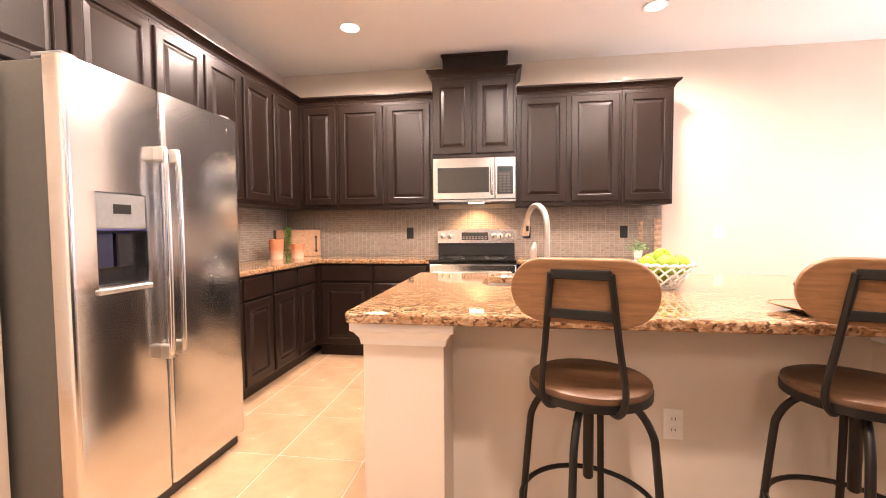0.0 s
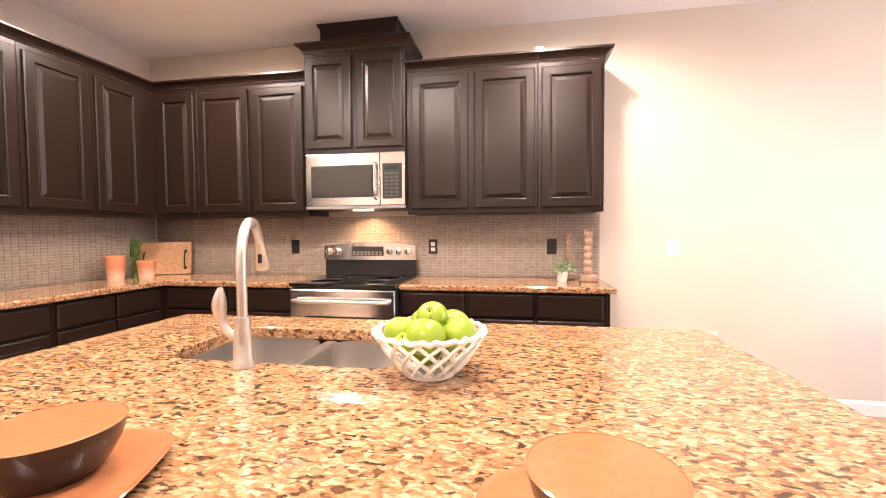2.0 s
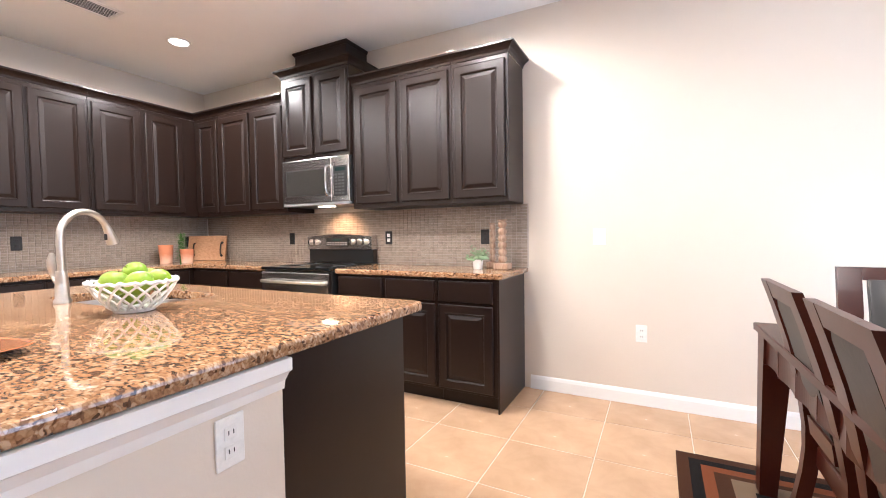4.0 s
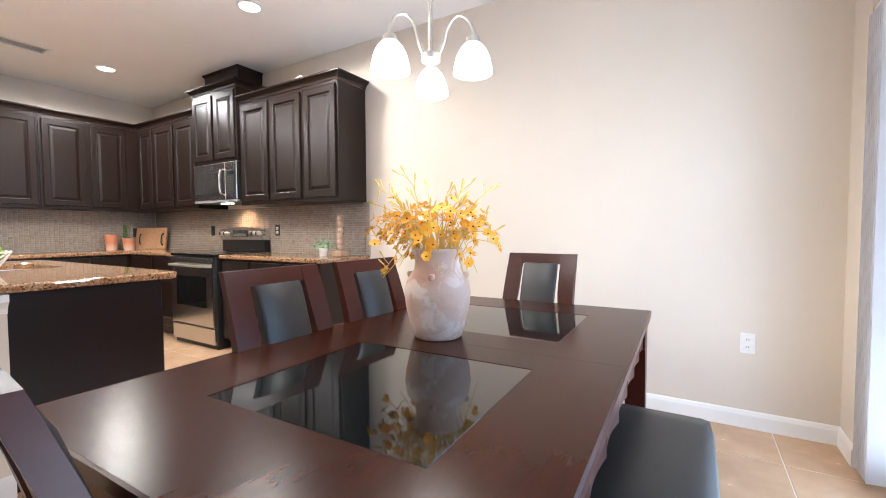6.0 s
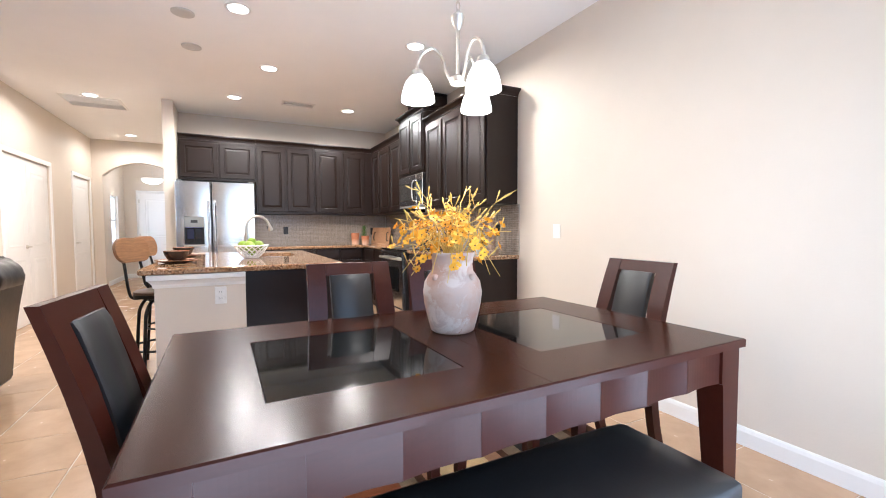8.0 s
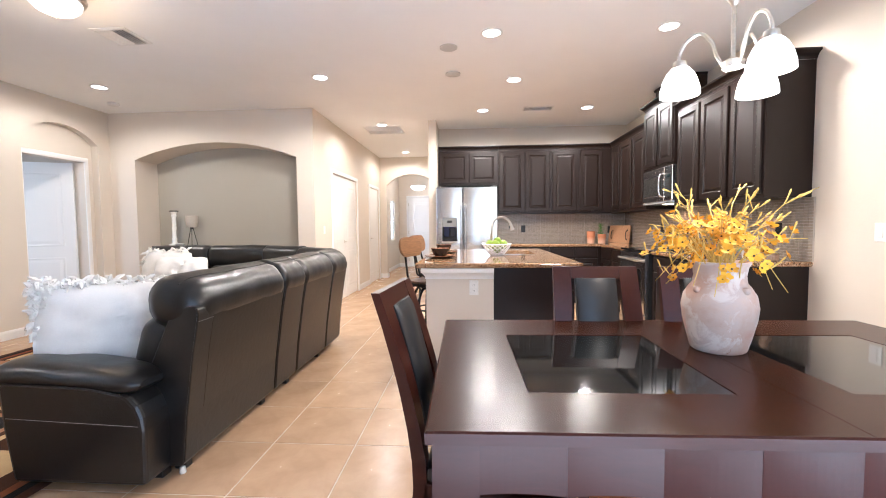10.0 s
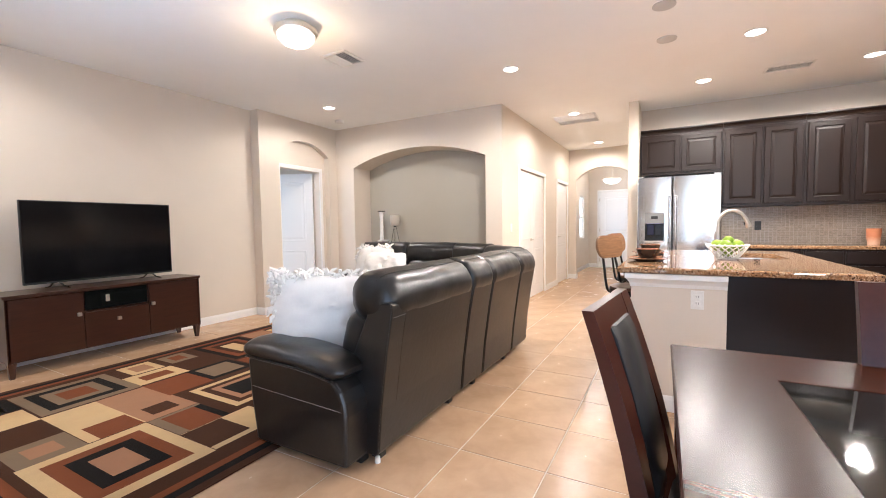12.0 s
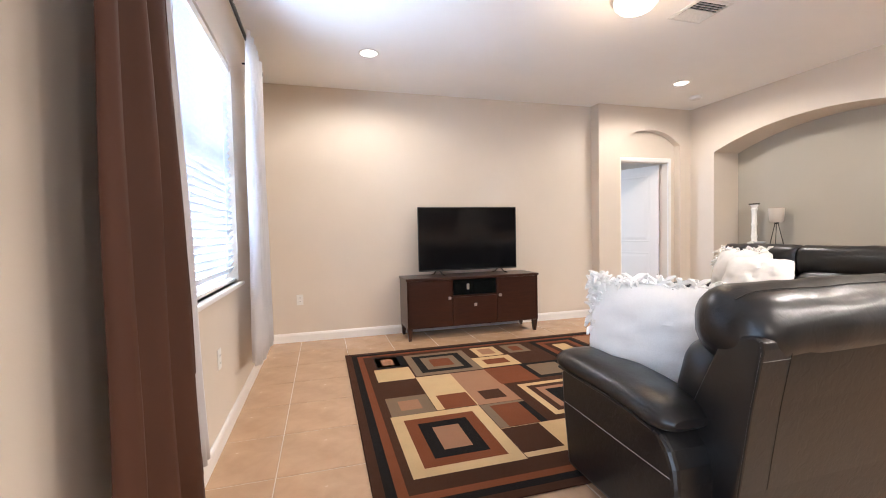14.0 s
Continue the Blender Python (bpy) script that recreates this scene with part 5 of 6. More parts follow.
# ---- living room ----
def rug(name, x0, x1, y0, y1, cells, label, borders=((0.055, "black"), (0.105, "rust"), (0.155, "brown")), border_sides=True):
    r = thing(name, ((x0 + x1) / 2, (y0 + y1) / 2, 0), label, "rug")
    part("rug_base", box(x0, x1, y0, y1, 0.0012, 0.0085, 0.003), RUGS["brown"], r)
    z = 0.0086
    by = {}
    for i, (d, c) in enumerate(borders):
        by.setdefault(c, []).append((x0 + d, x1 - d, y0 + d, y1 - d, z + i * 0.0005))
    z += len(borders) * 0.0005
    for a, b, c0, c1, col, lay in cells:
        by.setdefault(col, []).append((a, b, c0, c1, z + lay * 0.0005))
    for col, lst in by.items():
        for a, b, c0, c1, zz in lst:
            bm = panel((a, c0, zz - 0.0004), (1, 0, 0), (0, 1, 0), (0, 0, 1), b - a, c1 - c0, [(0.0, 0.0), (0.0, 0.0003), (0.004, 0.0008), (0.006, 0.0008)])
            part("woven_block", bm, RUGS[col], r, f"{col} woven block")
    return r


CELLS = []


def cell(a, b, c0, c1, *cols, step=0.075):
    """Nested blocks from the outside in; a pair gives its own step."""
    for i, c in enumerate(cols):
        d = step * i
        if b - a > 2 * d and c1 - c0 > 2 * d:
            CELLS.append((a + d, b - d, c0 + d, c1 - d, c, i))


cell(3.35, 3.945, -1.19, -0.49, "cream", "rust", "black", "tan", step=0.072)
cell(3.64, 3.935, -1.50, -1.19, "grey", "tan", step=0.075)
cell(3.635, 3.935, -1.845, -1.50, "brown")
cell(3.635, 3.935, -2.15, -1.845, "cream")
cell(3.625, 3.90, -2.50, -2.17, "black")
cell(3.69, 3.895, -2.48, -2.20, "cream", "tan", step=0.05)
cell(3.04, 3.62, -2.48, -1.88, "grey", "black", "grey", "rust", step=0.065)
cell(3.345, 3.635, -1.86, -1.20, "cream")
CELLS.append((3.355, 3.58, -1.44, -1.20, "rust", 1))
cell(3.045, 3.345, -1.86, -1.50, "tan")
cell(3.03, 3.345, -1.50, -1.19, "tan", "brown", step=0.075)
cell(2.67, 3.04, -2.19, -1.90, "cream", "rust", step=0.075)
cell(2.70, 2.95, -2.50, -2.21, "cream", "tan", step=0.055)
cell(2.40, 2.63, -2.50, -2.23, "grey", "rust", step=0.06)
cell(2.30, 2.66, -2.20, -1.92, "brown")
cell(2.71, 3.045, -1.87, -1.50, "rust")
cell(2.33, 2.71, -1.90, -1.53, "black", "grey", step=0.05)
cell(2.38, 2.94, -1.45, -0.90, "cream", "brown", "tan", "black", step=0.05)
cell(3.03, 3.345, -1.185, -0.84, "grey")
CELLS.append((3.08, 3.285, -1.155, -0.84, "rust", 1))
CELLS.append((3.03, 3.08, -1.155, -0.84, "black", 1))
cell(2.90, 3.345, -0.835, -0.50, "cream")
CELLS.append((3.10, 3.345, -0.83, -0.545, "brown", 1))
cell(1.78, 2.29, -2.53, -1.83, "black", "rust", "brown", "cream", step=0.06)
cell(1.46, 1.75, -2.55, -2.25, "tan")
cell(1.20, 1.45, -2.50, -1.95, "cream", "rust", step=0.06)
cell(1.46, 1.76, -2.23, -1.85, "grey", "black", step=0.06)
cell(1.78, 2.31, -1.80, -1.30, "rust")
cell(1.25, 1.75, -1.80, -0.9, "cream", "brown", "tan", step=0.07)
cell(1.78, 2.33, -1.25, -0.50, "tan", "black", "cream", step=0.07)
rug("area_rug", 0.93, 4.145, -2.705, -0.22, CELLS, "brown and cream geometric area rug on the tiles")

CELLS = []
for i, (cols) in enumerate((("cream", "tan"), ("tan", "brown"), ("rust", "black"), ("grey", "rust"), ("cream", "rust", "black"), ("black", "grey"), ("tan", "cream"), ("cream", "brown"), ("rust", "tan"), ("grey", "black"), ("cream", "tan"), ("brown", "rust"))):
    gx, gy = i % 3, i // 3
    cell(2.86 + gx * 0.47, 2.86 + gx * 0.47 + 0.44, 1.70 + gy * 0.46, 1.70 + gy * 0.46 + 0.42, *cols, step=0.08)
rug("dining_rug", 2.64, 4.26, 1.55, 3.69, CELLS, "brown and cream geometric rug under the dining table")


def seat_module(sofa, w, m, depth=0.86, crest=0.975, seams=True, taper=0.035):
    """One seat of the sectional: outer back at y = 0 below, front towards -y, x from 0 to w; taper rounds the end at w."""
    sec = part("seat_section", moved(prism([(-0.018, 0.055), (-0.004, 0.070), (0.018, 0.30), (0.060, 0.60), (0.094, 0.795), (0.092, 0.818), (0.072, 0.832), (-0.03, 0.82), (-0.20, 0.44), (-0.22, 0.055)], "x", 0.005, w - 0.005), m), LEATHER, sofa, "black leather back shell")
    bv = sec.modifiers.new("rounding", "BEVEL")
    bv.width, bv.segments, bv.limit_method, bv.angle_limit = 0.009, 3, "ANGLE", radians(25)
    k = crest - 0.975
    nu, nv = 26, 24
    rings, crease = [], []
    for i in range(nu + 1):
        u = i / nu
        e0, e1 = min(1.0, u * w / 0.035), min(1.0, (1 - u) * w / taper)
        low = 0.86 if taper < 0.05 else 0.45
        fat = (0.86 + 0.14 * math.sqrt(1 - (1 - e0) ** 2)) * (low + (1 - low) * math.sqrt(1 - (1 - e1) ** 2))
        x = 0.002 + u * (w - 0.004)
        ring = []
        for j in range(nv):
            a = 2 * math.pi * j / nv
            ca, sa = math.cos(a), math.sin(a)
            y = -0.045 + math.copysign(abs(ca) ** 0.9, ca) * 0.150 * fat
            z = 0.835 + k / 2 + math.copysign(abs(sa) ** 0.9, sa) * (0.136 + k / 2) * fat
            z -= 0.16 * (y + 0.045) * (1 if sa > 0 else 0.1)
            q = noise.noise(Vector((x * 5 + w * 31, y * 8, z * 8))) * 0.006 + noise.noise(Vector((x * 13 + w * 7, y * 26, z * 20))) * 0.0028
            if j == 5:
                q -= 0.006
            ring.append((x, y + q, z + q))
        rings.append(ring)
        crease.append(Vector(ring[5]) + Vector((0, 0.001, 0.003)))
    hc = part("head_cushion", moved(loft(rings), m), LEATHER, sec, "puffy black leather head cushion", smooth=True)
    part("stitching", moved(tube(crease[1:-1], 0.0022, 5), m), BLACKPL, sec, smooth=True)
    lm = cushion(0.012, w - 0.012, -0.11, 0.10, 0.0, 0.34, 0.09, 0.03, 14, wrinkle=0.008, seed=w * 11)
    part("lumbar_cushion", moved(lm, m @ pose(0, -0.20, 0.425, -14, 0, 0)), LEATHER, sec, smooth=True)
    part("seat_cushion", moved(cushion(0.006, w - 0.006, -depth, -0.20, 0.27, 0.475, 0.06, 0.03, 10, wrinkle=0.006, seed=w * 5), m), LEATHER, sec, smooth=True)
    part("seat_base", moved(box(0.006, w - 0.006, -depth + 0.06, -0.02, 0.055, 0.29, 0.01), m), LEATHER, sec)
    part("footrest", moved(cushion(0.012, w - 0.012, -depth + 0.005, -depth + 0.07, 0.06, 0.29, 0.03, 0.01, 6), m), LEATHER, sec, smooth=True)
    # piped seams on the outer back
    edge = [(-0.003, 0.08), (0.018, 0.30), (0.060, 0.60), (0.094, 0.79), (0.088, 0.822)]
    part("welt", moved(tube([(w - 0.011, y, z) for y, z in edge], 0.0050, 6), m), LEATHER, sec, smooth=True)
    if seams:
        part("seam", moved(tube([(w - 0.135, y + 0.0004, z) for y, z in edge[1:]], 0.0014, 6), m), LEATHER, sec, smooth=True)
        part("seam", moved(tube([(w - 0.135, 0.0888, 0.757), (w - 0.02, 0.0888, 0.757)], 0.0012, 6), m), GREYPL, sec, "grey stitched seam", smooth=True)
    return sec


sofa = thing("sectional_sofa", (1.4, 0.0, 0), "black leather reclining sectional sofa with puffy cushions", "sofa")


def at(x, y, rz):
    return pose(x, y, 0, 0, 0, rz)


BY = 0.385
for x0, x1 in ((2.145, 3.075), (1.785, 2.135), (1.13, 1.775), (0.70, 1.12)):
    seat_module(sofa, x1 - x0, at(x0, BY, 0), seams=x0 > 2, taper=0.13 if x0 > 2 else 0.035)
# corner: two shallow sections turning to the other run
seat_module(sofa, 0.57, at(0.335, -0.055, 50.5), 0.52, 0.985, False)
seat_module(sofa, 0.575, at(0.105, -0.585, 66.5), 0.52, 0.995, False)
for y0, y1 in ((-1.30, -0.59), (-2.02, -1.31)):
    seat_module(sofa, y1 - y0, at(0.095, y0, 90), crest=1.0, seams=False)


def arm_block(m, name="arm"):
    """An arm, x from 0 to 0.27, from the back at y = 0.06 to the front at y = -0.60."""
    out = [(0.05, 0.05), (0.055, 0.30), (0.048, 0.36), (0.026, 0.415), (-0.015, 0.458), (-0.07, 0.488), (-0.15, 0.505), (-0.33, 0.520), (-0.60, 0.528), (-0.640, 0.49), (-0.625, 0.30), (-0.585, 0.05)]
    a = part(name, moved(prism(out, "x", 0.02, 0.235), m), LEATHER, sofa, "black leather arm side")
    bv = a.modifiers.new("rounding", "BEVEL")
    bv.width, bv.segments, bv.limit_method, bv.angle_limit = 0.022, 3, "ANGLE", radians(38)
    rings = []
    for i in range(25):
        u = i / 24
        y = -0.665 + 0.700 * u
        end = min(1.0, min(u / 0.10, (1 - u) / 0.16))
        f = 0.25 + 0.75 * math.sqrt(max(0.0, 1 - (1 - end) ** 2))
        cz = 0.548 - 0.045 * u ** 2
        ring = []
        for j in range(22):
            an = 2 * math.pi * j / 22
            ca, sa = math.cos(an), math.sin(an)
            x = 0.126 + math.copysign(abs(ca) ** 0.7, ca) * 0.140 * (0.55 + 0.45 * f)
            z = cz + math.copysign(abs(sa) ** 0.8, sa) * 0.055 * f
            q = noise.noise(Vector((x * 9, y * 9, z * 9 + 4))) * 0.006
            ring.append((x, y, z + q))
        rings.append(ring)
    pad = part("arm_pad", moved(loft(rings), m), LEATHER, a, "padded arm top", smooth=True)
    part("piping", moved(tube(smooth_path([(0.252, -0.625, 0.513), (0.262, -0.40, 0.510), (0.262, -0.18, 0.500), (0.250, -0.03, 0.470)], 5), 0.006, 6), m), LEATHER, a, smooth=True)
    part("stitching", moved(tube([(0.2362, 0.03, 0.325), (0.2362, -0.25, 0.335), (0.2362, -0.60, 0.348)], 0.0010, 4), m), PLASTICGREY, a, "pale contrast stitching")
    part("foot", moved(box(0.03, 0.09, -0.04, 0.02, 0.0, 0.056, 0.004), m), BLACKPL, a)
    part("foot", moved(box(0.03, 0.09, -0.56, -0.50, 0.0, 0.056, 0.004), m), BLACKPL, a)
    return a


arm_block(at(2.990, 0.262, 0))
arm_block(at(0.10 - 0.25 + 0.19, -2.025, 90) @ Matrix.Scale(-1, 4, (1, 0, 0)))
for fx in (2.20, 1.82, 1.16, 2.95):
    part("foot", box(fx, fx + 0.05, 0.28, 0.34, 0.0, 0.06, 0.004), BLACKPL, sofa)
part("foot_glide", lathe([(0.014, 0.0), (0.016, 0.004), (0.013, 0.03), (0.006, 0.035)], 3.03, 0.345, 12), CERAMIC, sofa, "white plastic glide", smooth=True)


def pillow(name, x, y, z, w, h, d, rot, label, seed, tassels=True, ruffle=1.0):
    p = thing(name, (x, y, z), label, "pillow")
    m = Matrix.Translation((x, y, z)) @ rot
    t = bmesh.new()
    bmesh.ops.create_cube(t, size=2.0)
    bmesh.ops.subdivide_edges(t, edges=t.edges[:], cuts=23, use_grid_fill=True)
    for v in t.verts:
        u, q, s = v.co.x, v.co.y, v.co.z
        e = (1 - abs(u) ** 3.2) * (1 - abs(q) ** 3.2)
        nn = noise.fractal(Vector((u * 2.2 + seed, q * 2.2, s)), 0.7, 2.0, 4)
        rip = ruffle * 0.012 * math.sin(u * 9 + 3 * nn) * e
        px = u * w / 2 * (1 - 0.07 * q * q) + 0.012 * nn
        py = q * h / 2 * (1 - 0.07 * u * u) + 0.012 * noise.noise(Vector((u * 3, q * 3, seed)))
        v.co = Vector((px, py, s * (d / 2) * max(0.06, e) ** 0.55 + nn * 0.020 * ruffle * e + rip))
    part("cover", moved(t, m), THROW, p, smooth=True)
    if tassels:
        rg2 = random.Random(seed)
        count = round(30 + 40 * (w - 0.6))
        for k in range(count):
            tt = k / (count - 1)
            side = rg2.choice((-1, 1))
            if k % 3:
                c = Vector(((tt ** 2.4 * 1.7 - 1) * w / 2, h / 2 * 0.95, 0))
            else:
                c = Vector((-w / 2 * 0.96, (1 - tt * 0.9) * h / 2, 0))
            o = Vector((rg2.uniform(-0.02, 0.02), rg2.uniform(-0.01, 0.03), rg2.uniform(-0.02, 0.02)))
            tuft = bmesh.new()
            for _ in range(7):
                d = Vector((rg2.uniform(-1, 1), rg2.uniform(-0.9, 0.7), rg2.uniform(-1, 1))).normalized() * rg2.uniform(0.035, 0.080)
                mid = d * 0.55 + Vector((rg2.uniform(-0.008, 0.008), 0.006, rg2.uniform(-0.008, 0.008)))
                tube([(0, 0, 0), mid, d], 0.005, 5, bm=tuft, radii=[0.010, 0.012, 0.005])
            part("tassel", moved(tuft, m @ Matrix.Translation(c + o)), THROW, p, "tufted white tassel", smooth=True)
    return p


STANDING = Matrix(((-0.64, 0, 0.77, 0), (0.77, 0, 0.64, 0), (0, 1, 0, 0), (0, 0, 0, 1)))
pillow("throw_pillow", 2.790, -0.065, 0.655, 0.80, 0.50, 0.28, STANDING @ pose(0, 0, 0, -8, 0, -2), "large white fringed throw pillow standing on the sofa seat", 4, ruffle=0.9)
pillow("throw_pillow", 0.40, -1.72, 0.715, 0.58, 0.46, 0.20, Euler((radians(72), 0, radians(84))).to_matrix().to_4x4(), "white tufted throw pillow against the sofa back", 9, ruffle=0.8)
pillow("throw_pillow", 0.56, -1.44, 0.685, 0.56, 0.42, 0.20, Euler((radians(66), 0, radians(96))).to_matrix().to_4x4(), "white tufted throw pillow leaning forward", 21, tassels=False, ruffle=0.8)

# television and its stand
ts = thing("tv_stand", (2.685, -3.21, 0), "dark cherry wooden media console with glass shelf front", "tv stand")
AX0, AX1, AY0, AY1 = 1.905, 3.465, -3.425, -3.0
part("top", box(AX0 - 0.012, AX1 + 0.012, AY0, AY1 + 0.012, 0.655, 0.682, 0.003), TVWOOD, ts)
bm = box(AX0, AX0 + 0.02, AY0, AY1, 0.13, 0.654)
box(AX1 - 0.02, AX1, AY0, AY1, 0.13, 0.654, bm=bm)
box(AX0 + 0.02, AX1 - 0.02, AY0, AY1 - 0.02, 0.13, 0.15, bm=bm)
box(AX0 + 0.02, AX1 - 0.02, AY0, AY0 + 0.012, 0.15, 0.654, bm=bm)
box(AX0 + 0.02, AX1 - 0.02, AY0 + 0.02, AY1 - 0.03, 0.455, 0.47, bm=bm)
for xx in (2.41, 2.94):
    box(xx, xx + 0.02, AY0 + 0.012, AY1 - 0.022, 0.15, 0.654, bm=bm)
part("carcass", bm, TVWOOD, ts)
for x0, x1, z0, z1, hx in ((AX0 + 0.004, 2.415, 0.14, 0.65, 2.385), (2.955, AX1 - 0.004, 0.14, 0.65, 2.99)):
    dd = part("door", box(x0, x1, AY1 - 0.018, AY1, z0, z1, 0.003), TVWOOD, ts)
    part("knob", box(hx - 0.016, hx + 0.016, AY1 + 0.0005, AY1 + 0.02, 0.435, 0.467, 0.003), NICKEL, dd, "square nickel knob")
dd = part("drawer", box(2.42, 2.95, AY1 - 0.018, AY1, 0.14, 0.455, 0.003), TVWOOD, ts)
part("knob", box(2.67, 2.702, AY1 + 0.0005, AY1 + 0.02, 0.345, 0.377, 0.003), NICKEL, dd, "square nickel knob")
for x0, x1 in ((2.432, 2.940),):
    part("glass_door", box(x0, x1, AY1 - 0.012, AY1 - 0.006, 0.478, 0.648), BLACKGLASS, ts, "smoked glass front")
part("glass_pull", box(2.755, 2.785, AY1 - 0.005, AY1 + 0.006, 0.535, 0.60, 0.003), NICKEL, ts)
for x0 in (AX0, AX1 - 0.055):
    for y0 in (AY0 + 0.01, AY1 - 0.06):
        cx, cy = x0 + 0.0275, y0 + 0.025
        part("foot", loft([[(cx - h, cy - h, z), (cx + h, cy - h, z), (cx + h, cy + h, z), (cx - h, cy + h, z)] for z, h in ((0.0, 0.015), (0.131, 0.027))]), TVWOOD, ts)
tv = thing("television", (2.665, -3.25, 0.682), "large black flat-screen television, switched off", "television")
part("back", box(2.10, 3.23, -3.285, -3.262, 0.78, 1.44, 0.008), BLACKPL, tv)
part("bezel", box(2.055, 3.275, -3.262, -3.236, 0.732, 1.470, 0.004), BLACKPL, tv)
part("screen", box(2.063, 3.267, -3.2358, -3.2345, 0.748, 1.462), TVSCREEN, tv)
part("badge", box(2.64, 2.69, -3.2357, -3.2345, 0.737, 0.743), CHROME, tv)
for fx in (2.28, 3.05):
    ft = tube([(fx - 0.02, -3.25, 0.74), (fx - 0.04, -3.20, 0.70), (fx - 0.05, -3.13, 0.689)], 0.008, 8)
    tube([(fx + 0.02, -3.25, 0.74), (fx + 0.03, -3.30, 0.70), (fx + 0.04, -3.36, 0.689)], 0.008, 8, bm=ft)
    part("stand_foot", ft, CHROME, tv, "silver stand foot", smooth=True)

wall_plate("y", SOUTH, 1, 4.58, 0.465, PLASTIC, label="white outlet on the living room wall")
wall_plate("x", EAST, -1, -1.17, 0.49, PLASTIC, label="white outlet below the window")
wall_plate("y", HALL_S, 1, -1.02, 1.16, PLASTIC, "switch", "white light switch by the closet door")


# curtains
def curtain(name, x, y0, y1, z0, z1, folds, mat, label, depth=0.035, flare=0.0, swing=(0.0, 0.0)):
    c = thing(name, (x, (y0 + y1) / 2, z1), label, "curtain")
    n, rows = folds * 12, 14
    rings = []
    for j in range(rows + 1):
        s = j / rows
        z = z1 + (z0 - z1) * s
        ring = []
        for i in range(n + 1):
            u = i / n
            y = y0 + (y1 - y0) * (0.5 + (u - 0.5) * (1 + flare * s)) + s * (swing[0] * (1 - u) + swing[1] * u)
            ph = 2 * math.pi * folds * u + 0.5 * noise.noise(Vector((u * 4, s * 1.5, y0)))
            ring.append((x + depth * (0.75 + 0.35 * s) * math.sin(ph) + 0.012 * noise.noise(Vector((u * 9, s * 3, y0))), y, z))
        rings.append(ring)
    ob = part("drape", loft(rings, closed_u=False), mat, c, smooth=True)
    md = ob.modifiers.new("cloth", "SOLIDIFY")
    md.thickness = 0.003
    return c


curtain("curtain", 4.775, -0.02, 0.33, 0.27, 2.575, 3, CURTAIN_BROWN, "dark brown curtain panel hanging beside the window", 0.034, 0.0, (-0.33, 0.04))
curtain("sheer_curtain", 4.805, -0.17, -0.03, 0.28, 2.560, 3, SHEER, "white sheer curtain gathered at the window's edge", 0.016, 0.0, (-0.32, -0.30))
curtain("sheer_curtain", 4.780, -2.36, -1.72, 0.29, 2.575, 6, SHEER, "white sheer curtain gathered at the window's edge", 0.035, 0.2)
curtain("curtain", 4.810, -2.62, -2.46, 0.29, 2.575, 2, CURTAIN_BROWN, "dark brown curtain panel bunched by the corner", 0.025)
rod = thing("curtain_rod", (4.785, -0.95, 2.53), "black metal curtain rod with round finials", "curtain rod")
part("rod", tube([(4.785, -2.40, 2.53), (4.785, 0.50, 2.53)], 0.0115, 10), IRON, rod, smooth=True)
for yy in (-2.42, 0.52):
    part("finial", moved(cushion(-0.028, 0.028, -0.028, 0.028, -0.028, 0.028, 0.027, 0, 6), Matrix.Translation((4.785, yy, 2.53))), IRON, rod, smooth=True)
for yy in (-2.30, -0.95, 0.43):
    part("bracket", tube([(EAST - 0.001, yy, 2.56), (4.84, yy, 2.56), (4.785, yy, 2.545)], 0.007, 8), IRON, rod, smooth=True)

# niche: small chest with candlestick and lamp
cb = thing("side_chest", (-0.93, -2.62, 0), "dark brown wooden chest standing in the niche", "chest")
part("body", box(-1.07, -0.78, -2.80, -2.22, 0.06, 0.925, 0.004), TVWOOD, cb)
part("top", box(-1.075, -0.765, -2.82, -2.20, 0.9255, 0.950, 0.004), TVWOOD, cb)
for z0 in (0.08, 0.36, 0.64):
    d = part("drawer", panel((-0.7795, -2.785, z0), (0, 1, 0), (0, 0, 1), (1, 0, 0), 0.55, 0.265, FLATDRAWER), TVWOOD, cb)
    part("knob", moved(lathe([(0.008, 0), (0.008, 0.012), (0.014, 0.022), (0.008, 0.028)], seg=12), Matrix.Translation((-0.7575, -2.51, z0 + 0.13)) @ Matrix.Rotation(radians(90), 4, "Y")), NICKEL, d, smooth=True)
for fy in (-2.79, -2.27):
    for fx in (-1.06, -0.83):
        part("foot", box(fx, fx + 0.04, fy, fy + 0.04, 0, 0.0605, 0.003), TVWOOD, cb)
cs = thing("candlestick", (-0.95, -2.60, 0.95), "tall turned white candlestick with a dark rim", "candlestick")
pr = [(0.075, 0.9502), (0.078, 0.962), (0.070, 0.975), (0.036, 0.985), (0.030, 1.02), (0.038, 1.04), (0.030, 1.07), (0.028, 1.18), (0.036, 1.20), (0.028, 1.225), (0.030, 1.37), (0.040, 1.39), (0.030, 1.41), (0.044, 1.445)]
part("stem", lathe(pr, -0.95, -2.60, 20), CERAMIC, cs, smooth=True)
part("pan", lathe([(0.044, 1.4455), (0.060, 1.450), (0.060, 1.462), (0.02, 1.462)], -0.95, -2.60, 20), DARKGLAZE, cs, "dark candle pan", smooth=True)
dish = thing("dish", (-0.90, -2.47, 0.95), "small pale dish on the chest", "dish")
part("body", lathe([(0.03, 0.9502), (0.055, 0.965), (0.065, 0.985), (0.060, 0.985), (0.03, 0.962)], -0.88, -2.48, 20), CERAMIC, dish, smooth=True)
lp = thing("table_lamp", (-0.95, -2.33, 0.95), "small tripod lamp with a cream shade", "lamp")
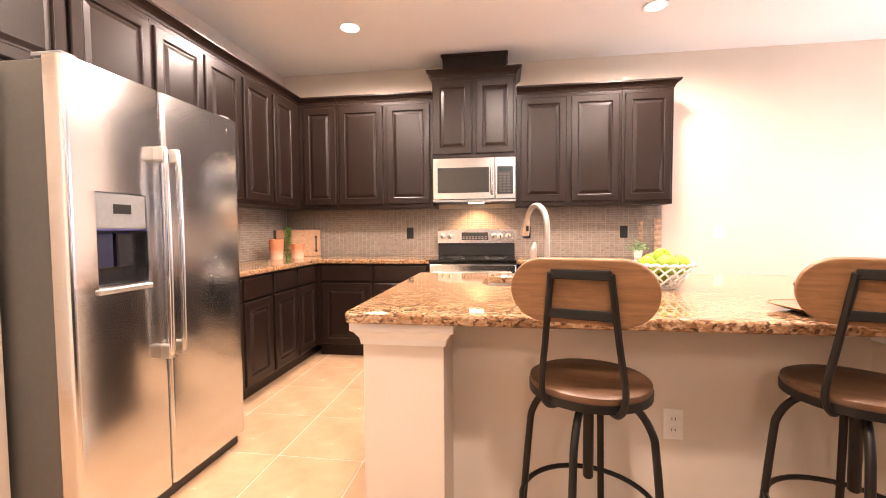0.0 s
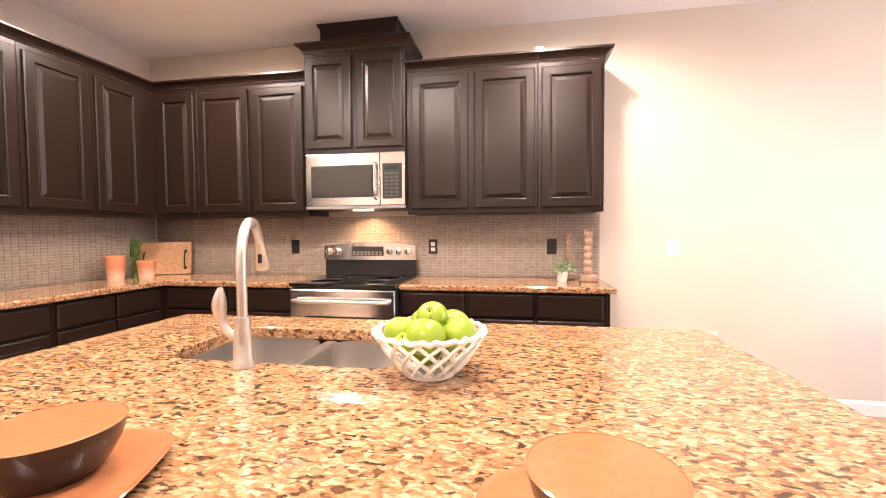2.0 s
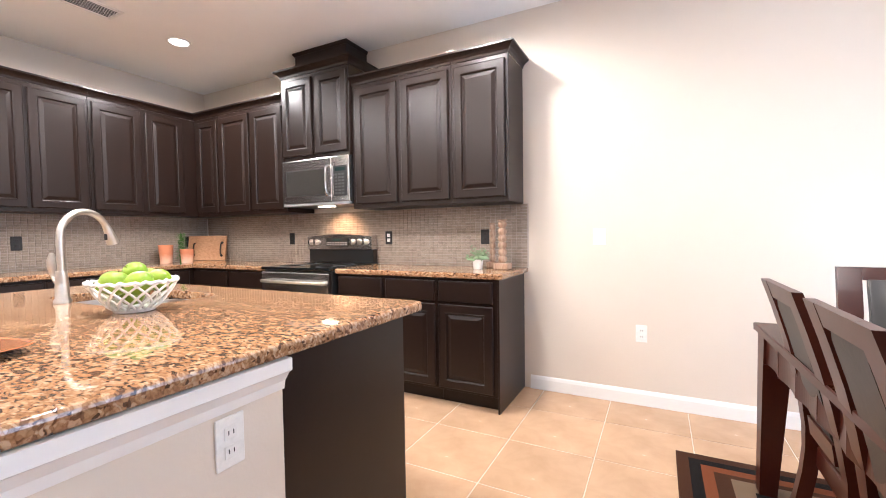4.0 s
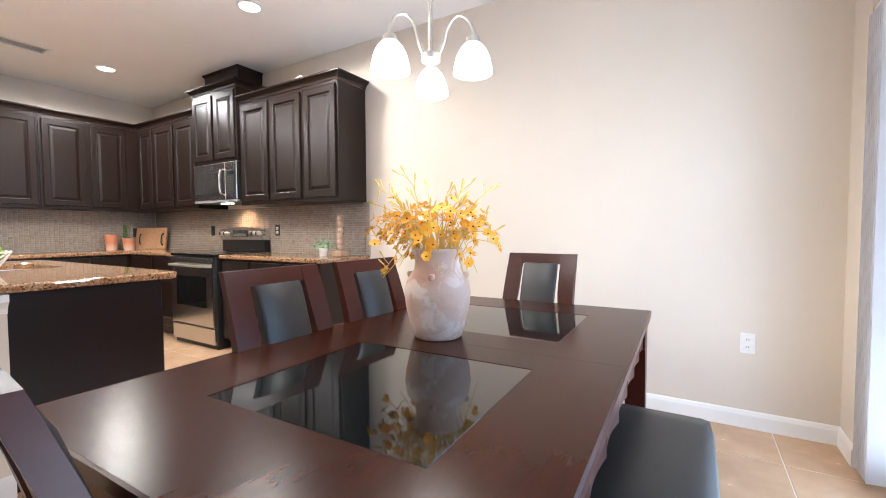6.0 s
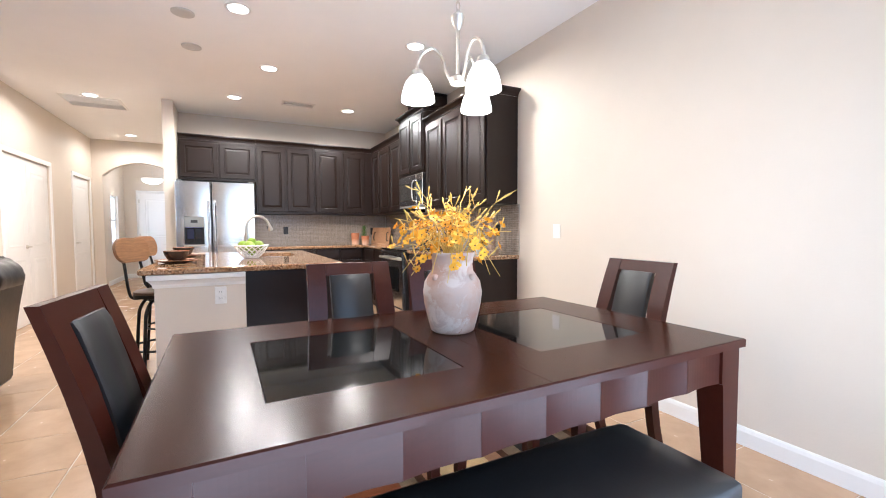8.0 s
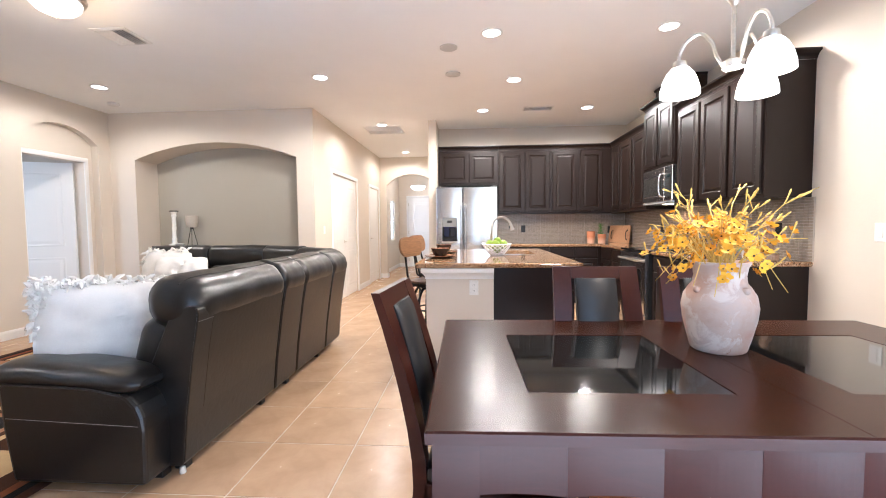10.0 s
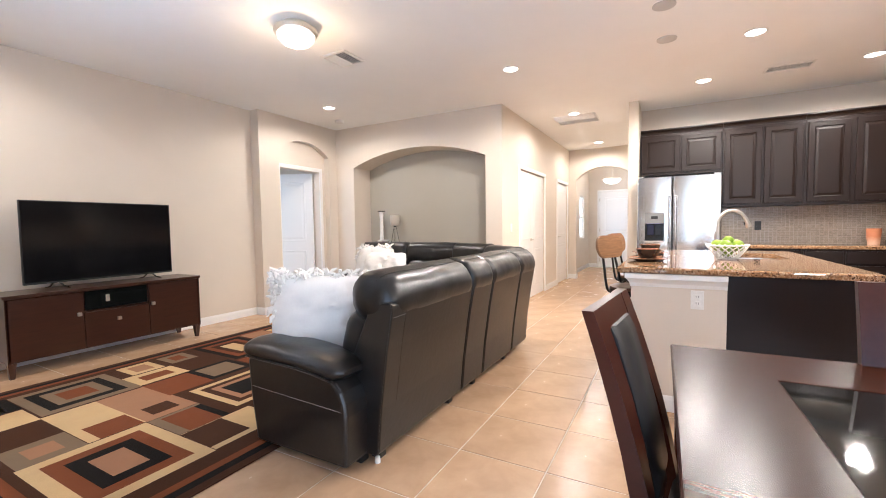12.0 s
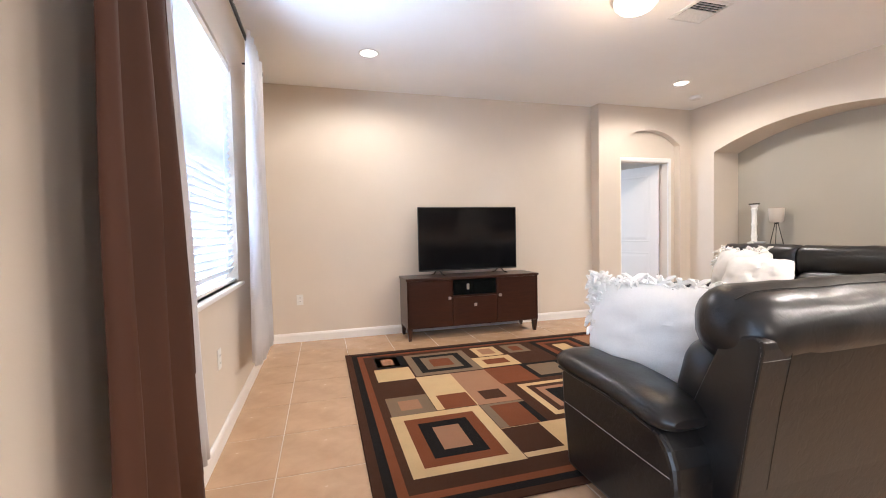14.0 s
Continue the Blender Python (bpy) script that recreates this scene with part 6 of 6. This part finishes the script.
for a in (30, 150, 270):
    dx, dy = math.cos(radians(a)), math.sin(radians(a))
    part("leg", tube([(-0.95 + dx * 0.075, -2.33 + dy * 0.075, 0.9505), (-0.95 + dx * 0.018, -2.33 + dy * 0.018, 1.20)], 0.0045, 6), IRON, lp)
part("socket", lathe([(0.022, 1.195), (0.024, 1.225), (0.010, 1.23)], -0.95, -2.33, 16), IRON, lp, smooth=True)
part("shade", lathe([(0.055, 1.215), (0.070, 1.235), (0.078, 1.30), (0.080, 1.385), (0.077, 1.385), (0.074, 1.30), (0.066, 1.24)], -0.95, -2.33, 24), fabric("lamp_shade", (0.75, 0.70, 0.62), 0.8, 300, 0.2, 0.3), lp, "cream drum shade", smooth=True)

# ---- ceiling fittings ----
_dl = None
for _x, _y in DOWNLIGHTS:
    d = thing("ceiling_light", (_x, _y, CEIL), "recessed white downlight, lit", "ceiling light", "recessed downlights")
    part("trim_ring", lathe([(0.092, CEIL - 0.0005), (0.094, CEIL - 0.005), (0.080, CEIL - 0.010), (0.072, CEIL - 0.006), (0.070, CEIL - 0.0005)], _x, _y, 32), PLASTIC, d, smooth=True)
    part("lens", lathe([(0.071, CEIL - 0.0008), (0.071, CEIL - 0.0035), (0.03, CEIL - 0.006)], _x, _y, 28), GLOW_WARM, d, "glowing lens")


def vent(x0, x1, y0, y1, along, label, n, tilt=None):
    v = thing("ceiling_vent", ((x0 + x1) / 2, (y0 + y1) / 2, CEIL), label, "vent")
    part("backing", box(x0 + 0.02, x1 - 0.02, y0 + 0.02, y1 - 0.02, CEIL - 0.002, CEIL - 0.0004), DARKHOLE, v)
    bm = sweep([(x0, y0), (x1, y0), (x1, y1), (x0, y1), (x0, y0)], [(0.0, CEIL - 0.0005), (0.0, CEIL - 0.006), (-0.022, CEIL - 0.012), (-0.026, CEIL - 0.0005)])
    part("frame", bm, PLASTIC, v)
    for i in range(n):
        if along == "y":
            xx = x0 + 0.03 + (x1 - x0 - 0.06) * (i + 0.5) / n
            part("slat", moved(box(-0.010, 0.010, y0 + 0.026, y1 - 0.026, -0.001, 0.001), pose(xx, 0, CEIL - 0.010, 0, tilt or (56 if i < n / 2 else -56), 0)), PLASTIC, v)
        else:
            yy = y0 + 0.03 + (y1 - y0 - 0.06) * (i + 0.5) / n
            part("slat", moved(box(x0 + 0.026, x1 - 0.026, -0.010, 0.010, -0.001, 0.001), pose(0, yy, CEIL - 0.010, 56 if i < n / 2 else -56, 0, 0)), PLASTIC, v)
    return v


vent(-1.09, -0.89, 2.48, 2.89, "y", "white slatted supply vent in the kitchen ceiling", 7, 22)
vent(1.37, 1.68, -1.30, -1.0, "x", "white slatted supply vent in the living room ceiling", 9)
vent(-2.30, -1.78, 0.02, 0.64, "y", "large white return vent in the hallway ceiling", 22)
for sx, sy in ((1.07, 1.565), (0.41, 1.575)):
    s = thing("ceiling_speaker", (sx, sy, CEIL), "round white ceiling speaker cover", "speaker", "round ceiling covers")
    part("cover", lathe([(0.080, CEIL - 0.0005), (0.080, CEIL - 0.008), (0.070, CEIL - 0.012), (0.02, CEIL - 0.013)], sx, sy, 32), painted("speaker_cover", (0.55, 0.53, 0.50), 0.6, 300, 0.5), s, smooth=True)
s = thing("smoke_detector", (-0.22, -2.80, CEIL), "white round smoke detector on the ceiling", "smoke detector")
part("body", lathe([(0.066, CEIL - 0.0005), (0.066, CEIL - 0.018), (0.056, CEIL - 0.034), (0.02, CEIL - 0.036)], -0.22, -2.80, 28), PLASTIC, s, smooth=True)
DX, DY = 2.225, -1.010
d = thing("dome_light", (DX, DY, CEIL), "flush white glass dome light with nickel rim, lit", "ceiling light")
part("pan", lathe([(0.110, CEIL - 0.0005), (0.125, CEIL - 0.022), (0.165, CEIL - 0.040), (0.170, CEIL - 0.058), (0.162, CEIL - 0.078), (0.140, CEIL - 0.084)], DX, DY, 36), NICKEL, d, "brushed nickel rim", smooth=True)
part("dome", lathe([(0.144, CEIL - 0.082), (0.137, CEIL - 0.112), (0.107, CEIL - 0.146), (0.056, CEIL - 0.168), (0.012, CEIL - 0.175)], DX, DY, 36), glowing("dome_glow", (1.0, 0.90, 0.74), 1.6), d, "glowing white glass bowl", smooth=True)
part("finial", lathe([(0.012, CEIL - 0.174), (0.014, CEIL - 0.181), (0.006, CEIL - 0.193), (0.001, CEIL - 0.196)], DX, DY, 16), NICKEL, d, smooth=True)
lamp("dome_lamp", "POINT", (DX, DY, CEIL - 0.30), (DX, DY, 0), 6, (1.0, 0.66, 0.36), 0.12)
PX, PY = -6.2, 0.35
d = thing("pendant_light", (PX, PY, CEIL), "white glass bowl pendant in the foyer, lit", "pendant light")
part("canopy", lathe([(0.06, CEIL - 0.0005), (0.06, CEIL - 0.012), (0.012, CEIL - 0.03)], PX, PY, 20), NICKEL, d, smooth=True)
part("stem", tube([(PX, PY, CEIL - 0.02), (PX, PY, 2.27)], 0.006, 8), NICKEL, d)
part("bowl", lathe([(0.20, 2.272), (0.195, 2.255), (0.165, 2.205), (0.11, 2.170), (0.04, 2.155), (0.01, 2.153)], PX, PY, 32), GLOW_SHADE, d, "glowing glass bowl", smooth=True)
lamp("pendant_lamp", "POINT", (PX, PY, 2.52), (PX, PY, 0), 11, WARM, 0.10)


# ---- stools, and small things in the kitchen ----
def stadium(w, h, n=26):
    r = h / 2
    pts = [(w / 2 - r + r * math.cos(radians(a)), r * math.sin(radians(a))) for a in [-90 + 180 * k / n for k in range(n + 1)]]
    return pts + [(-x, -y) for x, y in pts]


def bar_stool():
    """Seat faces +y, centre over the origin."""
    s = thing("bar_stool", (0, 0, 0), "industrial bar stool with wooden seat and black iron frame", "stool", "stools at the island")
    part("seat", lathe([(0.165, 0.690), (0.176, 0.694), (0.180, 0.708), (0.178, 0.721), (0.168, 0.726), (0.10, 0.722), (0.02, 0.721)], 0, 0, 40), SEATWOOD, s, "round brown wooden seat", smooth=True)
    part("seat_band", lathe([(0.174, 0.680), (0.1815, 0.680), (0.1815, 0.704), (0.1795, 0.704)], 0, 0, 40), IRON, s, smooth=True)
    part("seat_plate", lathe([(0.02, 0.650), (0.10, 0.652), (0.10, 0.666), (0.168, 0.678), (0.168, 0.689)], 0, 0, 24), IRON, s, smooth=True)
    part("screw_post", lathe([(0.012, 0.40), (0.016, 0.405), (0.016, 0.651)], 0, 0, 14), IRON, s, smooth=True)
    # back bars
    tilt = lambda z: -0.165 - 0.075 * max(0, (z - 0.70) / 0.38)
    for sx in (-1, 1):
        pts = smooth_path([(sx * 0.05, -0.09, 0.674), (sx * 0.092, -0.155, 0.676), (sx * 0.110, tilt(0.735), 0.735), (sx * 0.094, tilt(0.88), 0.88), (sx * 0.074, tilt(1.065), 1.065)], 5)
        part("back_bar", tube(pts, 0.0095, 8), IRON, s, smooth=True)
    for z, hw in ((1.062, 0.075), (0.955, 0.087)):
        part("cross_bar", box(-hw, hw, tilt(z) - 0.007, tilt(z) + 0.007, z - 0.013, z + 0.013, 0.003), IRON, s)
    bm = prism(stadium(0.375, 0.178), "y", -0.011, 0.011)
    ob = part("backrest", moved(bm, pose(0, tilt(1.015) + 0.021, 1.015, 10, 0, 0)), STOOLWOOD, s, "rounded wooden backrest")
    bv = ob.modifiers.new("ease", "BEVEL")
    bv.width, bv.segments, bv.limit_method, bv.angle_limit = 0.004, 2, "ANGLE", radians(50)
    for a in (84, 174, 264, 354):
        c, d = math.cos(radians(a)), math.sin(radians(a))
        pts = smooth_path([(c * 0.06, d * 0.06, 0.656), (c * 0.13, d * 0.13, 0.651), (c * 0.178, d * 0.178, 0.585), (c * 0.192, d * 0.192, 0.50), (c * 0.215, d * 0.215, 0.22), (c * 0.232, d * 0.232, 0.0)], 5)
        part("leg", tube(pts, 0.0115, 10), IRON, s, smooth=True)
    ring = [(0.205 * math.cos(2 * math.pi * k / 40), 0.205 * math.sin(2 * math.pi * k / 40), 0.32) for k in range(41)]
    part("foot_ring", tube(ring, 0.0085, 8), IRON, s, smooth=True)
    return s


st = bar_stool()
st.matrix_basis = pose(0.464, 1.372, 0, 0, 0, -17)
copy_thing(st, pose(1.224, 1.400, 0, 0, 0, -22))

# plate and bowl sets
CT = 0.9145


def squircle(r, z, n=40, k=3.4):
    return [(math.copysign(abs(math.cos(2 * math.pi * i / n)) ** (2 / k), math.cos(2 * math.pi * i / n)) * r, math.copysign(abs(math.sin(2 * math.pi * i / n)) ** (2 / k), math.sin(2 * math.pi * i / n)) * r, z) for i in range(n)]


def place_setting(x, y, rot):
    p = thing("plate", (x, y, CT), "square tan glazed plate with a dark underside", "plate", "place settings")
    m = pose(x, y, CT, 0, 0, rot)
    part("rim_underside", moved(loft([squircle(r, z) for r, z in ((0.070, 0.0), (0.080, 0.004), (0.128, 0.0185), (0.131, 0.0205))]), m), DARKGLAZE, p, "dark glazed underside", smooth=True)
    part("glazed_top", moved(loft([squircle(r, z) for r, z in ((0.131, 0.0207), (0.129, 0.0225), (0.122, 0.0205), (0.082, 0.0100), (0.03, 0.0092))]), m), TANGLAZE, p, "tan glazed surface", smooth=True)
    b = thing("bowl", (x, y, CT + 0.010), "dark stoneware bowl with a tan glazed inside", "bowl", "place settings")
    m = pose(x + 0.004, y + 0.006, CT + 0.0100, 0, 0, 0)
    part("outside", moved(lathe([(0.040, 0.0), (0.044, 0.004), (0.062, 0.024), (0.076, 0.050), (0.084, 0.078)], seg=40), m), DARKGLAZE, b, smooth=True)
    part("inside", moved(lathe([(0.084, 0.0782), (0.0815, 0.0795), (0.074, 0.052), (0.058, 0.026), (0.030, 0.012), (0.004, 0.010)], seg=40), m), TANGLAZE, b, "tan glazed inside", smooth=True)


place_setting(0.480, 1.462, 20)
place_setting(1.190, 1.478, 12)

# lattice bowl of green fruit
FX, FY = 0.890, 2.005
fb = thing("fruit_bowl", (FX, FY, CT), "white ceramic lattice bowl filled with green fruit", "bowl")


def bowl_r(t):
    return 0.060 + 0.074 * t ** 0.75


bm = lathe([(0.055, CT), (0.062, CT + 0.002), (0.066, CT + 0.012), (0.060, CT + 0.016), (0.03, CT + 0.012)], FX, FY, 36)
part("foot", bm, CERAMIC, fb, smooth=True)
part("rim", tube([(FX + bowl_r(1) * math.cos(2 * math.pi * k / 60), FY + bowl_r(1) * math.sin(2 * math.pi * k / 60), CT + 0.108 + 0.004 * math.sin(24 * 2 * math.pi * k / 60)) for k in range(61)], 0.0065, 8), CERAMIC, fb, smooth=True)
for sgn in (-1, 1):
    for k in range(16):
        pts = []
        for j in range(9):
            t = j / 8
            a = 2 * math.pi * (k / 16 + sgn * 0.14 * t)
            r = bowl_r(t) + 0.0016 * sgn
            pts.append((FX + r * math.cos(a), FY + r * math.sin(a), CT + 0.010 + 0.098 * t))
        part("lattice_strip", tube(pts, 0.0045, 6), CERAMIC, fb, smooth=True)
rng = random.Random(3)
for fx, fy, fz, r in ((-0.066, -0.02, 0.102, 0.043), (0.004, -0.060, 0.106, 0.047), (0.072, -0.018, 0.104, 0.045), (0.050, 0.062, 0.106, 0.043), (-0.024, 0.060, 0.108, 0.044), (0.006, 0.002, 0.138, 0.040), (-0.044, -0.076, 0.094, 0.024), (-0.01, 0.0, 0.058, 0.040)):
    g = thing("green_apple", (FX + fx, FY + fy, CT + fz), "shiny green fruit lying in the lattice bowl", "fruit", "fruit in the bowl")
    bm = bmesh.new()
    bmesh.ops.create_uvsphere(bm, u_segments=20, v_segments=12, radius=r)
    for v in bm.verts:
        v.co.z *= 0.93
        d = math.hypot(v.co.x, v.co.y) / r
        if v.co.z > 0:
            v.co.z -= 0.22 * r * max(0, 1 - d * 3.2)
    rot = Euler((rng.uniform(-0.9, 0.9), rng.uniform(-0.9, 0.9), 0)).to_matrix().to_4x4()
    m = Matrix.Translation((FX + fx, FY + fy, CT + fz)) @ rot
    part("skin", moved(bm, m), FRUIT, g, smooth=True)
    part("stalk", moved(tube([(0, 0, r * 0.68), (0.001, 0, r * 0.98)], 0.0013, 5), m), BROWNTWIG, g)

# things on the back counter
bd = thing("cutting_board", (-1.92, 4.20, CT), "wooden serving board with black iron handles leaning on the backsplash", "board")
m = pose(-1.880, 4.085, CT, 0, 0, 24) @ pose(0, 0, 0, -9, 0, 0)
ob = part("board", moved(prism(rounded_rect(-0.215, 0.215, 0.002, 0.275, 0.012, 3), "y", -0.011, 0.011), m), BOARDWOOD, bd)
part("handle", moved(tube(smooth_path([(0.172, -0.012, 0.060), (0.172, -0.035, 0.075), (0.172, -0.040, 0.126), (0.172, -0.035, 0.178), (0.172, -0.012, 0.192)], 4), 0.006, 8), m), IRON, bd, "black iron handle", smooth=True)
for z in (0.055, 0.197):
    part("handle_plate", moved(moved(box(-0.012, 0.012, -0.0135, -0.0112, -0.012, 0.012), pose(0.172, 0, z, 0, 45, 0)), m), IRON, bd)
part("handle", moved(tube(smooth_path([(-0.135, -0.012, 0.060), (-0.135, -0.035, 0.075), (-0.135, -0.040, 0.126), (-0.135, -0.035, 0.178), (-0.135, -0.012, 0.192)], 4), 0.006, 8), m), IRON, bd, "black iron handle", smooth=True)


def terracotta_pot(x, y, h, r):
    p = thing("terracotta_pot", (x, y, CT), "terracotta cup with whitewashed lower half", "pot", "terracotta pots")
    part("body", lathe([(r * 0.78, CT), (r * 0.80, CT + 0.003), (r, CT + h - 0.002), (r - 0.003, CT + h), (r - 0.006, CT + h - 0.002), (r * 0.72, CT + 0.008)], x, y, 28), POTM, p, smooth=True)
    return p


POTM, _nt, _b = node_mat("dipped_terracotta", 0.8)
_g = _nt.nodes.new("ShaderNodeSeparateXYZ")
_tc = _nt.nodes.new("ShaderNodeTexCoord")
_nt.links.new(_tc.outputs["Object"], _g.inputs[0])
_ns = noise_tex(_nt, _tc.outputs["Object"], 30, 4)
_ad = _nt.nodes.new("ShaderNodeMath")
_ad.operation = "MULTIPLY_ADD"
_nt.links.new(_ns, _ad.inputs[0])
_ad.inputs[1].default_value = 0.05
_nt.links.new(_g.outputs["Z"], _ad.inputs[2])
_nt.links.new(ramp(_nt, _ad.outputs[0], [(0.05, (0.66, 0.42, 0.30)), (0.12, (0.50, 0.19, 0.09))]), _b.inputs["Base Color"])
terracotta_pot(-1.880, 3.660, 0.185, 0.066)
terracotta_pot(-1.735, 3.785, 0.140, 0.064)
hb = thing("potted_plant", (-1.842, 3.800, CT), "slim bushy green plant on the counter", "plant")
bm = lathe([(0.022, CT), (0.026, CT + 0.03), (0.02, CT + 0.045)], -1.842, 3.800, 14)
part("base", bm, LEAF, hb, smooth=True)
rng = random.Random(8)
bm = bmesh.new()
for k in range(900):
    z = CT + 0.03 + 0.265 * rng.random()
    a = rng.uniform(0, 2 * math.pi)
    r = rng.uniform(0.004, 0.058) * (1.0 if z < CT + 0.15 else 0.7)
    p = Vector((-1.842 + r * math.cos(a), 3.800 + r * math.sin(a), z))
    d = Vector((math.cos(a), math.sin(a), rng.uniform(0.2, 1.2))).normalized() * rng.uniform(0.016, 0.028)
    sd = d.cross(Vector((0, 0, 1))).normalized() * 0.0034
    bm.faces.new([bm.verts.new(q) for q in (p, p + d * 0.5 + sd, p + d, p + d * 0.5 - sd)])
tagged(part("leaves", bm, LEAF, hb, flip=False), kind="stuff")

wp = thing("potted_plant", (1.385, 3.98, CT), "small leafy plant in a white ceramic pot", "plant")
WPX, WPY = 1.395, 3.985
part("pot", lathe([(0.030, CT), (0.033, CT + 0.003), (0.040, CT + 0.068), (0.037, CT + 0.070), (0.035, CT + 0.06)], WPX, WPY, 24), CERAMIC, wp, "white ceramic pot", smooth=True)
part("soil", lathe([(0.0355, CT + 0.058), (0.02, CT + 0.062), (0.003, CT + 0.063)], WPX, WPY, 16), BROWNTWIG, wp)
for k in range(46):
    a, e = rng.uniform(0, 2 * math.pi), rng.uniform(0.15, 1.3)
    L = rng.uniform(0.055, 0.115)
    d = Vector((math.cos(a) * math.cos(e), math.sin(a) * math.cos(e), math.sin(e)))
    p0 = Vector((WPX, WPY, CT + 0.060))
    p1 = p0 + d * L
    bm = tube([p0, p0 + d * L * 0.6 + Vector((0, 0, 0.006)), p1], 0.0011, 4)
    for j in range(3):
        c = p0.lerp(p1, 0.6 + 0.2 * j)
        s = Vector((rng.uniform(-1, 1), rng.uniform(-1, 1), rng.uniform(-0.2, 0.6))).normalized()
        u = d.cross(s).normalized() * 0.011
        l = s * rng.uniform(0.022, 0.034)
        bm.faces.new([bm.verts.new(q) for q in (c, c + l * 0.5 + u, c + l, c + l * 0.5 - u)])
    part("leaf_sprig", bm, PALELEAF, wp, flip=False)


def candle_post(x, y, h, r, label):
    c = thing("candlestick", (x, y, CT), label, "candlestick")
    part("base", box(x - r * 1.8, x + r * 1.8, y - r * 1.8, y + r * 1.8, CT, CT + 0.045, 0.008, seg=2), TURNED, c)
    prof = [(r * 0.9, CT + 0.0455)]
    n = 6
    for k in range(n):
        z0 = CT + 0.05 + (h - 0.06) * k / n
        dz = (h - 0.06) / n
        prof += [(r * 0.72, z0), (r * 1.02, z0 + dz * 0.25), (r * 1.02, z0 + dz * 0.7), (r * 0.72, z0 + dz * 0.96)]
    prof += [(r * 1.1, CT + h - 0.008), (r * 1.05, CT + h)]
    part("turned_post", lathe(prof, x, y, 24), TURNED, c, smooth=True)
    return c


candle_post(1.570, 4.02, 0.355, 0.030, "tall turned wooden candlestick, worn brown and white")
candle_post(1.455, 4.13, 0.335, 0.022, "slim turned dark wooden candlestick")


# ---- floor tiles, the last ----
TILE, TX, TY = 0.462, 1.341, 0.66
floor_ob = bpy.data.objects["floor"]


def tile_mesh():
    g, t = 0.0028, TILE
    return panel((g, g, -0.006), (1, 0, 0), (0, 1, 0), (0, 0, 1), t - 2 * g, t - 2 * g, [(0.0, 0.0), (0.0, 0.0045), (0.0016, 0.006), (0.003, 0.006)])


_tile = None
_rest = None
_near = 0
for i in range(-20, 9):
    for j in range(-13, 9):
        x, y = TX + i * TILE, TY + j * TILE
        if x > EAST - 0.02 or y > NORTH or (x < WEST - 0.5 and (y > HALL_N + 0.1 or y < -1.3)) or y < -4.3 or x < FOYER_END - 0.1:
            continue
        if x > -2.4 and y > -3.9 and not (x < NICHE_X - 0.9 and y < HALL_S - 0.6) and _near < 300 and not (x < -1.6 and y > 1.6) and not (x < 0.1 and y < -1.0):
            _near += 1
            if _tile is None:
                _tile = part("tile", tile_mesh(), FLOORTILE, floor_ob)
                _tile.location = (x, y, 0)
            else:
                c = new("tile", _tile.data)
                c.parent = floor_ob
                c.location = (x, y, 0)
        else:
            _rest = merge(_rest, moved(tile_mesh(), Matrix.Translation((x, y, 0))))
if _rest:
    tagged(part("tiles", _rest, FLOORTILE, floor_ob), kind="stuff")
